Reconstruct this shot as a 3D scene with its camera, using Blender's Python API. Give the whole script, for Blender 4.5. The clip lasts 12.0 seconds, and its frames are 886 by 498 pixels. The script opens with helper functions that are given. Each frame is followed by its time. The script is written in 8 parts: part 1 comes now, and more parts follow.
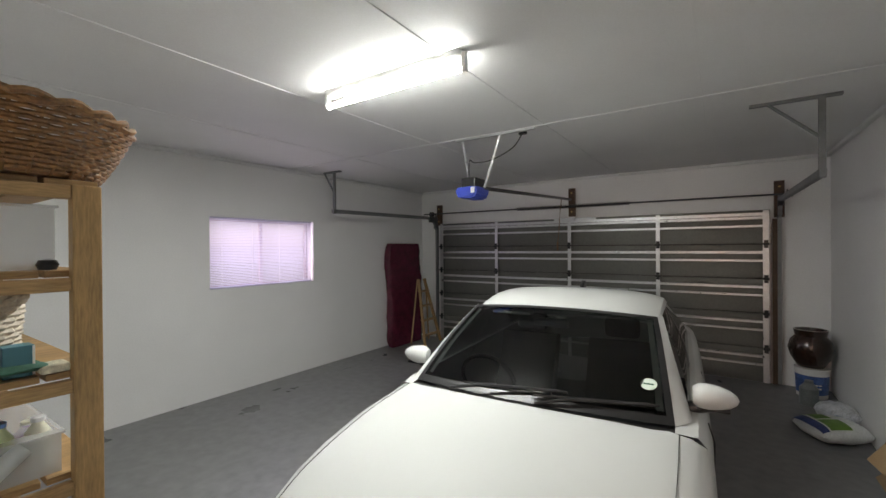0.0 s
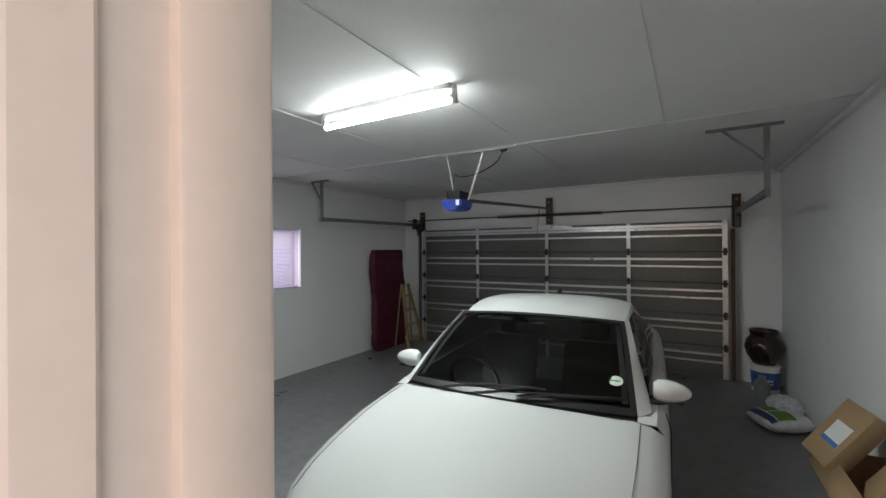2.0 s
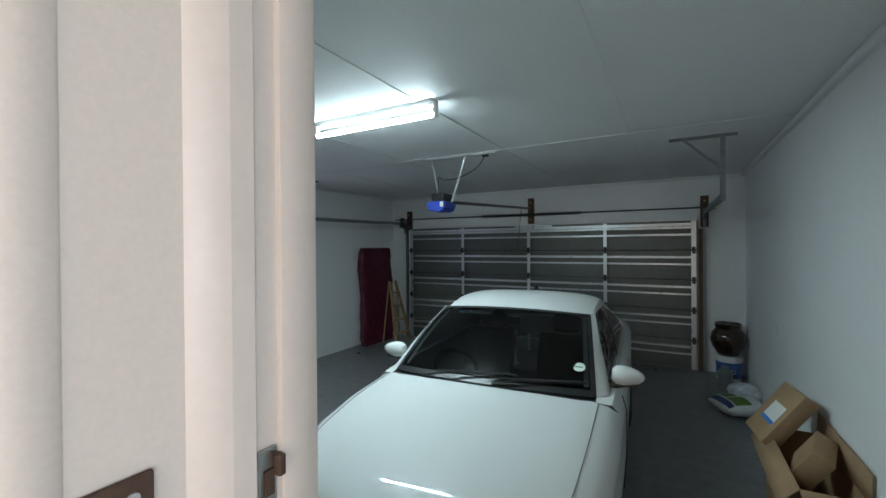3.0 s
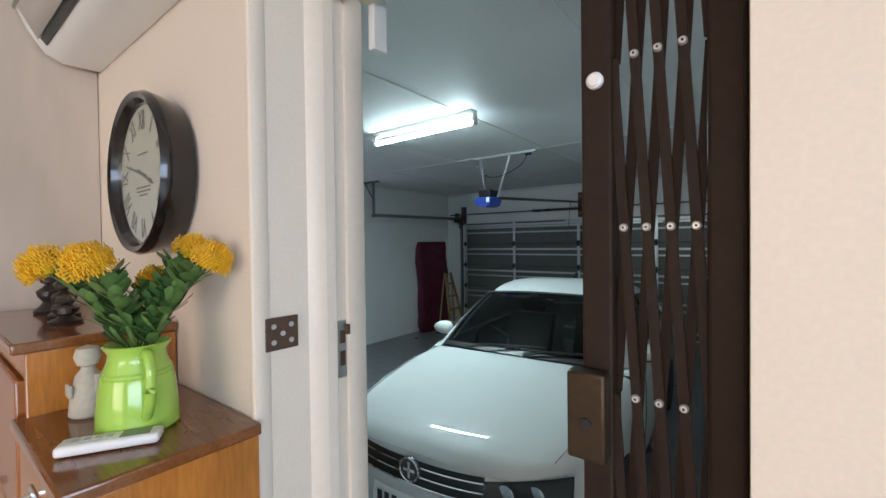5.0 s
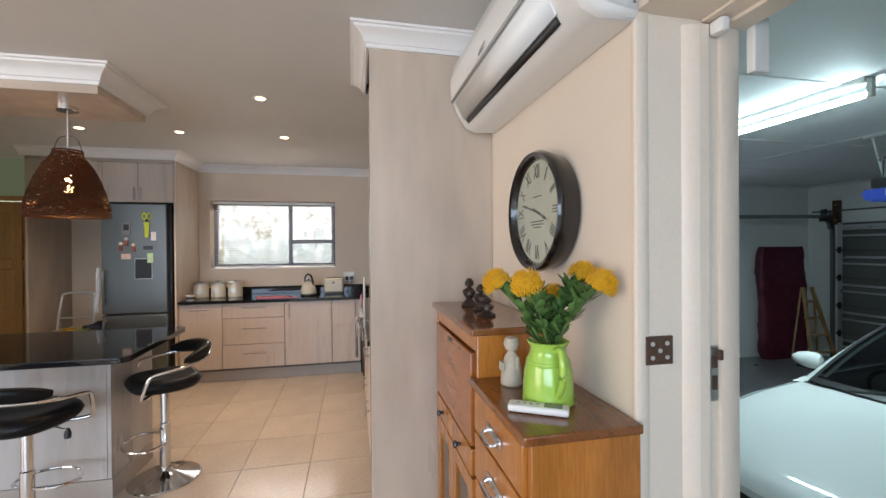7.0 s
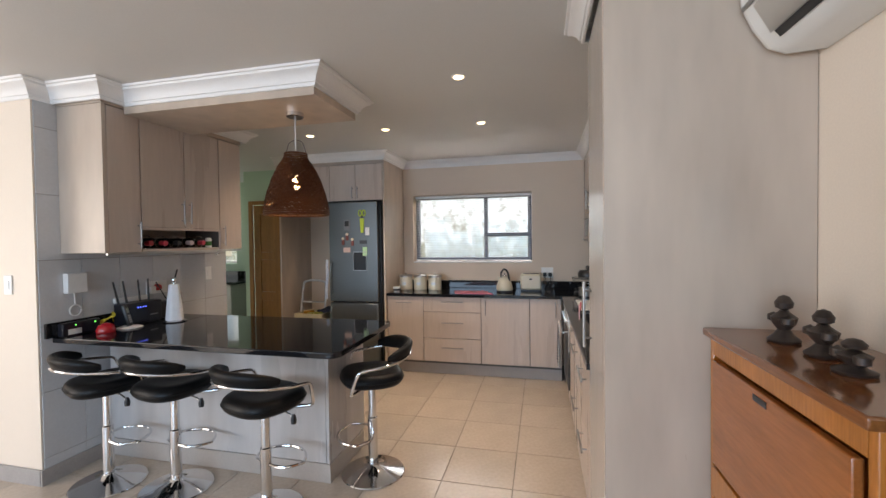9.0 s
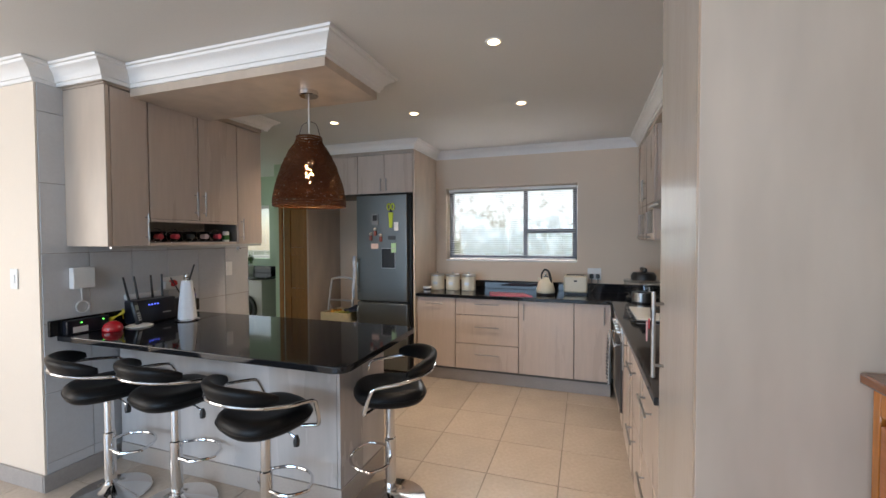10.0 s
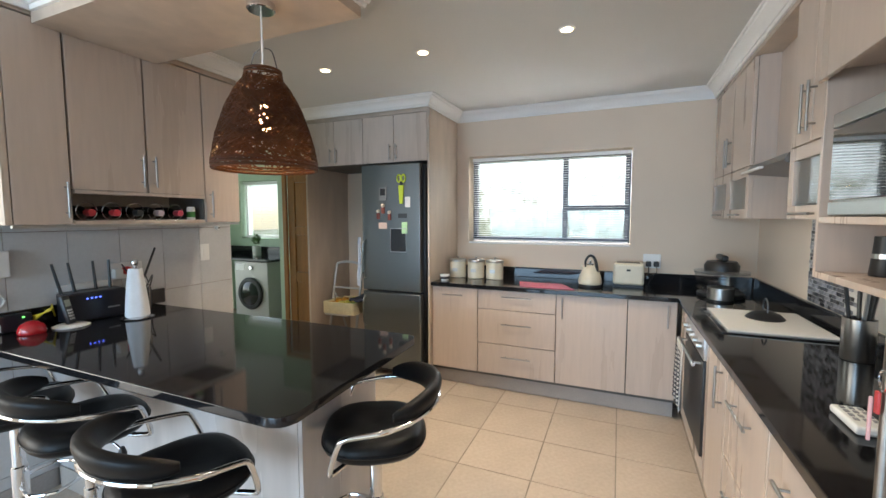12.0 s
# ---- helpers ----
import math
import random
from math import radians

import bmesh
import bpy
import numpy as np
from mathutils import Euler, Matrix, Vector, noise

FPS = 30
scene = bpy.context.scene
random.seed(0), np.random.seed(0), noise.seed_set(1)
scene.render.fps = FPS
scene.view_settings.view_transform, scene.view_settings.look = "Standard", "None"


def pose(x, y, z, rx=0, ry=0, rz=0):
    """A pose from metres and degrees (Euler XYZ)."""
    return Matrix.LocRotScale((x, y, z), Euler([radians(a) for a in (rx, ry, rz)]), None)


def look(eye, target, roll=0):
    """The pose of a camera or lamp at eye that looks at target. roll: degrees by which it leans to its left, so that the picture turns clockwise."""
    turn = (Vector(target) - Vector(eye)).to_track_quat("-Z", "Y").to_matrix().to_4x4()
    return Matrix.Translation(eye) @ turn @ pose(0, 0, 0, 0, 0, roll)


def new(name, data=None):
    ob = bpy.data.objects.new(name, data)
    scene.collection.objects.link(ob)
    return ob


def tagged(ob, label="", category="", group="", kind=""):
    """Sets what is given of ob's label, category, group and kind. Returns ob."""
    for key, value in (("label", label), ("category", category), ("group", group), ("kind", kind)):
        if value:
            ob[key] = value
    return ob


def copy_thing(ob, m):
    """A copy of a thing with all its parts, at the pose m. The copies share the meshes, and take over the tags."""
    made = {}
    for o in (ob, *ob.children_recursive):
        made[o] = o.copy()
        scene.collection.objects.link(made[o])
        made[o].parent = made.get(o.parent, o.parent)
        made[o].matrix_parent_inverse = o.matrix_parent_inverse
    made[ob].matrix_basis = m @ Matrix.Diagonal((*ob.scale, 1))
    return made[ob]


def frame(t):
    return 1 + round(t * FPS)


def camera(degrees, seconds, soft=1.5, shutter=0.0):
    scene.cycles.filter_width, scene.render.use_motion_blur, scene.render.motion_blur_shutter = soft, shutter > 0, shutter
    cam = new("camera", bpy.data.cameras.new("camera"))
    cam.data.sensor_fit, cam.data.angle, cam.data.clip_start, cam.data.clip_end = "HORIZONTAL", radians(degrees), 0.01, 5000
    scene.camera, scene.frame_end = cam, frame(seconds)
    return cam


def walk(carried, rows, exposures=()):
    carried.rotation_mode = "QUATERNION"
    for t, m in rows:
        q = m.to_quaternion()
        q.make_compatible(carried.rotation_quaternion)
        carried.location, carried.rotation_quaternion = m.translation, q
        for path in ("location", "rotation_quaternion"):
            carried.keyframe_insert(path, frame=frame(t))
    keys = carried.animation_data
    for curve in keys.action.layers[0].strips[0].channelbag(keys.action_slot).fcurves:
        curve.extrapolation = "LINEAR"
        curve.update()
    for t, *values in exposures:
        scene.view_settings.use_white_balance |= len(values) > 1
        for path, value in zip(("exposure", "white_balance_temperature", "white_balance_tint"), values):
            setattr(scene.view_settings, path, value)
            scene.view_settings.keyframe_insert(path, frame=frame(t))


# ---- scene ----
cam = camera(94.0, 12.0)
PATH = [
    (0, (0.125, 0.091, 1.346), (-0.986, 1.754, 1.338), -0.4),
    (0.5, (0.124, 0.095, 1.348), (-0.975, 1.766, 1.352), -0.4),
    (1, (0.137, 0.043, 1.362), (-0.946, 1.724, 1.37), -0.4),
    (1.3, (0.132, -0.056, 1.376), (-0.938, 1.634, 1.382), -0.4),
    (1.5, (0.140, -0.102, 1.385), (-0.917, 1.596, 1.39), -0.4),
    (2, (0.202, -0.182, 1.419), (-0.822, 1.536, 1.422), -0.4),
    (2.5, (0.289, -0.274, 1.442), (-0.705, 1.461, 1.437), -0.4),
    (3, (0.383, -0.403, 1.444), (-0.593, 1.343, 1.432), -0.4),
    (3.2, (0.404, -0.446, 1.433), (-0.567, 1.302, 1.418), -0.3),
    (4.8, (0.755, -0.71, 1.398), (-0.407, 0.917, 1.371), -0.6),
    (5, (0.782, -0.731, 1.397), (-0.439, 0.854, 1.367), -0.7),
    (5.5, (0.848, -0.809, 1.41), (-0.567, 0.604, 1.384), -0.8),
    (6, (0.934, -0.911, 1.437), (-0.711, 0.226, 1.42), -0.7),
    (6.5, (0.956, -0.972, 1.458), (-0.886, -0.195, 1.446), -0.6),
    (7, (0.842, -0.972, 1.465), (-1.113, -0.549, 1.454), -0.4),
    (7.5, (0.718, -0.962, 1.46), (-1.28, -0.868, 1.45), -0.4),
    (7.7, (0.694, -0.985, 1.477), (-1.305, -0.989, 1.443), -0.7),
    (9.3, (0.222, -1.103, 1.484), (-1.705, -1.635, 1.443), -0.4),
    (9.5, (0.14, -1.108, 1.489), (-1.777, -1.678, 1.442), -0.2),
    (10, (-0.038, -1.137, 1.475), (-1.931, -1.783, 1.42), -0.2),
    (10.5, (-0.226, -1.22, 1.486), (-2.099, -1.916, 1.415), -0.2),
    (11, (-0.436, -1.248, 1.475), (-2.292, -1.987, 1.389), -0.1),
    (11.5, (-0.632, -1.255, 1.466), (-2.476, -2.022, 1.348), -0.1),
    (12, (-0.764, -1.294, 1.463), (-2.599, -2.076, 1.309), -0.1),
]
EXPOSURES = [(0, 0.77, 8900, 38), (1.0, 0.74, 8900, 38), (1.6, 0.52, 8800, 37), (2.0, 0.45, 8250, 33), (2.5, 0.32, 7200, 22), (3.2, 0.33, 7000, 20), (6.0, 0.34, 6850, 17), (8.0, 0.31, 6800, 15), (9.5, 0.25, 6350, 13), (10.5, 0.32, 6250, 11), (11.3, 0.58, 6150, 9), (12, 0.82, 6050, 6)]
walk(cam, [(t, look(eye, target, roll)) for t, eye, target, roll in PATH], EXPOSURES)

# ---- world and light ----
world = bpy.data.worlds.new("sky")
scene.world = world
world.use_nodes = True
wn = world.node_tree
sky = wn.nodes.new("ShaderNodeTexSky")
sky.sky_type, sky.sun_disc = "NISHITA", False
sky.sun_elevation, sky.sun_rotation = radians(48), radians(200)
wn.links.new(sky.outputs[0], wn.nodes["Background"].inputs[0])
wn.nodes["Background"].inputs[1].default_value = 0.12


def area(name, m, sx, sy, watts, colour):
    d = bpy.data.lights.new(name, "AREA")
    d.shape, d.size, d.size_y, d.energy, d.color = "RECTANGLE", sx, sy, watts, colour
    ob = new(name, d)
    ob.matrix_world = m
    return ob


sun_data = bpy.data.lights.new("sun", "SUN")
sun_data.energy, sun_data.angle, sun_data.color = 2.5, radians(0.6), (1.0, 0.95, 0.87)
sun = new("sun", sun_data)
sun.matrix_world = look((0, 0, 20), (4, 6, 0))

# daylight in the openings: the living room's glass doors and back window, the garage window
area("daylight_doors", look((4.75, -3.2, 1.45), (1.3, -3.0, 0.0)), 4.2, 1.8, 172, (0.54, 0.755, 1.0))
area("daylight_garden", look((1.6, -6.75, 1.3), (-0.2, 0, 1.2)), 3.4, 2.0, 85, (1.0, 0.91, 0.80))
area("daylight_garage", look((-5.5, 3.58, 1.32), (0, 3.9, 0.2)), 1.5, 0.85, 10.0, (0.52, 0.64, 1.0))
# fill lamp added to brighten the laundry, in an invented opening out of view
area("daylight_laundry", look((-3.95, -7.2, 1.3), (-4.4, -5, 1.0)), 1.3, 1.8, 9, (0.97, 1.0, 0.95))
# downward light of the garage tube
area("tube_light", look((-1.73, 2.212, 2.385), (-1.73, 2.212, 0), 0), 1.16, 0.035, 47, (0.62, 0.93, 1.0))
# sky outside, above the kitchen and laundry windows
area("sky_kitchen", look((-6.3, -1.94, 3.1), (-3.6, -1.9, 0.6)), 2.2, 1.2, 450, (1.0, 0.98, 0.96))
area("sky_laundry", look((-7.0, -6.4, 2.9), (-4.4, -5.8, 0.6)), 1.6, 1.0, 90, (0.97, 1.0, 0.96))

# ---- helpers ----


def mat(name, colour, rough=0.5, metal=0.0, spots=0.0, scale=6.0, fine=90.0, bump=0.0, stretch=(1, 1, 1), rand=0.0, rvar=0.0, coat=0.0, spec=0.5):
    """A node material: base colour varied at two scales, with roughness variation and fine relief."""
    m = bpy.data.materials.new(name)
    m.use_nodes = True
    t = m.node_tree
    n, ln = t.nodes, t.links
    b = n["Principled BSDF"]
    b.inputs["Roughness"].default_value, b.inputs["Metallic"].default_value = rough, metal
    b.inputs["Coat Weight"].default_value, b.inputs["Coat Roughness"].default_value = coat, 0.04
    b.inputs["Specular IOR Level"].default_value = spec
    b.inputs["Base Color"].default_value = (*colour, 1)
    if spots or bump or rvar:
        tc = n.new("ShaderNodeTexCoord")
        mp = n.new("ShaderNodeMapping")
        mp.inputs["Scale"].default_value = stretch
        ln.new(tc.outputs["Object"], mp.inputs[0])
        big, small = n.new("ShaderNodeTexNoise"), n.new("ShaderNodeTexNoise")
        big.inputs["Scale"].default_value, small.inputs["Scale"].default_value = scale, fine
        big.inputs["Detail"].default_value, small.inputs["Detail"].default_value = 5, 3
        for q in (big, small):
            ln.new(mp.outputs[0], q.inputs["Vector"])
        add = n.new("ShaderNodeMath")
        add.operation = "ADD"
        ln.new(big.outputs["Fac"], add.inputs[0])
        ln.new(small.outputs["Fac"], add.inputs[1])
        half = n.new("ShaderNodeMath")
        half.operation = "MULTIPLY"
        half.inputs[1].default_value = 0.5
        ln.new(add.outputs[0], half.inputs[0])
        ramp = n.new("ShaderNodeValToRGB")
        ramp.color_ramp.elements[0].position, ramp.color_ramp.elements[1].position = 0.34, 0.66
        ramp.color_ramp.elements[0].color = (*[max(0, c * (1 - spots)) for c in colour], 1)
        ramp.color_ramp.elements[1].color = (*[min(1, c * (1 + spots * 0.7)) for c in colour], 1)
        ln.new(half.outputs[0], ramp.inputs[0])
        out = ramp.outputs[0]
        if rand:
            oi = n.new("ShaderNodeObjectInfo")
            mr = n.new("ShaderNodeMapRange")
            mr.inputs["To Min"].default_value, mr.inputs["To Max"].default_value = 1 - rand, 1 + rand
            ln.new(oi.outputs["Random"], mr.inputs[0])
            hs = n.new("ShaderNodeHueSaturation")
            ln.new(mr.outputs[0], hs.inputs["Value"])
            ln.new(out, hs.inputs["Color"])
            out = hs.outputs[0]
        ln.new(out, b.inputs["Base Color"])
        if rvar:
            mr = n.new("ShaderNodeMapRange")
            mr.inputs["From Min"].default_value, mr.inputs["From Max"].default_value = 0.3, 0.7
            mr.inputs["To Min"].default_value, mr.inputs["To Max"].default_value = max(0.02, rough - rvar), min(1, rough + rvar)
            ln.new(big.outputs["Fac"], mr.inputs[0])
            ln.new(mr.outputs[0], b.inputs["Roughness"])
        if bump:
            bp = n.new("ShaderNodeBump")
            bp.inputs["Strength"].default_value, bp.inputs["Distance"].default_value = bump, 0.004
            ln.new(half.outputs[0], bp.inputs["Height"])
            ln.new(bp.outputs[0], b.inputs["Normal"])
    return m


def glow(name, colour, strength):
    m = bpy.data.materials.new(name)
    m.use_nodes = True
    t = m.node_tree
    t.nodes.remove(t.nodes["Principled BSDF"])
    e = t.nodes.new("ShaderNodeEmission")
    e.inputs[0].default_value, e.inputs[1].default_value = (*colour, 1), strength
    t.links.new(e.outputs[0], t.nodes["Material Output"].inputs[0])
    return m


def glass(name, tint, gloss=0.03):
    """Clear pane: tinted see-through with a Fresnel-driven gloss."""
    m = bpy.data.materials.new(name)
    m.use_nodes = True
    t = m.node_tree
    t.nodes.remove(t.nodes["Principled BSDF"])
    tr, gl, fr, mx, pw, ma = (t.nodes.new("ShaderNode" + k) for k in ("BsdfTransparent", "BsdfGlossy", "LayerWeight", "MixShader", "Math", "Math"))
    tr.inputs[0].default_value = (*tint, 1)
    gl.inputs["Roughness"].default_value = gloss
    fr.inputs["Blend"].default_value = 0.5
    pw.operation, ma.operation = "POWER", "MULTIPLY_ADD"
    pw.inputs[1].default_value = 5
    ma.inputs[1].default_value, ma.inputs[2].default_value = 0.92, 0.045
    t.links.new(fr.outputs["Facing"], pw.inputs[0])
    t.links.new(pw.outputs[0], ma.inputs[0])
    t.links.new(ma.outputs[0], mx.inputs[0])
    t.links.new(tr.outputs[0], mx.inputs[1])
    t.links.new(gl.outputs[0], mx.inputs[2])
    t.links.new(mx.outputs[0], t.nodes["Material Output"].inputs[0])
    return m


def box(bm, x0, x1, y0, y1, z0, z1, bevel=0.0, seg=2):
    vs = [bm.verts.new((x, y, z)) for x in (x0, x1) for y in (y0, y1) for z in (z0, z1)]
    fs = [bm.faces.new([vs[i] for i in f]) for f in ((0, 1, 3, 2), (4, 6, 7, 5), (0, 4, 5, 1), (2, 3, 7, 6), (0, 2, 6, 4), (1, 5, 7, 3))]
    if bevel:
        es = list({e for f in fs for e in f.edges})
        bmesh.ops.bevel(bm, geom=es, offset=bevel, segments=seg, affect="EDGES", profile=0.5)
    return bm


def cyl(bm, p0, p1, r0, r1=None, n=16, caps=True):
    """A tapered round bar from p0 to p1."""
    r1 = r0 if r1 is None else r1
    p0, p1 = Vector(p0), Vector(p1)
    q = (p1 - p0).to_track_quat("Z", "Y")
    rings = []
    for p, r in ((p0, r0), (p1, r1)):
        rings.append([bm.verts.new(p + q @ Vector((r * math.cos(2 * math.pi * i / n), r * math.sin(2 * math.pi * i / n), 0))) for i in range(n)])
    for i in range(n):
        j = (i + 1) % n
        bm.faces.new((rings[0][i], rings[0][j], rings[1][j], rings[1][i]))
    if caps:
        bm.faces.new(rings[0][::-1])
        bm.faces.new(rings[1])
    return bm


def lathe(bm, prof, c=(0, 0, 0), n=28, axis="z", caps=True):
    """Turns a profile of (radius, height) round an axis through c."""
    c = Vector(c)
    rings = []
    for r, h in prof:
        ring = []
        for i in range(n):
            a = 2 * math.pi * i / n
            u, v = r * math.cos(a), r * math.sin(a)
            ring.append(bm.verts.new(c + Vector({"z": (u, v, h), "y": (u, h, v), "x": (h, u, v)}[axis])))
        rings.append(ring)
    for a, b in zip(rings, rings[1:]):
        for i in range(n):
            j = (i + 1) % n
            bm.faces.new((a[i], a[j], b[j], b[i]))
    if caps and prof[0][0] > 1e-4:
        bm.faces.new(rings[0][::-1])
    if caps and prof[-1][0] > 1e-4:
        bm.faces.new(rings[-1])
    bmesh.ops.remove_doubles(bm, verts=[v for r in (rings[0], rings[-1]) for v in r], dist=1e-5)
    return bm


def smooth_path(pts, k=6):
    """Catmull-Rom points through pts."""
    p = [Vector(q) for q in pts]
    p = [2 * p[0] - p[1]] + p + [2 * p[-1] - p[-2]]
    out = []
    for i in range(1, len(p) - 2):
        for s in range(k):
            t = s / k
            out.append(0.5 * ((2 * p[i]) + (p[i + 1] - p[i - 1]) * t + (2 * p[i - 1] - 5 * p[i] + 4 * p[i + 1] - p[i + 2]) * t * t + (3 * p[i] - p[i - 1] - 3 * p[i + 1] + p[i + 2]) * t ** 3))
    return out + [p[-2]]


def sweep(bm, pts, r, n=10, closed=False):
    """A round bar along points."""
    pts = [Vector(p) for p in pts]
    rings = []
    up = Vector((0.03, 0.02, 1)).normalized()
    for i, p in enumerate(pts):
        a, b = pts[max(0, i - 1)], pts[min(len(pts) - 1, i + 1)]
        if closed:
            a, b = pts[i - 1], pts[(i + 1) % len(pts)]
        d = (b - a).normalized()
        s = d.cross(up)
        if s.length < 0.1:
            s = d.cross(Vector((1, 0.1, 0)))
        s.normalize()
        w = s.cross(d)
        rr = r[i] if isinstance(r, (list, tuple)) else r
        rings.append([bm.verts.new(p + rr * (math.cos(2 * math.pi * k / n) * s + math.sin(2 * math.pi * k / n) * w)) for k in range(n)])
    pairs = list(zip(rings, rings[1:])) + ([(rings[-1], rings[0])] if closed else [])
    for a, b in pairs:
        for k in range(n):
            j = (k + 1) % n
            bm.faces.new((a[k], a[j], b[j], b[k]))
    if not closed:
        bm.faces.new(rings[0][::-1])
        bm.faces.new(rings[-1])
    return bm


def grid(bm, rows, flip=False):
    """A skin over rows of points."""
    vs = [[bm.verts.new(p) for p in row] for row in rows]
    for a, b in zip(vs, vs[1:]):
        for i in range(len(a) - 1):
            f = (a[i], a[i + 1], b[i + 1], b[i])
            bm.faces.new(f[::-1] if flip else f)
    return bm


def prism(bm, outline, axis, a, b):
    """An outline of 2D points drawn out along an axis from a to b."""
    def at(p, h):
        return {"x": (h, p[0], p[1]), "y": (p[0], h, p[1]), "z": (p[0], p[1], h)}[axis]
    lo, hi = [bm.verts.new(at(p, a)) for p in outline], [bm.verts.new(at(p, b)) for p in outline]
    for i in range(len(outline)):
        j = (i + 1) % len(outline)
        bm.faces.new((lo[i], lo[j], hi[j], hi[i]))
    bm.faces.new(lo[::-1])
    bm.faces.new(hi)
    return bm


def thicken(bm, t):
    bm.normal_update()
    bmesh.ops.solidify(bm, geom=bm.faces[:], thickness=t)
    return bm


def mesh_of(name, bm, material, angle=38):
    bmesh.ops.recalc_face_normals(bm, faces=bm.faces)
    me = bpy.data.meshes.new(name)
    bm.to_mesh(me)
    bm.free()
    me.materials.append(material)
    me.set_sharp_from_angle(angle=radians(angle))
    for p in me.polygons:
        p.use_smooth = max(abs(c) for c in p.normal) < 0.99995
    return me


def thing(name, label, category, loc=(0, 0, 0), group="", kind=""):
    ob = new(name)
    ob.empty_display_size = 0.05
    ob.location = loc
    return tagged(ob, label, category, group, kind)


def part(name, bm, material, parent, label="", kind=""):
    """Links a bmesh, in the place's own coordinates, as one part under a thing or a part."""
    ob = new(name, mesh_of(name, bm, material))
    ob.parent = parent
    if parent.type == "EMPTY":
        ob.matrix_parent_inverse = Matrix.Translation(-parent.location)
    return tagged(ob, label, kind=kind)


def solid(name, bm, material, label, category, group="", kind=""):
    """A thing of one mesh."""
    return tagged(new(name, mesh_of(name, bm, material)), label, category, group, kind)


def share(name, me, m, parent):
    ob = new(name, me)
    ob.parent = parent
    ob.matrix_basis = m
    return ob


B = bmesh.new

# ---- materials ----
M_cream = mat("cream_wall_paint", (0.785, 0.675, 0.562), 0.55, spots=0.05, scale=1.5, fine=160, bump=0.10)
M_kitchen_wall = mat("beige_wall_paint", (0.68, 0.55, 0.425), 0.5, spots=0.05, scale=1.7, fine=160, bump=0.10)
M_green_wall = mat("pale_green_paint", (0.50, 0.62, 0.48), 0.5, spots=0.05, scale=1.7, fine=160, bump=0.10)
M_gwall = mat("white_garage_paint", (0.86, 0.855, 0.85), 0.6, spots=0.05, scale=1.1, fine=70, bump=0.25)
M_ceil = mat("ceiling_paint", (0.66, 0.65, 0.63), 0.6, spots=0.04, scale=1.3, fine=150, bump=0.08)
M_gceil = mat("garage_ceiling_board", (0.78, 0.78, 0.78), 0.6, spots=0.05, scale=1.2, fine=120, bump=0.08)
M_cornice = mat("white_cornice_plaster", (0.82, 0.80, 0.78), 0.45, spots=0.03, scale=4)
M_frame = mat("white_gloss_frame", (0.79, 0.675, 0.565), 0.4, spots=0.04, scale=5, fine=60, bump=0.05)
M_concrete = mat("grey_concrete_screed", (0.19, 0.19, 0.195), 0.34, spots=0.24, scale=1.6, fine=9, bump=0.12, rvar=0.08)
M_tile = mat("beige_floor_tile", (0.55, 0.46, 0.375), 0.17, spots=0.10, scale=3.0, fine=45, bump=0.03, rand=0.05, rvar=0.06)
M_grout = mat("grey_grout", (0.26, 0.22, 0.18), 0.8, spots=0.2, scale=12)
M_wtile = mat("pale_grey_wall_tile", (0.58, 0.58, 0.59), 0.22, spots=0.05, scale=5, fine=70, bump=0.03, rand=0.03)
M_lam = mat("pale_woodgrain_laminate", (0.54, 0.44, 0.37), 0.30, spots=0.07, scale=2.2, fine=14, stretch=(3.2, 3.2, 0.32), bump=0.04, rvar=0.06)
M_lam_panel = mat("woodgrain_laminate_panel", (0.535, 0.435, 0.35), 0.33, spots=0.19, scale=1.5, fine=4.0, stretch=(1.9, 1.9, 0.5), bump=0.04, rvar=0.06)
# same laminate, with the cool daylight on the bar side put into its colour
M_lam_bar = mat("daylit_woodgrain_panel", (0.50, 0.472, 0.455), 0.3, spots=0.14, scale=1.6, fine=5, stretch=(2.4, 2.4, 0.4), bump=0.03, rvar=0.06)
M_lam_edge = mat("laminate_edge", (0.42, 0.37, 0.33), 0.4, spots=0.08, scale=8)
# near-black colour paints the shade seen in gaps between doors and drawers
M_carcass = mat("gap_shade_carcass_board", (0.11, 0.098, 0.088), 0.6, spots=0.1, scale=8)
M_granite = mat("black_polished_granite", (0.012, 0.012, 0.014), 0.06, spots=0.6, scale=220, fine=500, rvar=0.02)
M_steel = mat("brushed_steel", (0.54, 0.53, 0.515), 0.28, 1.0, spots=0.06, scale=30, stretch=(1, 1, 12))
M_chrome = mat("chrome", (0.70, 0.70, 0.71), 0.09, 1.0)
M_handle = mat("satin_nickel", (0.36, 0.34, 0.32), 0.34, 1.0, spots=0.08, scale=40)
M_galv = mat("galvanised_steel", (0.58, 0.59, 0.60), 0.36, 0.9, spots=0.15, scale=14, fine=60, rvar=0.1)
M_darkmetal = mat("dark_steel", (0.10, 0.10, 0.105), 0.4, 0.8, spots=0.2, scale=20)
M_rust = mat("brown_primed_steel", (0.10, 0.055, 0.035), 0.6, 0.2, spots=0.3, scale=15)
M_black = mat("black_plastic", (0.014, 0.014, 0.015), 0.4, spots=0.1, scale=30)
M_white_pl = mat("white_plastic", (0.80, 0.79, 0.77), 0.35, spots=0.02, scale=20)
M_pine = mat("knotty_pine_wood", (0.42, 0.235, 0.10), 0.5, spots=0.35, scale=5, fine=40, stretch=(5, 5, 0.6), bump=0.15)
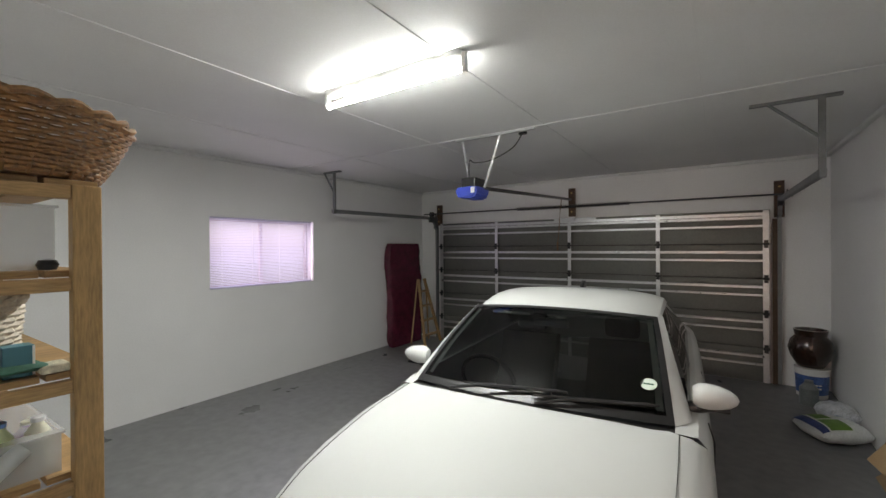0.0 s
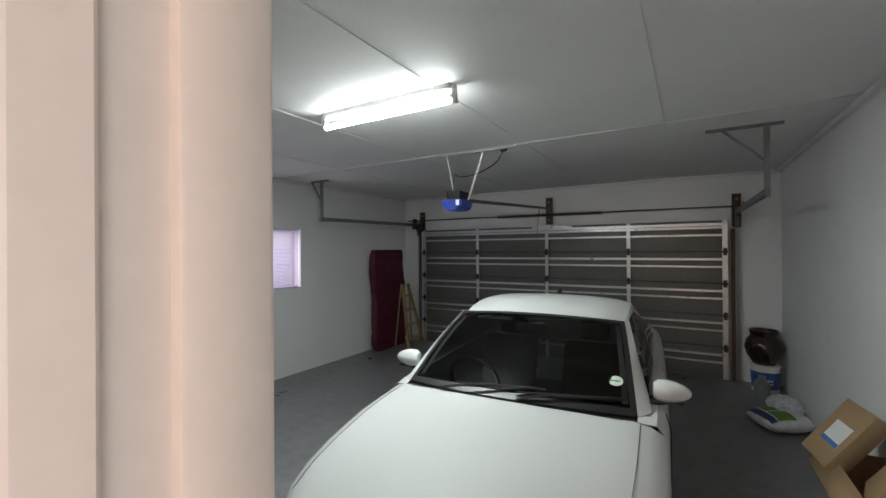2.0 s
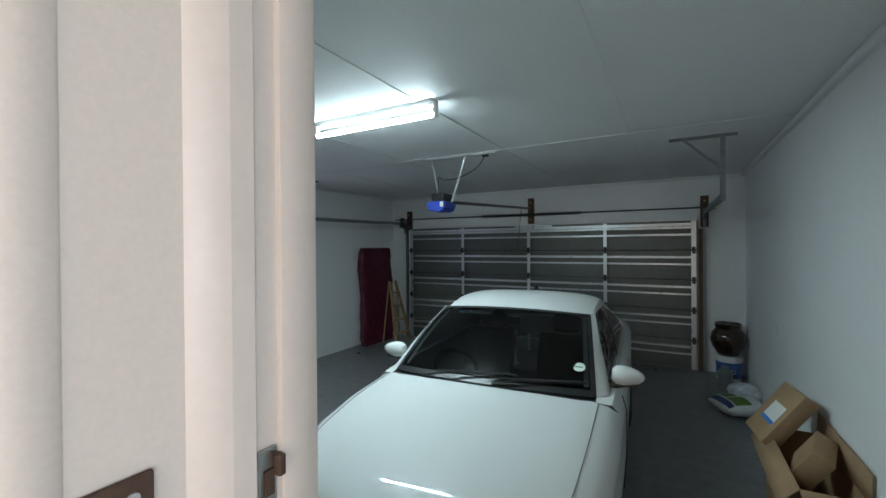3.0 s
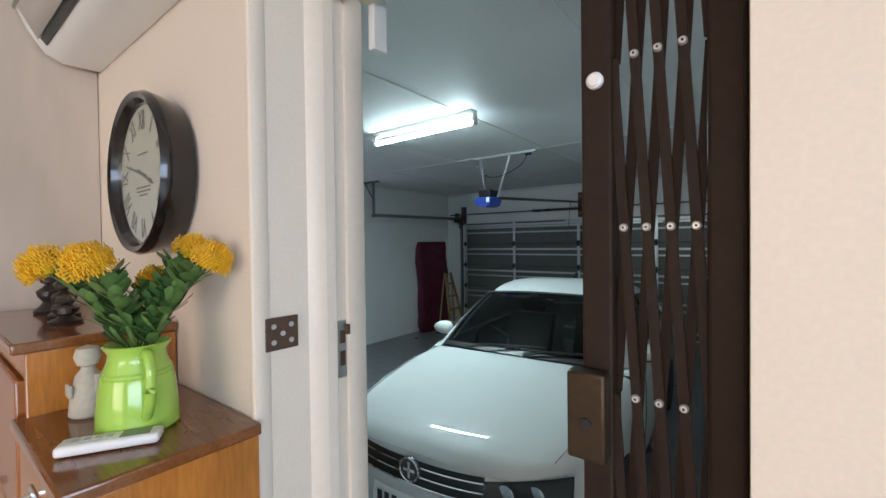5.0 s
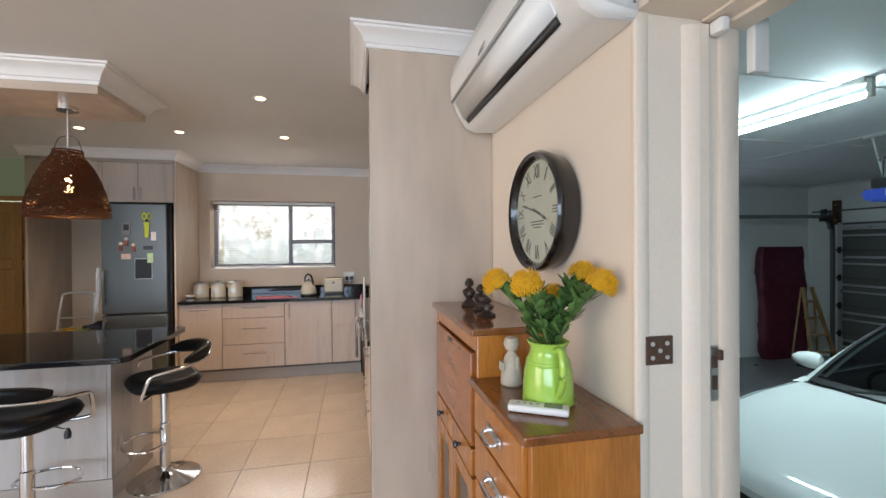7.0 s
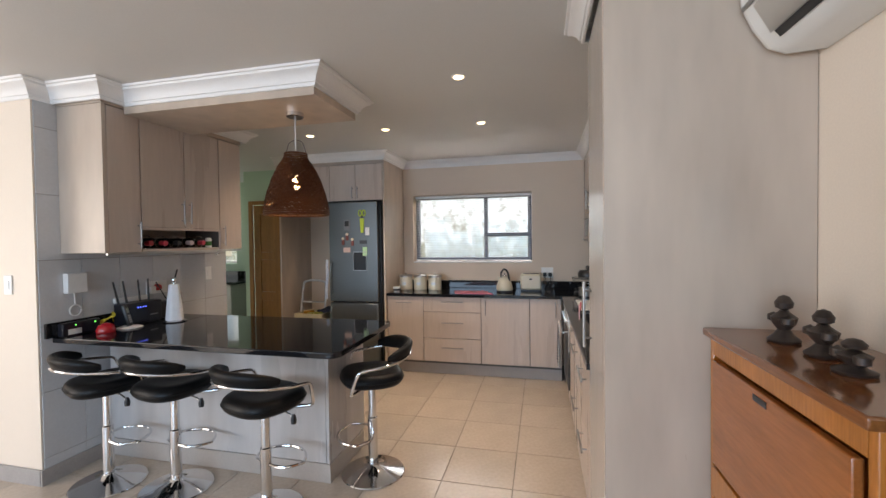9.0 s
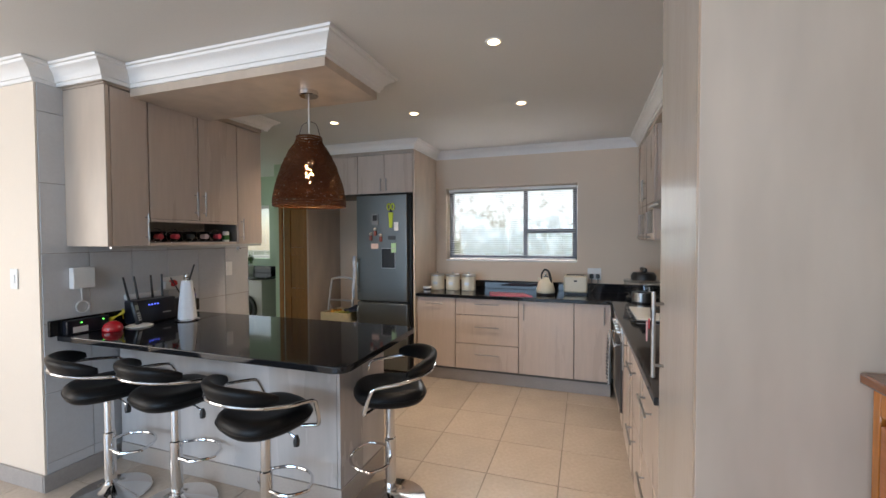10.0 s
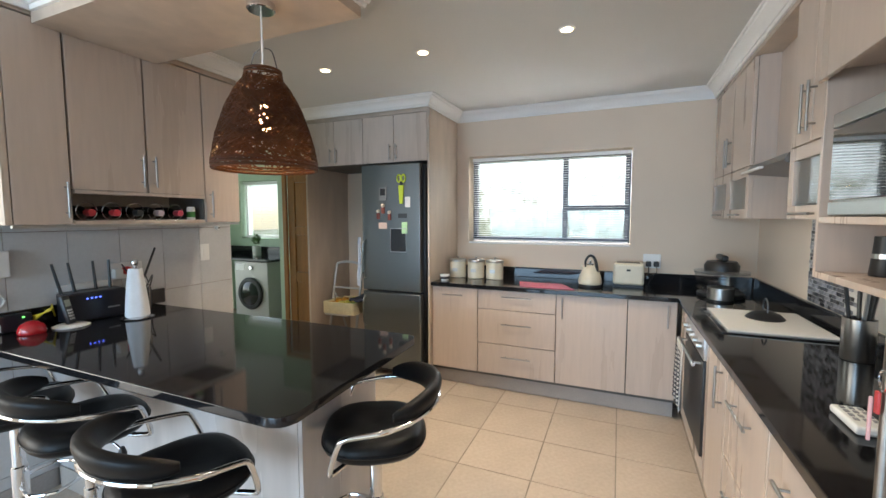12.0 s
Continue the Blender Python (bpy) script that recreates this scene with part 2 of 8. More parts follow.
M_pine_h = mat("pine_rail_wood", (0.40, 0.225, 0.10), 0.5, spots=0.35, scale=5, fine=40, stretch=(5, 0.6, 5), bump=0.15)
M_cherry = mat("varnished_orange_wood", (0.45, 0.16, 0.028), 0.24, spots=0.28, scale=3, fine=28, stretch=(5, 5, 0.5), bump=0.04, coat=0.3)
M_cherry_top = mat("varnished_brown_wood_top", (0.22, 0.075, 0.022), 0.16, spots=0.3, scale=4, fine=30, stretch=(0.6, 5, 5), coat=0.4)
M_gate = mat("brown_powder_coated_steel", (0.026, 0.0145, 0.010), 0.55, 0.0, spots=0.15, scale=30, spec=0.18)
M_leather = mat("black_vinyl", (0.006, 0.006, 0.0065), 0.4, spots=0.15, scale=40, bump=0.12, spec=0.2)
M_wicker = mat("brown_wicker", (0.24, 0.105, 0.038), 0.4, spots=0.6, scale=30, rand=0.2)
M_wicker_pale = mat("pale_wicker", (0.55, 0.47, 0.38), 0.6, spots=0.25, scale=30)
M_card = mat("brown_cardboard", (0.36, 0.22, 0.12), 0.75, spots=0.12, scale=6, fine=80, bump=0.08)
M_clearpl = glass("clear_plastic", (0.86, 0.88, 0.9), 0.12)
M_frost = bpy.data.materials.new("frosted_clear_plastic")
M_frost.use_nodes = True
_t = M_frost.node_tree
_a, _m = _t.nodes.new("ShaderNodeBsdfTransparent"), _t.nodes.new("ShaderNodeMixShader")
_m.inputs[0].default_value = 0.38
_t.nodes["Principled BSDF"].inputs["Base Color"].default_value = (0.75, 0.76, 0.78, 1)
_t.nodes["Principled BSDF"].inputs["Roughness"].default_value = 0.2
_t.links.new(_a.outputs[0], _m.inputs[1])
_t.links.new(_t.nodes["Principled BSDF"].outputs[0], _m.inputs[2])
_t.links.new(_m.outputs[0], _t.nodes["Material Output"].inputs[0])
M_pane = glass("window_glass", (0.95, 0.97, 0.96))
M_carglass = glass("tinted_car_glass", (0.17, 0.195, 0.19), 0.02)
M_carpaint = mat("white_car_paint", (0.54, 0.55, 0.54), 0.5, coat=0.5, spots=0.01, scale=3, spec=0.2)
M_rubber = mat("black_rubber", (0.02, 0.02, 0.02), 0.75, spots=0.2, scale=30)

# ---- structure ----
GF, GC, HC = -0.54, 2.52, 2.475   # garage floor, garage ceiling, house ceiling


def wall_x(bm, y0, y1, x0, x1, z0, z1, holes=()):
    """A wall that runs along x, with openings (x0, x1, z0, z1)."""
    cur = x0
    for a, b, c, d in sorted(holes):
        box(bm, cur, a, y0, y1, z0, z1)
        if c > z0:
            box(bm, a, b, y0, y1, z0, c)
        if d < z1:
            box(bm, a, b, y0, y1, d, z1)
        cur = b
    box(bm, cur, x1, y0, y1, z0, z1)
    return bm


def wall_y(bm, x0, x1, y0, y1, z0, z1, holes=()):
    cur = y0
    for a, b, c, d in sorted(holes):
        box(bm, x0, x1, cur, a, z0, z1)
        if c > z0:
            box(bm, x0, x1, a, b, z0, c)
        if d < z1:
            box(bm, x0, x1, a, b, d, z1)
        cur = b
    box(bm, x0, x1, cur, y1, z0, z1)
    return bm


def setting(name, bm, material, label):
    return solid(name, bm, material, label, name.split("_")[0], kind="structure")


# the wall between house and garage is painted cream on the house side, white in the garage
setting("wall_hall", wall_x(B(), -0.30, -0.06, -4.65, 5.0, GF, 2.62, [(-0.04, 0.775, 0.0, 2.03)]), M_cream, "smooth cream painted wall with a doorway into the garage")
setting("wall_garage_house", wall_x(B(), -0.057, -0.006, -5.2, 1.32, GF, 2.62, [(-0.04, 0.775, 0.0, 2.03)]), M_gwall, "white painted garage wall with the house doorway")
setting("wall_garage_window", wall_y(B(), -5.42, -5.2, -0.06, 7.5, GF, 2.62, [(2.78, 4.38, 0.83, 1.76)]), M_gwall, "rough white painted garage wall with a small window")
setting("wall_garage_front", wall_x(B(), 7.26, 7.48, -5.2, 1.32, GF, 2.62, [(-4.6, 0.66, GF, 1.78)]), M_gwall, "white painted wall round the garage door")
setting("wall_garage_side", wall_y(B(), 1.32, 1.54, -0.06, 7.5, GF, 2.62), M_gwall, "plain white painted garage side wall")
setting("floor_garage", box(B(), -5.42, 1.54, 0.0, 9.5, GF - 0.15, GF), M_concrete, "stained grey concrete garage floor")
setting("ceiling_garage", box(B(), -5.42, 1.54, -0.05, 7.5, GC, GC + 0.08), M_gceil, "pale grey board ceiling with cover strips")
bm = B()
for x in (-3.86, -2.57, -1.28, 0.0):
    box(bm, x - 0.022, x + 0.022, 0.0, 7.26, GC - 0.007, GC - 0.001)
for y in (3.93,):
    box(bm, -5.2, 1.32, y - 0.022, y + 0.022, GC - 0.011, GC - 0.003)
setting("trim_garage_ceiling", bm, M_gceil, "narrow painted cover strips over the ceiling joints")
bm = B()
for x0, x1, y0, y1 in ((-5.2, -5.15, 0.0, 7.26), (1.27, 1.32, 0.0, 7.26), (-5.15, 1.27, 7.21, 7.26)):
    box(bm, x0, x1, y0, y1, GC - 0.045, GC - 0.001, 0.012)
setting("trim_garage_cornice", bm, M_gceil, "slim painted cornice along the garage walls")

setting("wall_kitchen_window", wall_y(B(), -4.88, -4.65, -4.23, -0.06, -0.1, 2.62, [(-2.67, -1.205, 1.22, 2.05)]), M_kitchen_wall, "beige painted kitchen wall with a wide window")
setting("wall_laundry_door", wall_y(B(), -4.88, -4.65, -5.14, -4.23, -0.1, 2.62, [(-5.02, -4.24, 0.0, 2.03)]), M_green_wall, "pale green wall with a wooden door")
setting("wall_laundry_return", wall_x(B(), -5.14, -5.0, -5.5, -4.88, -0.1, 2.62), M_green_wall, "pale green short return wall")
setting("wall_laundry_window", wall_y(B(), -5.72, -5.5, -7.3, -5.0, -0.1, 2.62, [(-6.75, -5.99, 1.14, 2.02)]), M_green_wall, "pale green laundry wall with an added unseen opening with a small window")
# the opening here is invented to let the fill lamp in
setting("wall_laundry_back", wall_x(B(), -7.3, -7.1, -5.5, -2.95, -0.1, 2.62, [(-4.6, -3.3, 0.3, 2.2)]), M_green_wall, "pale green laundry wall with an added unseen opening")
setting("wall_laundry_side", wall_y(B(), -3.09, -2.95, -7.1, -4.22, -0.1, 2.62), M_green_wall, "pale green laundry side wall")
tile_wall = setting("wall_tiled", wall_x(B(), -4.22, -4.10, -3.09, -1.54, -0.1, 2.62), M_grout, "kitchen wall faced with pale grey tiles")
setting("wall_living_near", wall_y(B(), -1.72, -1.545, -7.1, -4.225, -0.1, 2.62), M_cream, "cream painted wall with a light switch")
box_l = wall_y(B(), -1.544, -1.53, -7.1, -4.10, -0.1, 2.62)
setting("wall_living_face", box_l, M_cream, "cream plaster face of the wall end")
setting("wall_living_far", wall_y(B(), 4.9, 5.1, -7.1, -0.06, -0.1, 2.62, [(-5.3, -1.1, 0.0, 2.3)]), M_cream, "cream wall with wide glass doors")
setting("wall_living_back", wall_x(B(), -7.1, -6.9, -1.545, 5.0, -0.1, 2.62, [(-0.1, 3.3, 0.3, 2.3)]), M_cream, "cream wall with a large window")
setting("ceiling", box(B(), -5.72, 5.1, -7.3, -0.06, HC, HC + 0.1), M_ceil, "pale grey painted ceiling")
# out-of-view slab, added so the sky lights the rooms only through openings
setting("roof", box(B(), -5.74, 5.6, -7.4, 8.0, 2.63, 2.75), M_concrete, "unseen slab added to block sky light from above")

# ground outside
setting("ground", box(B(), -60, 60, -60, 60, -0.9, -0.72), mat("dry_lawn", (0.16, 0.17, 0.07), 0.9, spots=0.4, scale=0.7, fine=20), "lawn outside the house")


def cornice(bm, pts, size=0.085, zt=HC - 0.002):
    """A stepped cove cornice along plan points; the room lies to the left of the line."""
    prof = [(0.0, -size * 1.05), (0.012, -size * 1.05), (0.016, -size * 0.86), (0.022, -size * 0.84), (0.03, -size * 0.6), (0.05, -size * 0.36), (0.068, -size * 0.25), (0.072, -size * 0.13), (0.082, -size * 0.12), (0.086, 0.0), (0.0, 0.0)]
    p = [Vector((*q, 0)) for q in pts]
    rows = []
    for i, q in enumerate(p):
        d0 = (p[i] - p[i - 1]).normalized() if i else None
        d1 = (p[i + 1] - p[i]).normalized() if i < len(p) - 1 else None
        d0, d1 = d0 or d1, d1 or d0
        n0, n1 = Vector((-d0.y, d0.x, 0)), Vector((-d1.y, d1.x, 0))
        m = (n0 + n1).normalized()
        k = 1 / max(0.3, m.dot(n0))
        rows.append([q + m * k * o * size / 0.085 + Vector((0, 0, zt + h)) for o, h in prof])
    return grid(bm, rows)


bm = B()
cornice(bm, [(-1.1, -0.30), (-1.1, -0.895), (-1.68, -0.895), (-1.68, -0.622), (-4.65, -0.622), (-4.65, -2.79), (-3.955, -2.79), (-3.955, -4.14)])
cornice(bm, [(4.9, -0.30), (-1.1, -0.30)])
cornice(bm, [(-2.34, -3.705), (-2.34, -2.35), (-1.80, -2.35), (-1.80, -3.705), (-1.645, -3.705), (-1.645, -4.10), (-1.53, -4.10), (-1.53, -6.9)], 0.098)
cornice(bm, [(-2.90, -4.10), (-2.90, -3.705), (-2.34, -3.705)])
setting("trim_cornice", bm, M_cornice, "white stepped plaster cornice")

# door frame in the doorway to the garage
bm = B()
prism(bm, [(-0.0395, -0.172), (-0.034, -0.166), (-0.0265, -0.138), (-0.025, -0.131), (-0.025, -0.1035), (-0.0265, -0.1015), (-0.0355, -0.1005), (-0.0355, -0.067), (-0.0285, -0.0655), (-0.0275, -0.063), (-0.0285, -0.012), (-0.0315, -0.007), (-0.0395, -0.006)], "z", 0.002, 2.012)
box(bm, 0.770, 0.775, -0.115, 0.010, 0.0, 2.03, 0.002)
box(bm, 0.758, 0.770, -0.06, 0.010, 0.0, 2.02, 0.003)
box(bm, -0.035, 0.770, -0.115, 0.010, 2.023, 2.03, 0.002)
box(bm, -0.028, 0.758, -0.06, 0.010, 2.012, 2.023, 0.003)
setting("trim_corner_bead", prism(B(), [(-0.052, -0.3005), (-0.052, -0.303), (-0.043, -0.3045), (-0.0375, -0.302), (-0.0355, -0.296), (-0.0365, -0.27), (-0.0395, -0.266), (-0.0395, -0.3005)], "z", 0.002, 2.03), M_cream, "rounded plaster corner beside the doorway")
door_1 = setting("door_1", bm, M_frame, "white painted door frame without its door")
bm = B()
box(bm, -0.0352, -0.0315, -0.097, -0.071, 1.07, 1.21, 0.001)
plate = part("strike_plate", bm, M_steel, door_1, "steel strike plate")
bm = B()
box(bm, -0.0317, -0.0285, -0.090, -0.077, 1.10, 1.135)
box(bm, -0.0317, -0.0285, -0.090, -0.077, 1.155, 1.185)
box(bm, -0.0317, -0.02, -0.077, -0.067, 1.175, 1.20, 0.002)
part("latch_hole", bm, M_rust, plate)
bm = B()
box(bm, -0.03, 0.01, -0.10, -0.075, 1.985, 2.02, 0.006)
part("door_stop", bm, M_white_pl, door_1, "small white door contact")
bm = B()
box(bm, -0.028, -0.005, 0.012, 0.06, 1.90, 2.04, 0.004)
part("conduit_box", bm, M_white_pl, door_1, "white cable box")

# house floor of square tiles on a grout bed
P = 0.434
floor = setting("floor_house", box(B(), -5.72, 5.1, -7.3, 0.0, -0.14, -0.004), M_grout, "beige ceramic tiles with thin grey joints")

# ---- garage ----
M_tube = glow("cool_tube_glow", (0.62, 0.93, 1.0), 41)
ft = thing("fluorescent_light", "white fluorescent batten with a glowing tube", "lamp", (-1.72, 2.21, GC))
# sides of the plain batten are sloped so the tube's glow whitens them
part("batten", prism(B(), [(2.190, GC - 0.045), (2.234, GC - 0.045), (2.258, GC - 0.001), (2.166, GC - 0.001)], "x", -2.31, -1.14), M_white_pl, ft, "white batten with sides sloped to look lit")
for x in (-2.335, -1.135):
    part("lamp_holder", box(B(), x - 0.012, x + 0.022, 2.195, 2.23, GC - 0.135, GC - 0.012, 0.006), M_white_pl, ft)
part("tube", cyl(B(), (-2.32, 2.212, GC - 0.108), (-1.14, 2.212, GC - 0.108), 0.019, n=20), M_tube, ft, "glowing cool white tube")

# sectional garage door seen from inside
gd = thing("garage_door", "dark sectional garage door with galvanised struts", "garage door", (-1.97, 7.2, GF), kind="structure")
M_gdoor = mat("dark_grey_door_skin", (0.12, 0.123, 0.112), 0.45, 0.2, spots=0.15, scale=2, fine=40)
X0, X1 = -4.66, 0.70
part("outer_skin", box(B(), X0, X1, 7.2515, 7.2585, GF + 0.002, 1.83), mat("brown_joint_skin", (0.035, 0.022, 0.016), 0.6), gd, "dark brown outer skin in the joints")
hs = (1.83 - GF) / 5
for k in range(5):
    z0 = GF + 0.01 + k * hs
    bm = B()
    box(bm, X0, X1, 7.215, 7.25, z0, z0 + hs - 0.012, 0.004)
    box(bm, X0, X1, 7.205, 7.214, z0 + hs * 0.44, z0 + hs * 0.56, 0.004)
    sec = part("door_section", bm, M_gdoor, gd)
    for dz, th in ((hs - 0.14, 0.04), (hs - 0.25, 0.035)):
        bm = B()
        prism(bm, [(7.214, z0 + dz), (7.165, z0 + dz + 0.006), (7.165, z0 + dz + th - 0.006), (7.214, z0 + dz + th)], "x", X0 + 0.01, X1 - 0.01)
        part("strut", bm, M_galv, sec, "galvanised horizontal strut")
for x in (-4.625, -3.38, -2.0, -0.65, 0.655):
    w = 0.036 if x in (-4.625, 0.655) else 0.028
    bm = B()
    for k in range(5):
        z0 = GF + 0.02 + k * hs
        box(bm, x - w, x + w, 7.150, 7.164, z0, z0 + hs - 0.02, 0.003)
    part("stile", bm, M_galv, gd, "galvanised upright stile")
    for k in range(1, 5):
        z = GF + 0.005 + k * hs
        bm = B()
        box(bm, x - 0.024, x + 0.024, 7.128, 7.1495, z - 0.055, z + 0.055, 0.006)
        cyl(bm, (x - 0.035, 7.125, z), (x + 0.035, 7.125, z), 0.016, n=12)
        part("hinge", bm, M_black, gd, "black roller hinge")
bm = B()
box(bm, X0 + 0.02, X1 - 0.02, 7.14, 7.163, 1.745, 1.79, 0.003)
part("top_strut", bm, M_galv, gd)
bm = B()
box(bm, -2.25, -1.55, 7.12, 7.139, 1.765, 1.83, 0.003)
part("arm_bracket", bm, M_galv, gd)

# spring bar above the door
sb = thing("torsion_bar", "torsion spring bar on brown timber brackets above the door", "spring bar", (-1.97, 7.2, 2.05))
part("bar", cyl(B(), (-5.05, 7.14, 2.04), (0.90, 7.14, 2.02), 0.013, n=10), M_darkmetal, sb)
bm = B()
coil = [(-2.95 + 1.9 * i / 420, 7.14 + 0.026 * math.cos(i * 0.9), 2.033 - 0.006 * i / 420 + 0.026 * math.sin(i * 0.9)) for i in range(421)]
sweep(bm, coil, 0.008, 5)
part("spring", bm, M_black, sb, "black coil spring")
for x, z0, z1 in ((-4.72, 1.80, 2.22), (-1.97, 1.86, 2.34), (0.80, 1.72, 2.21)):
    p = part("bracket_plank", box(B(), x - 0.055, x + 0.055, 7.20, 7.258, z0, z1, 0.004), M_rust, sb, "brown timber bracket")
    for z in (z0 + 0.08, z1 - 0.08):
        part("bolt", cyl(B(), (x, 7.20, z), (x, 7.187, z), 0.014, n=10), mat("brass_bolt", (0.5, 0.36, 0.15), 0.35, 0.9), p)
for x in (-4.86, 0.90):
    part("cable_drum", lathe(B(), [(0.05, x - 0.03), (0.055, x - 0.026), (0.038, x - 0.015), (0.038, x + 0.015), (0.055, x + 0.026), (0.05, x + 0.03)], (0, 7.14, 2.03), 18, "x"), M_darkmetal, sb)

# tracks at the sides
# track steel with the shade under the ceiling put into its dark colour
M_track_shade = mat("shaded_track_steel", (0.22, 0.23, 0.235), 0.5, 0.6, spots=0.15, scale=14)
for s, x in ((-1, -4.77), (1, 0.80)):
    tr_t = thing("door_track", "galvanised roller track with its ceiling hanger", "track", (x, 6.0, 1.9), "garage door tracks")
    pts = [(x, 7.17, GF + 0.02), (x, 7.17, 1.55), (x, 7.15, 1.72), (x, 7.07, 1.85), (x, 6.92, 1.905), (x, 6.7, 1.91), (x, 4.40, 1.88)]
    bm = B()
    rows = [[p + Vector((o, 0, 0)) for o in (-0.022, 0.022)] for p in smooth_path(pts, 6)]
    grid(bm, rows)
    thicken(bm, 0.058)
    part("rail", bm, M_track_shade, tr_t)
    bm = B()
    box(bm, x - 0.022, x + 0.022, 4.42, 4.45, 1.87, GC - 0.022)
    box(bm, x - (0.46 if s > 0 else 0.22), x + (0.12 if s > 0 else 0.14), 4.41, 4.46, GC - 0.022, GC - 0.001)
    part("hanger", bm, M_track_shade, tr_t)
    bm = B()
    cyl(bm, (x - (0.33 if s > 0 else 0.21), 4.435, GC - 0.022), (x, 4.435, 2.18), 0.013, n=6)
    part("brace", bm, M_track_shade, tr_t)
    if s > 0:
        part("wall_plank", box(B(), x - 0.075, x - 0.005, 7.185, 7.204, GF + 0.01, 1.70, 0.003), M_rust, tr_t, "brown timber backing")

# door opener
op = thing("door_opener", "blue garage door opener hanging from perforated straps", "opener", (-2.0, 3.95, 2.0))
M_blue = mat("blue_plastic", (0.03, 0.07, 0.42), 0.35, spots=0.05, scale=20)
bm = B()
prism(bm, [(-2.23, 1.985), (-1.965, 1.985), (-1.975, 1.90), (-2.02, 1.865), (-2.17, 1.865), (-2.22, 1.90)], "y", 3.85, 4.15)
bmesh.ops.bevel(bm, geom=bm.edges[:], offset=0.018, segments=2, affect="EDGES")
part("cover", bm, M_blue, op, "rounded blue cover")
part("motor", box(B(), -2.17, -2.0, 3.88, 4.12, 1.988, 2.085, 0.012), M_black, op)
part("label", box(B(), -2.03, -1.985, 3.842, 3.849, 1.915, 1.975), M_white_pl, op, "small white label")
bm = B()
prism(bm, [(4.05, 2.0), (4.05, 1.965), (7.2, 2.135), (7.2, 2.17)], "x", -2.02, -1.975)
part("rail", bm, M_darkmetal, op)
for x0, x1 in ((-2.20, -2.12), (-1.74, -1.96)):
    bm = B()
    cyl(bm, (x0, 3.96, GC - 0.012), (x1, 4.02, 1.985), 0.015, n=6)
    part("strap", bm, M_galv, op, "perforated steel strap")
bm = B()
box(bm, -2.25, -1.36, 3.915, 3.955, GC - 0.03, GC - 0.012, 0.002)
part("ceiling_angle", bm, M_galv, op)
part("power_cord", sweep(B(), smooth_path([(-2.13, 3.98, 2.06), (-2.12, 3.98, 2.28), (-2.05, 3.98, 2.25), (-1.85, 3.98, 2.26), (-1.62, 4.0, 2.36), (-1.52, 4.02, GC - 0.02)], 5), 0.006, 6), M_black, op)
part("plug", box(B(), -1.56, -1.48, 4.0, 4.04, GC - 0.04, GC - 0.012, 0.006), M_black, op)
bm = B()
sweep(bm, smooth_path([(-2.0, 6.75, 2.12), (-2.03, 6.76, 1.9), (-2.06, 6.78, 1.55), (-2.08, 6.78, 1.42)], 4), 0.006, 6)
cyl(bm, (-2.08, 6.78, 1.42), (-2.08, 6.78, 1.28), 0.014, n=8)
part("release_cord", bm, mat("brown_cord", (0.2, 0.11, 0.06), 0.8), op)

# garage window with a closed pink-lit blind
M_slat_t = bpy.data.materials.new("translucent_slat")
M_slat_t.use_nodes = True
nt = M_slat_t.node_tree
tl, mx = nt.nodes.new("ShaderNodeBsdfTranslucent"), nt.nodes.new("ShaderNodeMixShader")
tl.inputs[0].default_value = (0.52, 0.54, 0.64, 1)
nt.nodes["Principled BSDF"].inputs["Base Color"].default_value = (0.7, 0.68, 0.72, 1)
mx.inputs[0].default_value = 0.55
nt.links.new(nt.nodes["Principled BSDF"].outputs[0], mx.inputs[1])
nt.links.new(tl.outputs[0], mx.inputs[2])
nt.links.new(mx.outputs[0], nt.nodes["Material Output"].inputs[0])
gw = thing("window_3", "small garage window", "window", kind="structure")
bm = B()
for a, b, c, d in ((2.78, 4.38, 0.83, 0.87), (2.78, 4.38, 1.72, 1.76), (2.78, 2.82, 0.87, 1.72), (4.34, 4.38, 0.87, 1.72), (3.56, 3.60, 0.87, 1.72)):
    box(bm, -5.39, -5.35, a, b, c, d)
part("window_frame", bm, mat("brown_window_frame", (0.25, 0.11, 0.06), 0.5, spots=0.1, scale=10), gw)
bl = thing("venetian_blind", "white venetian blind, closed, glowing lilac in the garage window", "blind")
me = mesh_of("slat", grid(B(), [[(dx, p, dz) for p in (-0.785, 0.785)] for dx, dz in ((-0.006, -0.0075), (0.001, 0.001), (0.005, 0.0088))]), M_slat_t)
for k in range(42):
    share("slat", me, Matrix.Translation((-5.24, 3.58, 0.855 + k * 0.0212)), bl)
bm = B()
for y in (2.95, 3.37, 3.79, 4.21):
    cyl(bm, (-5.228, y, 0.84), (-5.228, y, 1.74), 0.0016, n=5)
part("ladder_cord", bm, M_white_pl, bl)
part("head_rail", box(B(), -5.26, -5.225, 2.79, 4.37, 1.738, 1.758), M_slat_t, bl)
part("bottom_rail", box(B(), -5.26, -5.225, 2.79, 4.37, 0.833, 0.846), M_slat_t, bl)

# mattress in red plastic against the wall
M_matt = mat("dark_red_plastic_wrap", (0.115, 0.012, 0.03), 0.25, spots=0.5, scale=7, fine=45, bump=0.5)
bm = B()
rows = []
nz_, ny_ = 30, 14
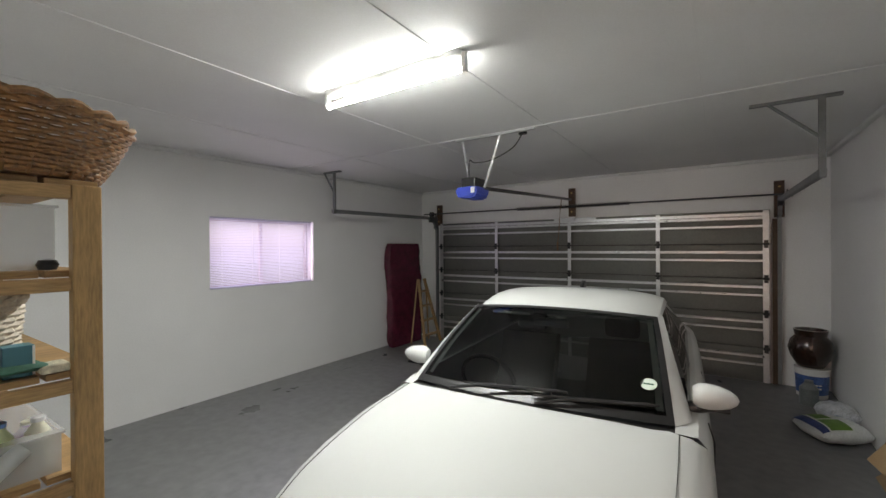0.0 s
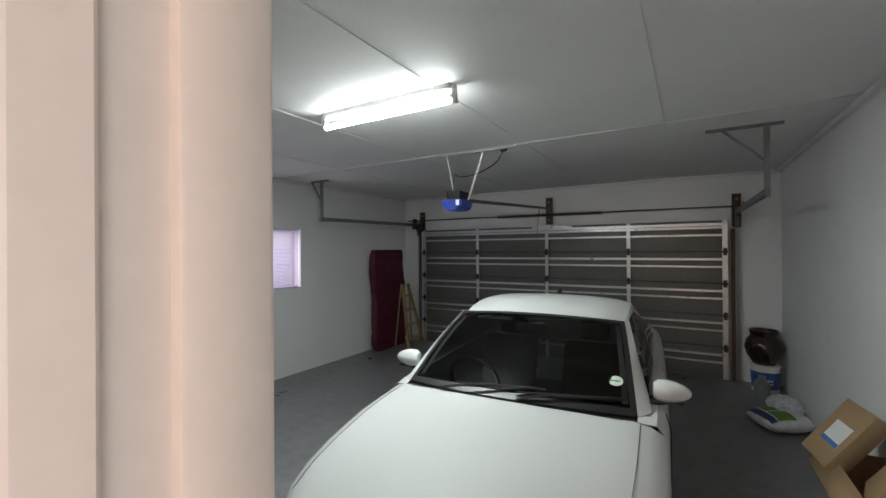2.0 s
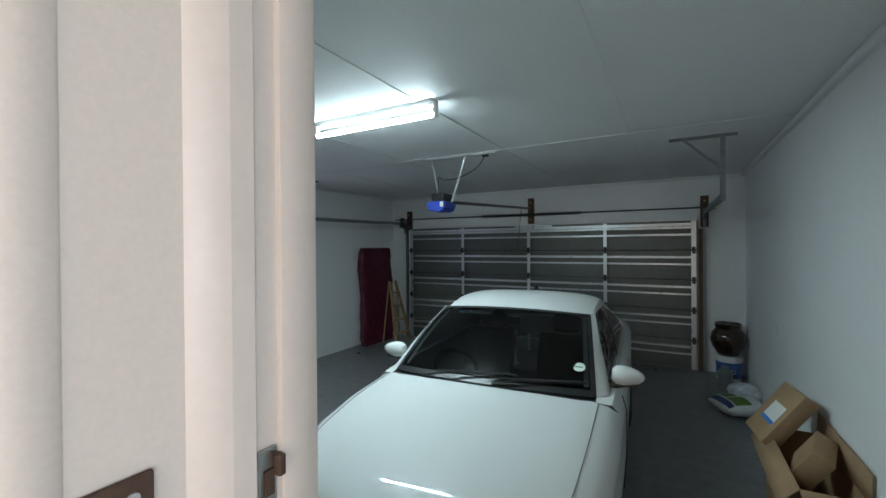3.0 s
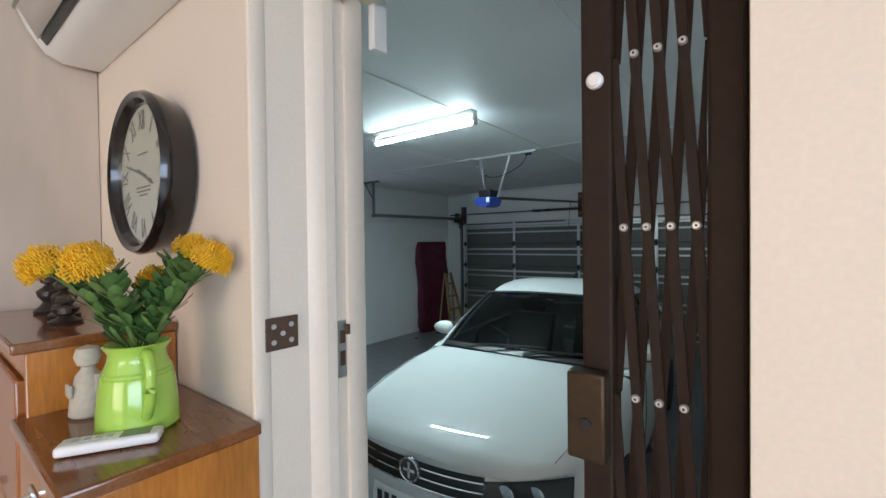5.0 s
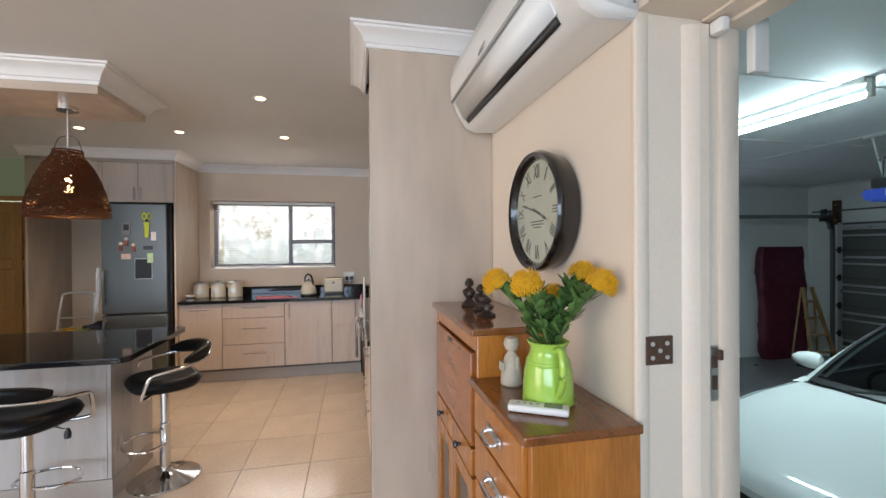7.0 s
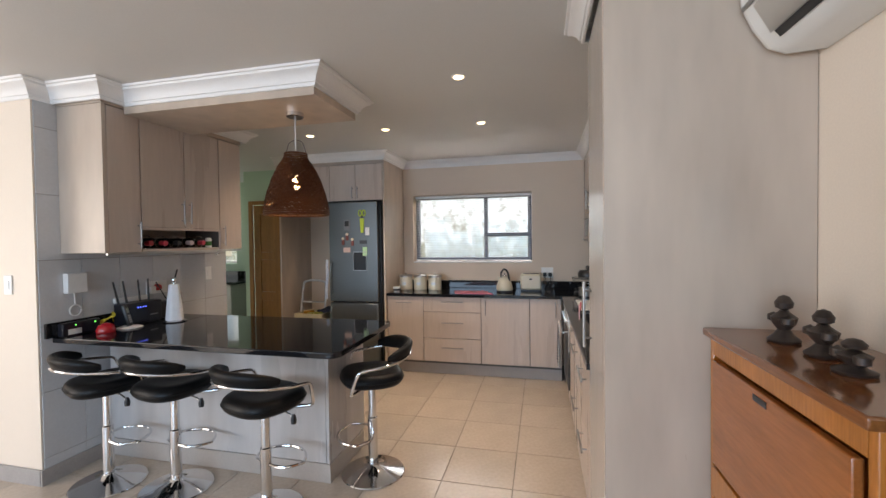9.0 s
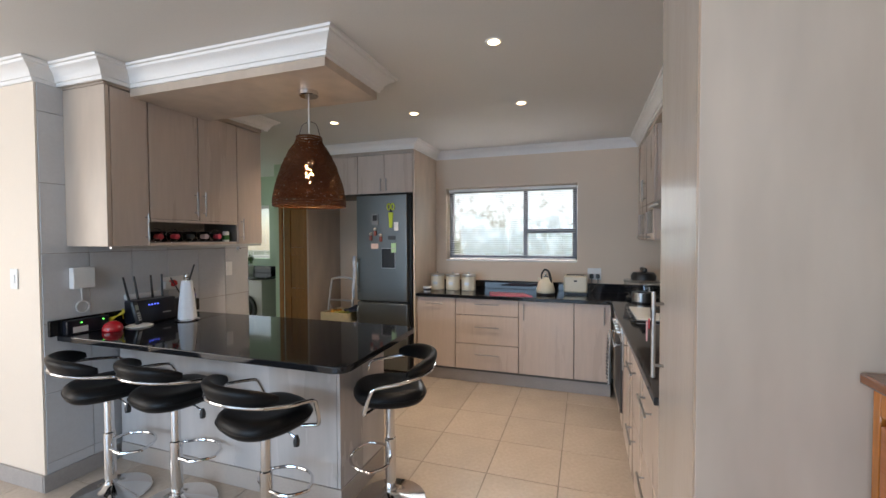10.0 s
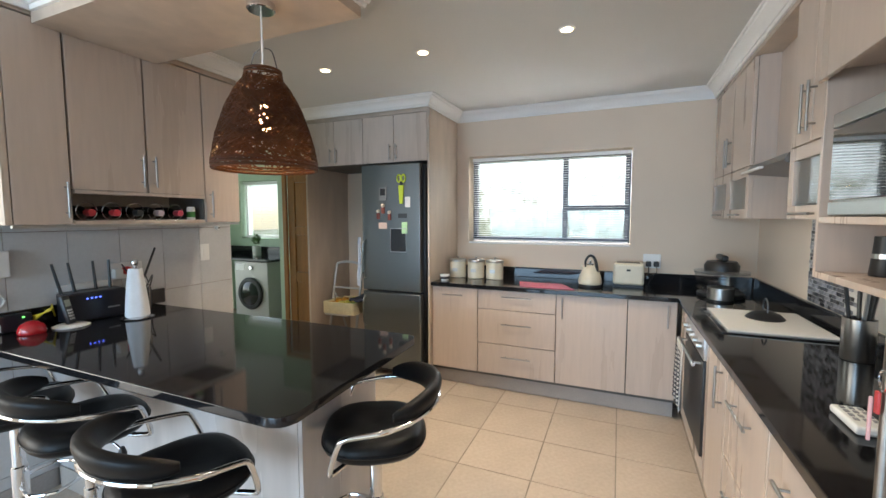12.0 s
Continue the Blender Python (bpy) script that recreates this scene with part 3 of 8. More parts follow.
for i in range(nz_ + 1):
    z = GF + 0.005 + 1.96 * i / nz_
    row = []
    for j in range(ny_ * 2):
        a = 2 * math.pi * j / (ny_ * 2)
        sx = math.copysign(abs(math.cos(a)) ** 0.45, math.cos(a))
        sy = math.copysign(abs(math.sin(a)) ** 0.3, math.sin(a))
        k = 1 - 0.10 * max(0, abs(i / nz_ - 0.5) - 0.44) / 0.06
        lean = -0.10 * i / nz_
        wob = 0.018 * noise.noise(Vector((sx * 2, sy * 3, z * 4))) + 0.012 * noise.noise(Vector((sx * 5, sy * 7, z * 11)))
        row.append((-5.02 + lean * 0.6 + (0.085 * sx + wob) * k, 6.46 + (0.49 * sy + wob) * k + 0.02 * math.sin(z * 5), z))
    rows.append(row + [row[0]])
grid(bm, rows)
bmesh.ops.remove_doubles(bm, verts=bm.verts, dist=1e-4)
bmesh.ops.holes_fill(bm, edges=[e for e in bm.edges if e.is_boundary])
solid("mattress", bm, M_matt, "mattress wrapped in dark red plastic leaning on the wall", "mattress")

# wooden step ladder
ld_t = thing("wooden_ladder", "small wooden step ladder leaning beside the mattress", "ladder", (-4.6, 6.7, GF))
for y0, y1 in ((6.45, 6.62), (6.98, 6.80)):
    part("rail", cyl(B(), (-4.55, y0, GF + 0.01), (-4.82, y1, 0.72), 0.03, 0.03, 4), M_pine, ld_t)
for k in range(4):
    f = 0.15 + k * 0.22
    y0, y1, x, z = 6.45 + 0.17 * f, 6.98 - 0.18 * f, -4.55 - 0.27 * f, GF + 1.26 * f
    part("tread", box(B(), x - 0.05, x + 0.05, y0, y1, z - 0.012, z + 0.012, 0.003), M_pine_h, ld_t)
for y0, y1 in ((6.42, 6.58), (7.0, 6.84)):
    part("back_leg", cyl(B(), (-4.86, y0, GF + 0.01), (-4.82, y1, 0.72), 0.018, 0.018, 4), M_pine, ld_t)

# clay pot on a paint bucket
pb = thing("paint_bucket", "white paint bucket with a blue printed label", "bucket", (1.08, 6.9, GF))
part("drum", lathe(B(), [(0.135, GF + 0.002), (0.15, GF + 0.01), (0.165, GF + 0.34), (0.17, GF + 0.345)], (1.08, 6.9, 0), 30), M_white_pl, pb)
part("label", lathe(B(), [(0.1545, GF + 0.06), (0.1645, GF + 0.285)], (1.08, 6.9, 0), 30), mat("blue_print", (0.05, 0.12, 0.33), 0.4, spots=0.7, scale=14), pb, "blue and white printed label")
part("lid", lathe(B(), [(0.172, GF + 0.346), (0.174, GF + 0.365), (0.0, GF + 0.368)], (1.08, 6.9, 0), 30), M_white_pl, pb)
for z in (0.14, 0.18):
    for k in range(3):
        a = -1.75 + k * 0.22
        bm = B()
        cyl(bm, (1.08 + 0.163 * math.cos(a), 6.9 + 0.163 * math.sin(a), GF + z), (1.08 + 0.163 * math.cos(a + 0.16), 6.9 + 0.163 * math.sin(a + 0.16), GF + z), 0.009, n=6)
        part("print_bar", bm, M_white_pl, pb)
solid("glazed_pot", lathe(B(), [(0.10, GF + 0.369), (0.13, GF + 0.375), (0.20, GF + 0.50), (0.225, GF + 0.60), (0.20, GF + 0.70), (0.155, GF + 0.755), (0.165, GF + 0.80), (0.17, GF + 0.835), (0.155, GF + 0.835), (0.13, GF + 0.76), (0.0, GF + 0.72)], (1.07, 6.9, 0), 36), mat("dark_brown_glaze", (0.035, 0.015, 0.010), 0.15, spots=0.5, scale=12, coat=0.6), "dark brown glazed clay pot standing on a bucket", "pot")


def sack(name, label, x, y, z, sx, sy, h, rot, m, seed):
    bm = B()
    rows = []
    for i in range(13):
        u = i / 12 * 2 - 1
        row = []
        for j in range(20):
            a = 2 * math.pi * j / 20
            e = (1 - abs(u) ** 4) ** 0.5
            px_, pz_ = math.copysign(abs(math.cos(a)) ** 0.6, math.cos(a)), math.sin(a)
            w = 0.012 * noise.noise(Vector((u * 3 + seed, px_ * 2, pz_ * 2)))
            row.append((u * sx / 2, px_ * sy / 2 * (0.9 + 0.1 * e), h / 2 + pz_ * h / 2 * (0.12 + 0.88 * e) + w * e + (0 if pz_ > 0 else 0)))
        rows.append(row + [row[0]])
    grid(bm, rows)
    bmesh.ops.remove_doubles(bm, verts=bm.verts, dist=1e-4)
    bmesh.ops.holes_fill(bm, edges=[e for e in bm.edges if e.is_boundary])
    zmin = min(v.co.z for v in bm.verts)
    bmesh.ops.transform(bm, matrix=pose(x, y, z, 0, 0, rot) @ Matrix.Translation((0, 0, -zmin + 0.002)), verts=bm.verts)
    t = thing(name, label, "bag", (x, y, z))
    part("bag", bm, m, t)
    return t


M_bag = mat("printed_plastic_bag", (0.70, 0.72, 0.72), 0.35, spots=0.2, scale=10, bump=0.2)
b1 = sack("lawn_bag", "white and green printed plastic bag lying on the floor", 1.03, 5.50, GF, 0.46, 0.42, 0.19, 30, M_bag, 1)


def bag_print(name, u0, u1, v0, v1, m, label):
    """A printed patch that follows the top of the lawn bag."""
    rows = []
    for i in range(9):
        u = u0 + (u1 - u0) * i / 8
        e = (1 - abs(u) ** 4) ** 0.5
        rows.append([(u * 0.23, v * 0.21 * (0.9 + 0.1 * e), 0.106 + 0.095 * (1 - abs(v) ** 3.33) ** 0.5 * (0.12 + 0.88 * e)) for v in np.linspace(v0, v1, 11)])
    bm = grid(B(), rows)
    bmesh.ops.transform(bm, matrix=pose(1.03, 5.50, GF, 0, 0, 30), verts=bm.verts)
    part(name, bm, m, b1, label)


M_greenp = mat("green_print", (0.09, 0.22, 0.03), 0.4, spots=0.4, scale=15)
bag_print("green_print", -0.66, 0.16, -0.86, -0.08, M_greenp, "green grass picture")
bag_print("green_print", -0.62, 0.0, 0.02, 0.86, M_greenp, "green grass picture")
bag_print("blue_print", -0.97, -0.72, -0.9, 0.9, mat("blue_print_bag", (0.03, 0.05, 0.17), 0.35, spots=0.5, scale=14, bump=0.2), "dark blue end of the bag")
bag_print("print_bar", 0.42, 0.80, 0.30, 0.62, mat("blue_grey_print", (0.22, 0.30, 0.45), 0.4, spots=0.4, scale=30), "pale blue picture")
sack("small_bag", "small white and blue plastic bag on the floor", 1.15, 5.98, GF, 0.28, 0.30, 0.22, 20, mat("white_blue_bag", (0.62, 0.64, 0.68), 0.35, spots=0.5, scale=9, bump=0.2), 5)
jar_m = mat("grey_plastic_jug", (0.16, 0.18, 0.18), 0.3, spots=0.3, scale=8)
solid("plastic_jug", lathe(B(), [(0.08, GF + 0.002), (0.09, GF + 0.01), (0.09, GF + 0.2), (0.04, GF + 0.26), (0.04, GF + 0.29), (0.0, GF + 0.29)], (1.0, 6.52, 0), 24), jar_m, "dark grey plastic jug on the floor", "jug")

# open cardboard box with smaller boxes
cb = thing("cardboard_box", "large open cardboard box standing against the wall", "box", (1.15, 4.1, GF))
bm = B()
bx0, bx1, by0, by1, bz1 = 1.0, 1.30, 2.62, 3.58, 0.05
for a, b, c, d in ((bx0, bx0 + 0.006, by0, by1), (bx1 - 0.006, bx1, by0, by1), (bx0, bx1, by0, by0 + 0.006), (bx0, bx1, by1 - 0.006, by1)):
    part("wall", box(B(), a, b, c, d, GF + 0.009, bz1), M_card, cb)
part("bottom", box(B(), bx0, bx1, by0, by1, GF + 0.002, GF + 0.008), M_card, cb)
for pts in ([(bx0, by0, bz1), (bx0, by1, bz1), (bx0 - 0.10, by1, bz1 - 0.10), (bx0 - 0.10, by0, bz1 - 0.10)], [(bx0, by0, bz1), (bx1, by0, bz1), (bx1, by0 - 0.17, bz1 - 0.06), (bx0, by0 - 0.17, bz1 - 0.06)], [(bx1 - 0.002, by0, bz1), (bx1 - 0.002, by1, bz1), (bx1 + 0.008, by1, bz1 + 0.16), (bx1 + 0.008, by0, bz1 + 0.16)]):
    bm = B()
    bm.faces.new([bm.verts.new(p) for p in pts])
    thicken(bm, 0.005)
    part("flap", bm, M_card, cb)
def loose_box(name, label, m4, sx, sy, sz, tape):
    t = thing(name, label, "box")
    bm = box(B(), -sx / 2, sx / 2, -sy / 2, sy / 2, -sz / 2, sz / 2, 0.004)
    bmesh.ops.transform(bm, matrix=m4, verts=bm.verts)
    part("carton", bm, M_card, t)
    if tape:
        bm = box(B(), -sx / 2 - 0.002, -sx / 2 - 0.0005, -0.12, 0.08, -0.09, 0.07)
        bmesh.ops.transform(bm, matrix=m4, verts=bm.verts)
        part("sticker", bm, M_white_pl, t, "white and blue sticker")
        bm = box(B(), -sx / 2 - 0.004, -sx / 2 - 0.0025, -0.12, 0.08, -0.09, -0.06)
        bmesh.ops.transform(bm, matrix=m4, verts=bm.verts)
        part("sticker_band", bm, mat("blue_sticker", (0.03, 0.22, 0.6), 0.4), t)
    return t


loose_box("cardboard_box", "flat cardboard carton with a white and blue sticker", pose(1.07, 3.50, 0.17, 0, 36, 8), 0.10, 0.36, 0.44, True)
loose_box("cardboard_box", "small torn cardboard carton lying on the open box", pose(1.15, 3.02, 0.07, 10, 30, -12), 0.12, 0.3, 0.24, False)
# wall switch on the side wall
sw_t = thing("wall_socket", "white blank wall plate on the garage wall", "socket", (1.31, 5.0, 0.55))
part("plate", box(B(), 1.311, 1.3195, 4.95, 5.03, 0.50, 0.63, 0.003), M_white_pl, sw_t)

# timber shelf rack with household stores
SX = -1.45
rk = thing("timber_shelf", "rough pine shelf rack holding household stores", "shelf", (-2.1, 0.3, GF))
for x in (SX - 0.02, -2.75):
    for y in (0.53, 0.05):
        part("post", box(B(), x - 0.022, x + 0.022, y - 0.035, y + 0.035, GF + 0.002, 1.538, 0.004), M_pine, rk)
LV = (1.495, 1.225, 0.925, 0.625, 0.2, -0.25)
for z in LV:
    part("end_rail", box(B(), SX - 0.03, SX - 0.004, 0.086, 0.494, z, z + 0.04, 0.003), M_pine_h, rk)
    part("end_rail", box(B(), -2.77, -2.735, 0.086, 0.494, z, z + 0.04, 0.003), M_pine_h, rk)
    for k in range(4):
        y = 0.03 + k * 0.137
        if z > 1.4 and k == 1:
            continue
        part("board", box(B(), -2.80, SX - 0.035, y, y + 0.125, z + 0.041, z + 0.061, 0.003), M_pine_h, rk)


def basket(name, label, x, y, z, r0, r1, h, m, rows_n=12, n=40, sq=1.0):
    """A woven basket: stakes and rows of wavy weavers."""
    t = thing(name, label, "basket", (x, y, z))
    bm = B()
    for k in range(rows_n):
        f = (k + 0.5) / rows_n
        r = r0 + (r1 - r0) * f ** 0.8
        pts = [(x + (r + 0.006 * (1 if (i + k) % 2 else -1)) * math.cos(2 * math.pi * i / n) * sq, y + (r + 0.006 * (1 if (i + k) % 2 else -1)) * math.sin(2 * math.pi * i / n), z + 0.01 + (h - 0.02) * f) for i in range(n)]
        sweep(bm, pts, h / rows_n * 0.52, 5, True)
    part("weave", bm, m, t, "", "stuff")
    bm = B()
    for i in range(0, n, 2):
        a = 2 * math.pi * i / n
        cyl(bm, (x + r0 * math.cos(a) * sq, y + r0 * math.sin(a), z + 0.002), (x + r1 * math.cos(a) * sq, y + r1 * math.sin(a), z + h), 0.005, n=5)
    part("stakes", bm, m, t, "", "stuff")
    bm = B()
    for ph in (0, math.pi):
        sweep(bm, [(x + (r1 + 0.01 * math.cos(i * 0.8 + ph)) * math.cos(2 * math.pi * i / 90) * sq, y + (r1 + 0.01 * math.cos(i * 0.8 + ph)) * math.sin(2 * math.pi * i / 90), z + h + 0.012 * math.sin(i * 0.8 + ph)) for i in range(90)], 0.011, 6, True)
    part("rim", bm, m, t, "plaited rim")
    part("bottom", lathe(B(), [(0.0, z + 0.003), (r0, z + 0.003), (r0, z + 0.012), (0.0, z + 0.012)], (x, y, 0), 24), m, t)
    return t


basket("wicker_basket", "large round brown wicker laundry basket on the rack", -1.71, 0.35, 1.557, 0.265, 0.36, 0.19, M_wicker, 14, 64)
solid("white_sheet_board", prism(B(), [(0.05, 1.765), (0.76, 1.755), (0.76, 1.762), (0.05, 1.772)], "x", -2.30, -1.95), M_white_pl, "thin white board lying in the basket", "board")
basket("pale_basket", "pale woven basket on the rack", -1.75, 0.27, 0.987, 0.15, 0.17, 0.215, M_wicker_pale, 12, 36)
# clear storage boxes
def clear_box(label, x0, x1, y0, y1, z0, z1):
    t = thing("storage_box", label, "box", ((x0 + x1) / 2, (y0 + y1) / 2, z0))
    bm = B()
    for a, b, c, d in ((x0, x0 + 0.003, y0, y1), (x1 - 0.003, x1, y0, y1), (x0 + 0.003, x1 - 0.003, y0, y0 + 0.003), (x0 + 0.003, x1 - 0.003, y1 - 0.003, y1)):
        box(bm, a, b, c, d, z0, z1)
    part("tub", bm, M_frost, t)
    part("rim", box(B(), x0 - 0.008, x1 + 0.008, y0 - 0.008, y1 + 0.008, z1, z1 + 0.008, 0.002), M_frost, t)
    return t


clear_box("clear plastic storage box with a lid on the rack", -1.98, -1.51, 0.06, 0.47, 1.288, 1.47)
solid("white_packet", box(B(), -1.75, -1.56, 0.14, 0.36, 1.292, 1.37, 0.006), M_white_pl, "white packet inside the storage box", "packet")
solid("dark_ball", lathe(B(), [(0.0, -0.017), (0.02, -0.015), (0.026, 0.0), (0.02, 0.013), (0.0, 0.016)], (-1.495, 0.45, 1.304), 16), M_black, "small dark ball on the shelf edge", "ball")
clear_box("clear plastic tub of cleaning bottles on the rack", -1.95, -1.51, 0.12, 0.48, 0.688, 0.80)
rnd = random.Random(11)
cols = [(0.75, 0.74, 0.72), (0.22, 0.06, 0.32), (0.55, 0.68, 0.4), (0.75, 0.73, 0.6), (0.08, 0.25, 0.5), (0.7, 0.7, 0.72)]
for i in range(11):
    x, y, h = -1.56 - 0.1 * (i // 4) - rnd.uniform(0, 0.02), 0.20 + 0.08 * (i % 4), rnd.uniform(0.12, 0.2)
    t = thing("cleaning_bottle", "plastic cleaning bottle in the tub", "bottle", (x, y, 0.688), "cleaning bottles on the rack")
    part("body", lathe(B(), [(0.028, 0.690), (0.032, 0.695), (0.032, 0.69 + h * 0.7), (0.014, 0.69 + h * 0.88), (0.014, 0.69 + h * 0.92)], (x, y, 0), 16), mat("bottle_plastic", cols[i % 6], 0.3), t)
    part("cap", lathe(B(), [(0.016, 0.69 + h * 0.92), (0.017, 0.69 + h), (0.0, 0.69 + h)], (x, y, 0), 14), mat("cap_plastic", cols[(i + 2) % 6], 0.35), t)
bx_t = thing("carton", "teal and white printed medicine carton on the shelf", "box", (-1.52, 0.39, 0.987))
part("carton", box(B(), -1.57, -1.515, 0.36, 0.425, 0.987, 1.075, 0.002), mat("teal_card", (0.04, 0.2, 0.25), 0.5), bx_t)
part("side_print", box(B(), -1.514, -1.512, 0.42, 0.4255, 0.99, 1.073), M_white_pl, bx_t)
solid("green_cloth", sack("green_bundle", "folded green and blue cloths on the shelf", -1.60, 0.33, 0.987, 0.26, 0.22, 0.03, 10, mat("green_cloth", (0.02, 0.13, 0.09), 0.8, spots=0.3, scale=20), 8) and box(B(), -1.62, -1.52, 0.22, 0.34, 1.018, 1.034, 0.006), mat("blue_cloth", (0.02, 0.04, 0.28), 0.7, spots=0.2, scale=20), "folded blue cloth on a green one", "cloth")
solid("sponge_pack", box(B(), -1.56, -1.48, 0.43, 0.50, 0.987, 1.012, 0.008), mat("cream_sponge", (0.6, 0.55, 0.42), 0.9, spots=0.4, scale=60, bump=0.6), "cream mop head on the shelf", "sponge")
iron = solid("spray_gun", cyl(B(), (-1.49, 0.28, 0.70), (-1.50, 0.40, 0.79), 0.03, 0.022, 12), mat("pale_grey_plastic", (0.5, 0.52, 0.52), 0.4), "pale grey plastic sprayer lying on the shelf", "sprayer")

# ---- car ----
car = thing("car", "white saloon car parked nose-in towards the house", "car", (0, 0, 0))


def bow(x, s):
    return 0.36 * (abs(x) / 0.9) ** 2.5 * max(0.0, 1 - s / 1.25) + 0.13 * (x / 0.8) ** 2 * max(0.0, (s - 0.85) / 0.39)


ST = [(0.0, 0.76, 0.70, 0.79), (0.03, 0.79, 0.75, 0.835), (0.09, 0.83, 0.79, 0.86), (0.25, 0.87, 0.83, 0.90), (0.5, 0.895, 0.875, 0.945), (0.9, 0.915, 0.925, 1.005), (1.24, 0.92, 0.958, 1.035)]
REAR = [(3.85, 0.915, 1.03, 1.10), (4.1, 0.91, 1.03, 1.12), (4.5, 0.88, 1.0, 1.10), (4.72, 0.80, 0.92, 1.02), (4.78, 0.72, 0.6, 0.7)]


def half(s, w, zs, zt):
    """Half a section from the centre line down to the sill."""
    top = [(0.0, zt), (w * 0.25, zt - 0.004), (w * 0.5, zt - 0.014), (w * 0.72, zt - 0.034), (w * 0.80, zt - 0.036), (w * 0.90, zs + 0.012), (w * 0.97, zs - 0.03)]
    side = [(w, zs - 0.10), (w * 0.995, zs - 0.14), (w * 1.0, zs * 0.62), (w * 0.985, 0.40), (w * 0.96, 0.24), (w * 0.90, 0.18)]
    return [(x, s + bow(x, s), z) for x, z in top + side] if s < 2 else [(x, s, z) for x, z in top + side]


def full(s, w, zs, zt):
    h = half(s, w, zs, zt)
    return [(-x, y, z) for x, y, z in h[:0:-1]] + h


bm = grid(B(), [full(*st) for st in ST])
body = part("front_body", bm, M_carpaint, car)
bm = grid(B(), [full(*st) for st in REAR])
part("rear_body", bm, M_carpaint, car)
SIDE = [(1.405, 0.92, 0.958), (1.5, 0.922, 0.97), (1.7, 0.925, 0.985), (2.3, 0.93, 1.0), (3.0, 0.93, 1.015), (3.5, 0.925, 1.03), (3.85, 0.915, 1.03)]
for sgn in (-1, 1):
    bm = grid(B(), [[(sgn * x, s, z) for x, z in ((w * 0.88, zs + 0.018), (w * 0.93, zs + 0.012), (w * 0.97, zs - 0.03), (w, zs - 0.10), (w * 0.995, zs - 0.14), (w, zs * 0.62), (w * 0.985, 0.40), (w * 0.96, 0.24), (w * 0.90, 0.18))] for s, w, zs in SIDE])
    part("side_panel", bm, M_carpaint, car)
# front end: bumper skin under the bonnet lip
def front_patch(x0, x1, f0, f1, off, n=16, m=4):
    rows = []
    for j in range(m + 1):
        t = j / m
        row = []
        for i in range(n + 1):
            x = x0 + (x1 - x0) * i / n
            z = f0(x) + (f1(x) - f0(x)) * t
            row.append((x, bow(x, 0) - off - 0.05 * max(0.0, 1 - abs(z - 0.5) / 0.25), z))
        rows.append(row)
    return grid(B(), rows)


part("bumper", front_patch(-0.80, 0.80, lambda x: 0.20, lambda x: 0.80 - 0.09 * (abs(x) / 0.76) ** 2, 0.0, 24, 10), M_carpaint, car)
part("grille", front_patch(-0.42, 0.42, lambda x: 0.635, lambda x: 0.765, 0.006, 20, 3), M_black, car, "black grille with chrome bars")
for z in (0.645, 0.69, 0.735):
    bm = B()
    sweep(bm, [(x, bow(x, 0) - 0.012 - 0.05 * max(0.0, 1 - abs(z - 0.5) / 0.25), z) for x in np.linspace(-0.42, 0.42, 17)], 0.0065, 6)
    part("chrome_bar", bm, M_chrome, car)
part("lower_intake", front_patch(-0.55, 0.55, lambda x: 0.27, lambda x: 0.40, 0.007, 16, 3), M_black, car)
part("number_plate", front_patch(-0.26, 0.26, lambda x: 0.475, lambda x: 0.585, 0.010, 8, 2), mat("white_number_plate", (0.75, 0.75, 0.74), 0.4), car, "white number plate")
for k in range(8):
    x = -0.205 + k * 0.053 + (0.018 if k > 2 else 0)
    part("plate_bar", box(B(), x, x + 0.03, -0.064, -0.058, 0.50, 0.562), M_black, car)
part("badge", lathe(B(), [(0.0, -0.018), (0.062, -0.018), (0.068, -0.012), (0.068, 0.0)], (0, -0.012, 0.715), 32, "y"), M_darkmetal, car, "round chrome badge")
rg = [(0.062 * math.cos(a), -0.032, 0.715 + 0.062 * math.sin(a)) for a in np.linspace(0, 6.2832, 33)[:-1]]
part("badge_ring", sweep(B(), rg, 0.007, 6, True), M_chrome, car)
bm = B()
box(bm, -0.04, 0.04, -0.036, -0.03, 0.706, 0.724, 0.002)
box(bm, -0.009, 0.009, -0.036, -0.0305, 0.67, 0.76, 0.002)
part("badge_mark", bm, M_chrome, car)
M_lamp_dark = mat("headlamp_housing", (0.05, 0.052, 0.055), 0.2, 0.6, spots=0.2, scale=30)
for sgn in (-1, 1):
    x0, x1 = (0.41, 0.80) if sgn > 0 else (-0.80, -0.41)
    lo = lambda x: 0.63 + 0.05 * (abs(x) - 0.41) / 0.39
    hi = lambda x: 0.745 + 0.04 * (abs(x) - 0.41) / 0.39
    hl = part("headlight", front_patch(x0, x1, lo, hi, 0.004, 10, 4), M_lamp_dark, car, "dark glazed headlight")
    part("lens", front_patch(x0, x1, lo, hi, 0.030, 10, 4), glass("clear_lens" + ("a" if sgn > 0 else "b"), (0.85, 0.88, 0.9)), hl)
    for cx in (0.52, 0.65):
        bm = lathe(B(), [(0.045, -0.02), (0.04, -0.005), (0.0, 0.012)], (sgn * cx, bow(cx, 0) - 0.002, 0.70), 18, "y")
        part("reflector", bm, M_chrome, hl)

# glasshouse
def screen_pt(u, v):
    b = Vector((0.76 * v, 1.275 + 0.16 * v * v, 1.035 - 0.04 * v * v))
    t = Vector((0.65 * v, 2.07 + 0.09 * v * v, 1.452 - 0.035 * v * v))
    p = b.lerp(t, u)
    p.z += 0.035 * math.sin(math.pi * u)
    return p


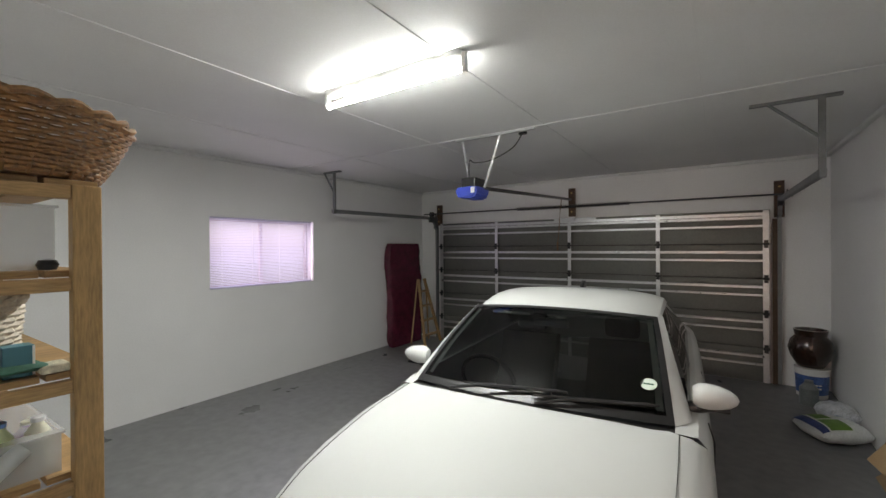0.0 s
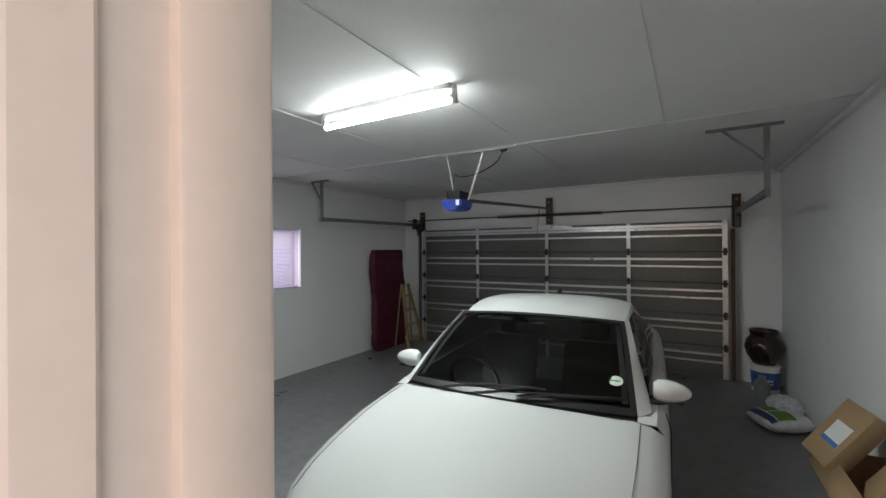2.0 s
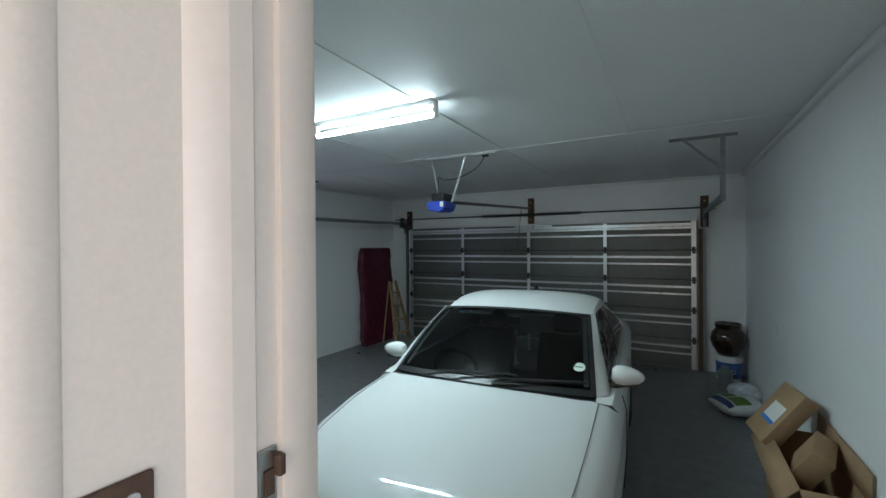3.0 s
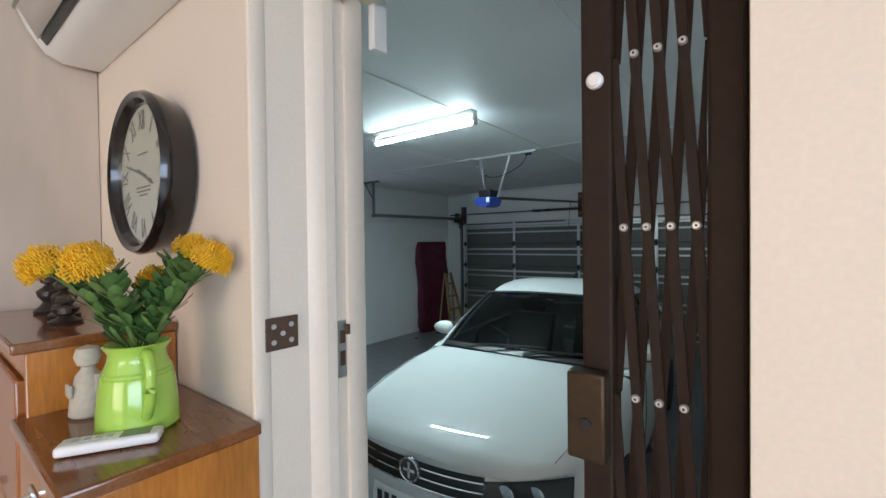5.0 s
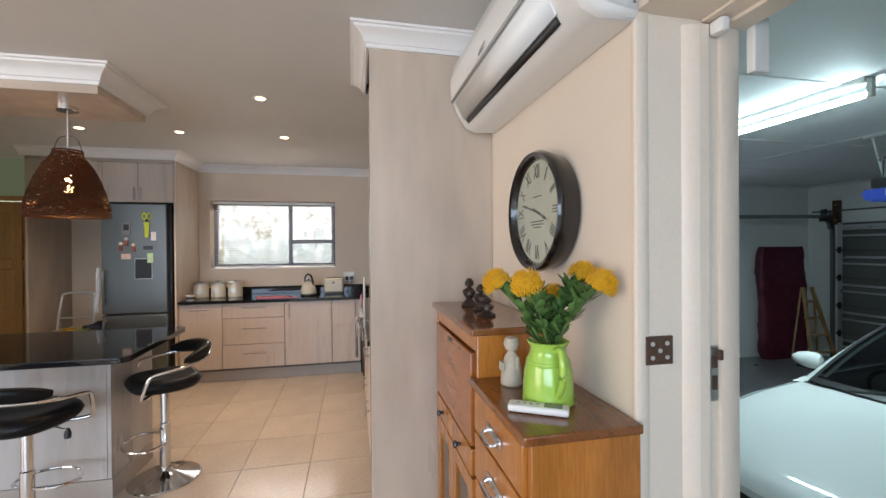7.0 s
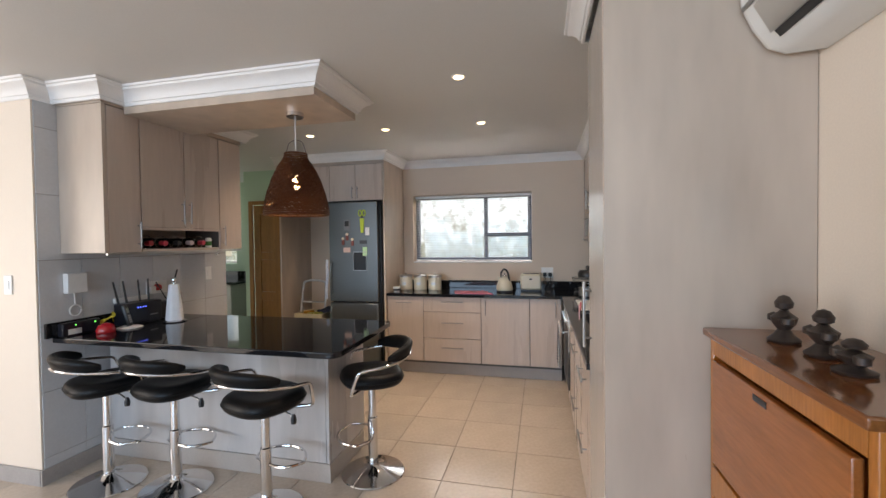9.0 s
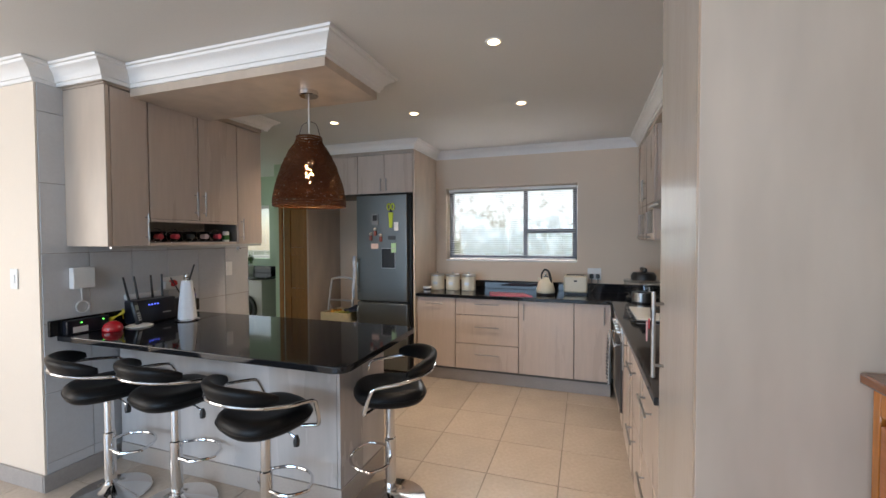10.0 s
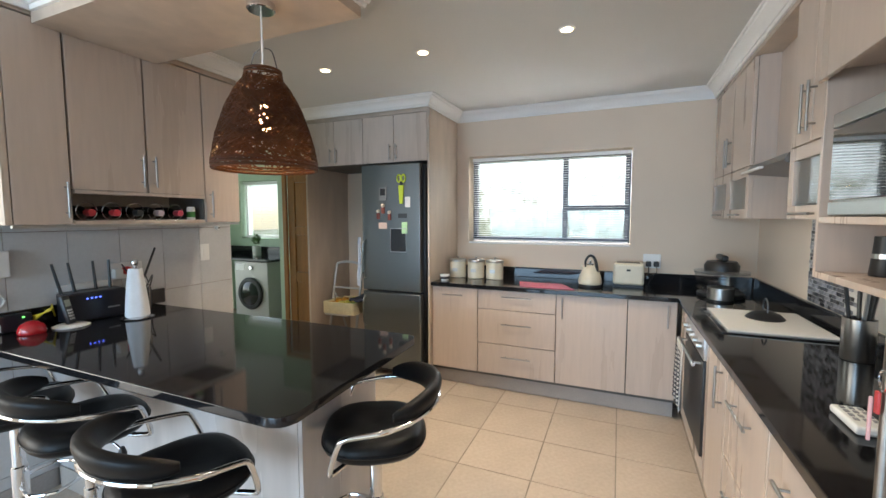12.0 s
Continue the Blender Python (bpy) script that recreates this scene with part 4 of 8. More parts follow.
part("windscreen", grid(B(), [[screen_pt(u, v) for v in np.linspace(-1, 1, 21)] for u in np.linspace(0, 1, 11)]), M_carglass, car, "dark windscreen")


def band(u0, u1, v0, v1, off):
    rows = [[screen_pt(u, v) + Vector((0, -0.6, 0.8)) * off for v in np.linspace(v0, v1, 21)] for u in np.linspace(u0, u1, 5)]
    return grid(B(), rows)


part("screen_border", band(0.0, 0.055, -1, 1, 0.004), M_black, car, "black lower border of the windscreen")
part("screen_border", band(0.955, 1.0, -1, 1, 0.004), M_black, car)
for v0, v1 in ((-1, -0.955), (0.955, 1.0)):
    part("screen_border", band(0.0, 1.0, v0, v1, 0.004), M_black, car)


def roof_pt(u, v):
    s = 2.07 + 1.25 * u + 0.09 * v * v * (1 - u)
    z = 1.447 + 0.10 * math.sin(math.pi * min(1, u * 0.85 + 0.02)) - 0.045 * u * u - 0.035 * v * v - 0.03 * v ** 8
    return Vector(((0.65 + 0.015 * math.sin(math.pi * u)) * v, s, z))


part("roof", grid(B(), [[roof_pt(u, v) for v in np.linspace(-1, 1, 21)] for u in np.linspace(0, 1, 11)]), M_carpaint, car)
part("rear_screen", grid(B(), [[roof_pt(1, v).lerp(Vector((0.70 * v, 3.98 - 0.12 * v * v, 1.105 - 0.02 * v * v)), u) for v in np.linspace(-1, 1, 15)] for u in np.linspace(0, 1, 6)]), M_carglass, car)
for sgn in (-1, 1):
    belt = lambda s: Vector((sgn * 0.835, s, 0.985 + 0.02 * (s - 1.5)))
    bm = B()
    a0, a1 = screen_pt(0, sgn), screen_pt(1, sgn)
    rows = []
    for u in np.linspace(0, 1, 9):
        p = screen_pt(u, sgn)
        q = Vector((sgn * (0.835 - (0.835 - 0.672) * u), 1.58 + (2.30 - 1.58) * u, 0.985 + (1.395 - 0.985) * u ** 0.92))
        rows.append([p, p.lerp(q, 0.5) + Vector((sgn * 0.018, -0.01, 0.01)), q])
    part("a_pillar", grid(bm, rows), M_carpaint, car)
    # side glass and door frame
    rows = []
    for k in range(13):
        f = k / 12
        top = Vector((sgn * (0.662 + 0.015 * math.sin(math.pi * f)), 2.30 + 1.02 * f, 1.392 + 0.03 * math.sin(math.pi * f) - 0.05 * f))
        bot = Vector((sgn * 0.835, 1.58 + 2.15 * f, 0.985 + 0.045 * f))
        rows.append([bot.lerp(top, u) + Vector((sgn * 0.03 * math.sin(math.pi * u), 0, 0)) for u in np.linspace(0, 1, 6)])
    part("side_glass", grid(B(), rows), M_carglass, car, "dark side windows")
    bm = B()
    rr = []
    for k in range(13):
        f = k / 12
        r0 = roof_pt(0.02 + 0.95 * f, sgn)
        top = Vector((sgn * (0.662 + 0.015 * math.sin(math.pi * f)), 2.30 + 1.02 * f, 1.392 + 0.03 * math.sin(math.pi * f) - 0.05 * f))
        rr.append([r0, r0.lerp(top, 0.5) + Vector((sgn * 0.012, 0, 0.004)), top])
    part("roof_rail", grid(bm, rr), M_carpaint, car)
    bm = B()
    for f in (0.40, 0.47):
        k0, k1 = rows[int(f * 12)][0], rows[int(f * 12)][-1]
    b0, b1 = rows[5], rows[6]
    grid(bm, [[p + Vector((sgn * 0.004, 0, 0.002)) for p in b0], [p.lerp(q, 0.5) + Vector((sgn * 0.004, 0, 0.002)) for p, q in zip(b0, b1)]])
    part("b_pillar", bm, M_black, car)
    bm = B()
    q = rows[12]
    c = [Vector((sgn * 0.72, 3.98, 1.09)).lerp(roof_pt(1, sgn), u) for u in np.linspace(0, 1, 6)]
    grid(bm, [q, [p.lerp(d, 0.5) + Vector((sgn * 0.015, 0, 0)) for p, d in zip(q, c)], c])
    part("c_pillar", bm, M_carpaint, car)
    # cowl corner between bonnet and glass
    bm = B()
    grid(bm, [[(sgn * 0.76, 1.37, 0.988), (sgn * 0.84, 1.40, 0.972)], [a0, (sgn * 0.86, 1.50, 0.985)], [(sgn * 0.80, 1.56, 0.99), (sgn * 0.86, 1.60, 0.985)]])
    part("cowl_corner", bm, M_carpaint, car)
    # door mirror
    bm = lathe(B(), [(0.0, 0.0), (0.045, 0.004), (0.068, 0.03), (0.075, 0.075), (0.070, 0.12), (0.055, 0.165), (0.03, 0.195), (0.0, 0.205)], n=24, axis="x")
    for v in bm.verts:
        v.co = Vector((v.co.x * 1.02, v.co.y * 0.85, v.co.z * 0.98 * (1 - 0.9 * v.co.x)))
        if v.co.y > 0.03:
            v.co.y = 0.03 + (v.co.y - 0.03) * 0.15
    bmesh.ops.transform(bm, matrix=Matrix.Translation((sgn * 0.835, 1.70, 1.085)) @ Matrix.Rotation(math.pi if sgn < 0 else 0, 4, "Z") @ Matrix.Diagonal((1, 1 if sgn > 0 else -1, 1, 1)), verts=bm.verts)
    mr_o = part("door_mirror", bm, M_carpaint, car, "white door mirror")
    bm = B()
    cyl(bm, (sgn * 0.82, 1.71, 1.01), (sgn * 0.93, 1.705, 1.035), 0.035, 0.026, 10)
    part("mirror_arm", bm, M_black, mr_o)
    part("mirror_base", box(B(), sgn * 0.93 - 0.075, sgn * 0.93 + 0.075, 1.665, 1.735, 1.018, 1.036, 0.008), M_black, mr_o)
    # wheels
    for s in (0.93, 3.58):
        wh = part("wheel", lathe(B(), [(0.20, 0.72), (0.30, 0.73), (0.318, 0.76), (0.318, 0.88), (0.30, 0.915), (0.215, 0.925)], (0, s, 0.318), 36, "x"), M_rubber, car)
        if sgn < 0:
            wh.data.transform(Matrix.Diagonal((-1, 1, 1, 1)))
            wh.data.flip_normals()
        part("rim", lathe(B(), [(0.0, sgn * 0.90), (0.06, sgn * 0.905), (0.19, sgn * 0.89), (0.214, sgn * 0.915)], (0, s, 0.318), 30, "x"), M_galv, wh)
    # shut lines
    bm = B()
    pts = []
    for s, w, zs, zt in ST[2:]:
        pts.append(Vector((sgn * w * 0.845, s + bow(w * 0.845, s), (zt - 0.036 + zs + 0.012) / 2 + 0.004)))
    sweep(bm, smooth_path(pts, 4), 0.0017, 5)
    part("bonnet_gap", bm, M_black, car)
    for s in (1.62, 2.62):
        bm = B()
        sweep(bm, [(sgn * 0.905, s, 0.975), (sgn * 0.932, s, 0.88), (sgn * 0.932, s, 0.6), (sgn * 0.915, s, 0.35)], 0.003, 5)
        part("door_gap", bm, M_black, car)
# cowl panel, wipers
bm = B()
grid(bm, [[(x, 1.21 + bow(x, 1.21), 1.022 - 0.05 * (x / 0.8) ** 2) for x in np.linspace(-0.80, 0.80, 13)], [screen_pt(0.0, v) + Vector((0, 0, -0.012)) for v in np.linspace(-1, 1, 13)]])
part("cowl", bm, M_black, car, "black wiper cowl")
for x0, v1, u1 in ((-0.42, 0.28, 0.10), (0.10, 0.86, 0.10)):
    bm = B()
    e = screen_pt(u1, v1) + Vector((0, -0.02, 0.02))
    p0 = Vector((x0, 1.27, 1.045))
    sweep(bm, [p0, p0.lerp(e, 0.3) + Vector((0, -0.01, 0.025)), e], 0.009, 6)
    p2 = screen_pt(0.05, v1 - 0.75) + Vector((0, -0.015, 0.016))
    sweep(bm, [p2, screen_pt(0.08, v1 - 0.3) + Vector((0, -0.015, 0.02)), screen_pt(0.10, v1 + 0.06) + Vector((0, -0.015, 0.018))], 0.007, 6)
    part("wiper", bm, M_black, car)
# licence disc and mirror patch on the glass
q = screen_pt(0.255, 0.865)
bm = lathe(B(), [(0.0, -0.001), (0.042, -0.001), (0.042, 0.001), (0.0, 0.001)], n=24)
nrm = Vector((0, -0.48, 0.88))
bmesh.ops.transform(bm, matrix=Matrix.Translation(q + nrm * 0.006) @ nrm.to_track_quat("Z", "Y").to_matrix().to_4x4(), verts=bm.verts)
disc = part("licence_disc", bm, mat("pale_green_disc", (0.55, 0.66, 0.58), 0.5), car, "round pale green licence disc")
bm = box(B(), -0.025, 0.025, -0.005, 0.005, 0.0012, 0.002)
bmesh.ops.transform(bm, matrix=Matrix.Translation(q + nrm * 0.006) @ nrm.to_track_quat("Z", "Y").to_matrix().to_4x4(), verts=bm.verts)
part("disc_bar", bm, mat("dark_green_print", (0.05, 0.16, 0.10), 0.5), disc)
q = screen_pt(0.88, 0.10)
part("toll_tag", box(B(), q.x - 0.03, q.x + 0.03, q.y - 0.005, q.y + 0.025, q.z - 0.03, q.z - 0.015, 0.004), M_white_pl, car)
# inside the cabin
M_trim = mat("dark_grey_trim", (0.022, 0.022, 0.023), 0.6, spots=0.2, scale=30)
bm = B()
box(bm, -0.86, 0.86, 1.2, 4.0, 0.30, 0.34)
box(bm, -0.74, 0.74, 1.22, 1.62, 0.60, 0.985, 0.03)
part("dashboard", bm, M_trim, car)
M_seat = mat("grey_seat_cloth", (0.014, 0.014, 0.015), 0.85, spots=0.2, scale=40)
for x in (-0.37, 0.37):
    bm = B()
    box(bm, x - 0.25, x + 0.25, 1.95, 2.45, 0.45, 0.62, 0.04)
    prism(bm, [(2.38, 0.55), (2.52, 0.55), (2.75, 1.12), (2.63, 1.14)], "x", x - 0.24, x + 0.24)
    part("seat", bm, M_seat, car)
    part("headrest", box(B(), x - 0.13, x + 0.13, 2.66, 2.76, 1.15, 1.31, 0.035), M_seat, car)
ring = [(-0.37 + 0.19 * math.cos(a), 1.72 - 0.06 * math.sin(a), 0.98 + 0.17 * math.sin(a)) for a in np.linspace(0, 6.2832, 33)[:-1]]
part("steering_wheel", sweep(B(), ring, 0.014, 8, True), M_black, car)
part("rear_mirror", box(B(), -0.12, 0.12, 1.95, 1.98, 1.33, 1.39, 0.012), M_black, car)
M_visor = mat("pale_headlining", (0.55, 0.55, 0.52), 0.8)
for v0, v1 in ((-0.945, -0.90), (0.90, 0.945)):
    part("pillar_trim", band(0.10, 0.95, v0, v1, -0.02), M_visor, car, "pale inner pillar trim")
part("sun_visor", box(B(), -0.48, -0.18, 2.06, 2.16, 1.38, 1.40, 0.006), M_visor, car)
part("headlining", grid(B(), [[roof_pt(u, v * 0.95) + Vector((0, 0.02, -0.03)) for v in np.linspace(-1, 1, 9)] for u in np.linspace(0.02, 1, 6)]), M_visor, car)
part("aerial", prism(B(), [(2.95, 1.50), (3.10, 1.48), (3.10, 1.565), (3.07, 1.57)], "x", -0.015, 0.015), M_black, car)
car.matrix_basis = pose(-0.725, 0.93, GF, 0, 0, 3.6)

# ---- hall ----
# trellis security gate folded back in the doorway
gt = thing("trellis_gate", "brown folding trellis security gate, pushed open", "gate", (0.7, -0.24, 0))
GY = -0.245
part("front_stile", box(B(), 0.620, 0.654, GY - 0.018, GY + 0.018, 0.012, 2.0, 0.004), M_gate, gt, "broad brown lock stile")
part("rear_stile", box(B(), 0.741, 0.773, GY - 0.02, GY + 0.02, 0.005, 2.028, 0.004), M_gate, gt)
part("top_track", box(B(), 0.60, 0.774, GY - 0.02, GY + 0.02, 2.004, 2.029, 0.003), M_gate, gt)
M_rivet = mat("pale_zinc_rivet", (0.62, 0.60, 0.58), 0.35, 0.5)
PX = 0.0225
for i in range(-1, 11):
    z = 0.130 + 0.183 * i
    z1 = z + 0.183
    for k in range(-1, 6):
        x = 0.6644 + k * PX + (0 if i % 2 else PX / 2)
        if 0.656 < x < 0.742 and 0 <= i:
            rv = part("rivet", lathe(B(), [(0.0, -0.004), (0.003, -0.004), (0.0045, -0.002), (0.0045, 0.0)], (x, GY - 0.013, z), 12, "y"), M_rivet, gt)
            part("rivet_bore", cyl(B(), (x, GY - 0.0168, z), (x, GY - 0.0175, z), 0.0014, n=8), M_black, rv)
        for dx, y in ((-PX / 2, GY - 0.0125), (PX / 2, GY - 0.001)):
            if not (0.648 < x < 0.746 and 0.648 < x + dx < 0.746):
                continue
            za, zb = max(z, 0.02), min(z1, 1.995)
            w = 0.0049
            bm = prism(B(), [(x - w, za), (x + w, za), (x + dx + w, zb), (x + dx - w, zb)], "y", y, y + 0.005)
            part("lattice_bar", bm, M_gate, gt)
part("thumb_knob", lathe(B(), [(0.0, -0.008), (0.006, -0.008), (0.009, -0.005), (0.009, 0.0)], (0.637, GY - 0.018, 1.573), 16, "y"), M_white_pl, gt, "small white cap")
lk = part("lock_box", box(B(), 0.610, 0.652, GY - 0.042, GY - 0.019, 1.158, 1.255, 0.004), mat("bronze_lock", (0.055, 0.036, 0.022), 0.42, 0.6, spots=0.2, scale=30), gt, "bronze lock box")
part("keyhole", cyl(B(), (0.632, GY - 0.042, 1.20), (0.632, GY - 0.0445, 1.20), 0.006, n=12), M_black, lk)

# steel catch plate of the gate on the reveal
cp = thing("gate_catch", "dark steel gate catch plate screwed to the reveal", "lock plate", (-0.035, -0.24, 1.2))
part("plate", box(B(), -0.0395, -0.033, -0.279, -0.203, 1.172, 1.242, 0.002), M_rust, cp)
for y, z in ((-0.262, 1.19), (-0.262, 1.224), (-0.221, 1.19), (-0.221, 1.224), (-0.241, 1.207)):
    part("screw", cyl(B(), (-0.033, y, z), (-0.0305, y, z), 0.0055, n=10), M_rivet, cp)

# wall clock
ck = thing("wall_clock", "round wall clock with a deep black rim and roman face", "clock", (-0.47, -0.30, 1.582))
c0 = (-0.47, 0, 1.582)
part("case", lathe(B(), [(0.18, -0.302), (0.192, -0.308), (0.202, -0.345), (0.206, -0.37), (0.198, -0.385), (0.185, -0.38), (0.172, -0.354)], c0, 56, "y", False), mat("black_gloss_rim", (0.010, 0.008, 0.008), 0.18, coat=0.4), ck, "deep glossy black rim")
face = part("face", lathe(B(), [(0.0, -0.358), (0.175, -0.358), (0.175, -0.355), (0.0, -0.355)], c0, 48, "y"), mat("cream_clock_face", (0.62, 0.60, 0.50), 0.5, spots=0.08, scale=14), ck)
M_num = mat("dark_numerals", (0.05, 0.045, 0.04), 0.6)
NUM = ["XII", "I", "II", "III", "IIII", "V", "VI", "VII", "VIII", "IX", "X", "XI"]
dg = bpy.context.evaluated_depsgraph_get()
for k, txt in enumerate(NUM):
    cu = bpy.data.curves.new("numeral", "FONT")
    cu.body, cu.size, cu.align_x, cu.align_y, cu.extrude = txt, 0.052, "CENTER", "CENTER", 0.0006
    ob = bpy.data.objects.new("numeral_text", cu)
    scene.collection.objects.link(ob)
    dg.update()
    me = bpy.data.meshes.new_from_object(ob.evaluated_get(bpy.context.evaluated_depsgraph_get()))
    bpy.data.objects.remove(ob)
    a = -radians(30 * k)
    me.transform(Matrix.Translation((-0.47, -0.3595, 1.582)) @ Matrix.Rotation(radians(90), 4, "X") @ Matrix.Rotation(a, 4, "Z") @ Matrix.Translation((0, 0.135, 0)) @ Matrix.Diagonal((0.72, 1.35, 1, 1)))
    me.materials.append(M_num)
    o = new("numeral", me)
    o.parent = face


def hand_mesh(length, w, a):
    bm = prism(B(), [(-w, -0.03), (w, -0.03), (w * 0.5, length * 0.6), (w * 1.4, length * 0.68), (0, length), (-w * 1.4, length * 0.68), (-w * 0.5, length * 0.6)], "y", -0.362, -0.3605)
    bmesh.ops.transform(bm, matrix=Matrix.Translation((-0.47, 0, 1.582)) @ Matrix.Rotation(a, 4, "Y"), verts=bm.verts)
    return bm


part("hour_pointer", hand_mesh(0.085, 0.005, radians(112)), M_black, ck)
part("minute_pointer", hand_mesh(0.13, 0.004, radians(-75)), M_black, ck)
bm = B()
for z, w in ((1.632, 0.035), (1.547, 0.05), (1.537, 0.05), (1.527, 0.03)):
    box(bm, -0.47 - w, -0.47 + w, -0.3592, -0.3584, z, z + 0.004)
part("print_bar", bm, M_num, face)
part("glass_cover", lathe(B(), [(0.0, -0.367), (0.176, -0.367), (0.176, -0.3655), (0.0, -0.3655)], c0, 40, "y"), M_pane, ck)

# wall air conditioner
ac = thing("air_conditioner", "white wall air conditioner with an open black slot", "air conditioner", (-0.55, -0.30, 2.01))
prof = [(-0.302, 2.012), (-0.40, 2.008), (-0.445, 2.028), (-0.485, 2.09), (-0.515, 2.16), (-0.52, 2.24), (-0.50, 2.315), (-0.47, 2.34), (-0.302, 2.34)]
M_ac = mat("white_gloss_plastic", (0.80, 0.80, 0.78), 0.22, spots=0.01, scale=10)
bm = prism(B(), prof, "x", -1.06, -0.045)
part("case", bm, M_ac, ac)
for x in (-1.06, -0.045):
    e = 0.03 if x > -0.5 else -0.03
    rows = []
    for f, o in ((1.0, 0.0), (0.985, 0.4), (0.94, 0.8), (0.86, 1.0)):
        cy, cz = -0.41, 2.18
        rows.append([(x + e * o, cy + (y - cy) * f, cz + (z - cz) * f) for y, z in prof + prof[:1]])
    bm = grid(B(), rows)
    bmesh.ops.holes_fill(bm, edges=[q_ for q_ in bm.edges if q_.is_boundary])
    part("end_cap", bm, M_ac, ac)
part("louvre_slot", prism(B(), [(-0.447, 2.033), (-0.4605, 2.0505), (-0.4655, 2.0465), (-0.452, 2.029)], "x", -0.99, -0.13), M_black, ac, "black air slot")
part("louvre", prism(B(), [(-0.464, 2.052), (-0.508, 2.13), (-0.513, 2.127), (-0.470, 2.046)], "x", -1.0, -0.12), M_ac, ac)
part("front_seam", prism(B(), [(-0.512, 2.14), (-0.516, 2.15), (-0.5185, 2.15), (-0.5145, 2.14)], "x", -1.06, -0.045), mat("grey_seam", (0.35, 0.35, 0.35), 0.5), ac)
part("logo_bar", prism(B(), [(-0.5155, 2.165), (-0.5175, 2.185), (-0.519, 2.185), (-0.517, 2.165)], "x", -0.62, -0.54), M_galv, ac)
part("side_vent", box(B(), -0.017, -0.013, -0.38, -0.36, 2.05, 2.12, 0.002), mat("grey_vent", (0.25, 0.25, 0.25), 0.5), ac)

# two-level sideboard
sbd = thing("sideboard", "varnished orange wooden sideboard with two levels", "sideboard", (-0.55, -0.45, 0))
FY = -0.585
part("low_top", box(B(), -0.46, -0.012, -0.607, -0.302, 1.016, 1.04, 0.005), M_cherry_top, sbd, "dark varnished top")
part("high_top", box(B(), -1.098, -0.425, -0.607, -0.302, 1.176, 1.20, 0.005), M_cherry_top, sbd, "dark varnished top")
part("side_panel", box(B(), -0.045, -0.023, FY, -0.303, 0.01, 1.015, 0.003), M_cherry, sbd)
part("mid_panel", box(B(), -0.458, -0.436, FY, -0.303, 0.01, 1.175, 0.003), M_cherry, sbd)
part("side_panel", box(B(), -1.096, -1.074, FY, -0.303, 0.01, 1.175, 0.003), M_cherry, sbd)
part("back_panel", box(B(), -1.073, -0.046, -0.312, -0.304, 0.05, 1.014), M_cherry, sbd)
part("bottom", box(B(), -1.073, -0.046, FY + 0.01, -0.313, 0.05, 0.07), M_cherry, sbd)
part("front_frame", box(B(), -1.073, -0.459, FY, FY + 0.02, 1.12, 1.174, 0.002), M_cherry, sbd)
for z0, z1 in ((0.88, 1.005), (0.73, 0.872)):
    d = part("drawer", box(B(), -0.432, -0.05, FY - 0.012, FY + 0.012, z0, z1, 0.004), M_cherry, sbd)
    zc = (z0 + z1) / 2
    bm = B()
    sweep(bm, smooth_path([(-0.285, FY - 0.012, zc), (-0.28, FY - 0.035, zc - 0.008), (-0.24, FY - 0.038, zc - 0.012), (-0.20, FY - 0.035, zc - 0.008), (-0.195, FY - 0.012, zc)], 4), 0.006, 8)
    part("pull", bm, M_chrome, d, "steel cup pull")
    part("pull_plate", box(B(), -0.30, -0.18, FY - 0.0155, FY - 0.0125, zc - 0.012, zc + 0.014, 0.001), M_galv, d)
bm = B()
box(bm, -0.432, -0.38, FY - 0.01, FY + 0.012, 0.08, 0.722, 0.003)
box(bm, -0.10, -0.05, FY - 0.01, FY + 0.012, 0.08, 0.722, 0.003)
box(bm, -0.379, -0.101, FY - 0.01, FY + 0.012, 0.665, 0.722, 0.003)
box(bm, -0.379, -0.101, FY - 0.01, FY + 0.012, 0.08, 0.14, 0.003)
gdoor = part("glass_door", bm, M_cherry, sbd, "framed glass door")
part("pane", box(B(), -0.379, -0.101, FY - 0.001, FY + 0.003, 0.14, 0.665), M_pane, gdoor)
fd = part("drop_front", box(B(), -1.05, -0.475, FY - 0.012, FY + 0.008, 0.80, 1.112, 0.004), mat("reddish_varnished_wood", (0.37, 0.12, 0.03), 0.25, spots=0.22, scale=3, fine=30, stretch=(0.6, 5, 5), coat=0.3), sbd, "plain reddish drop-front panel")
part("lock", box(B(), -0.80, -0.74, FY - 0.014, FY - 0.0125, 1.085, 1.10), M_darkmetal, fd)
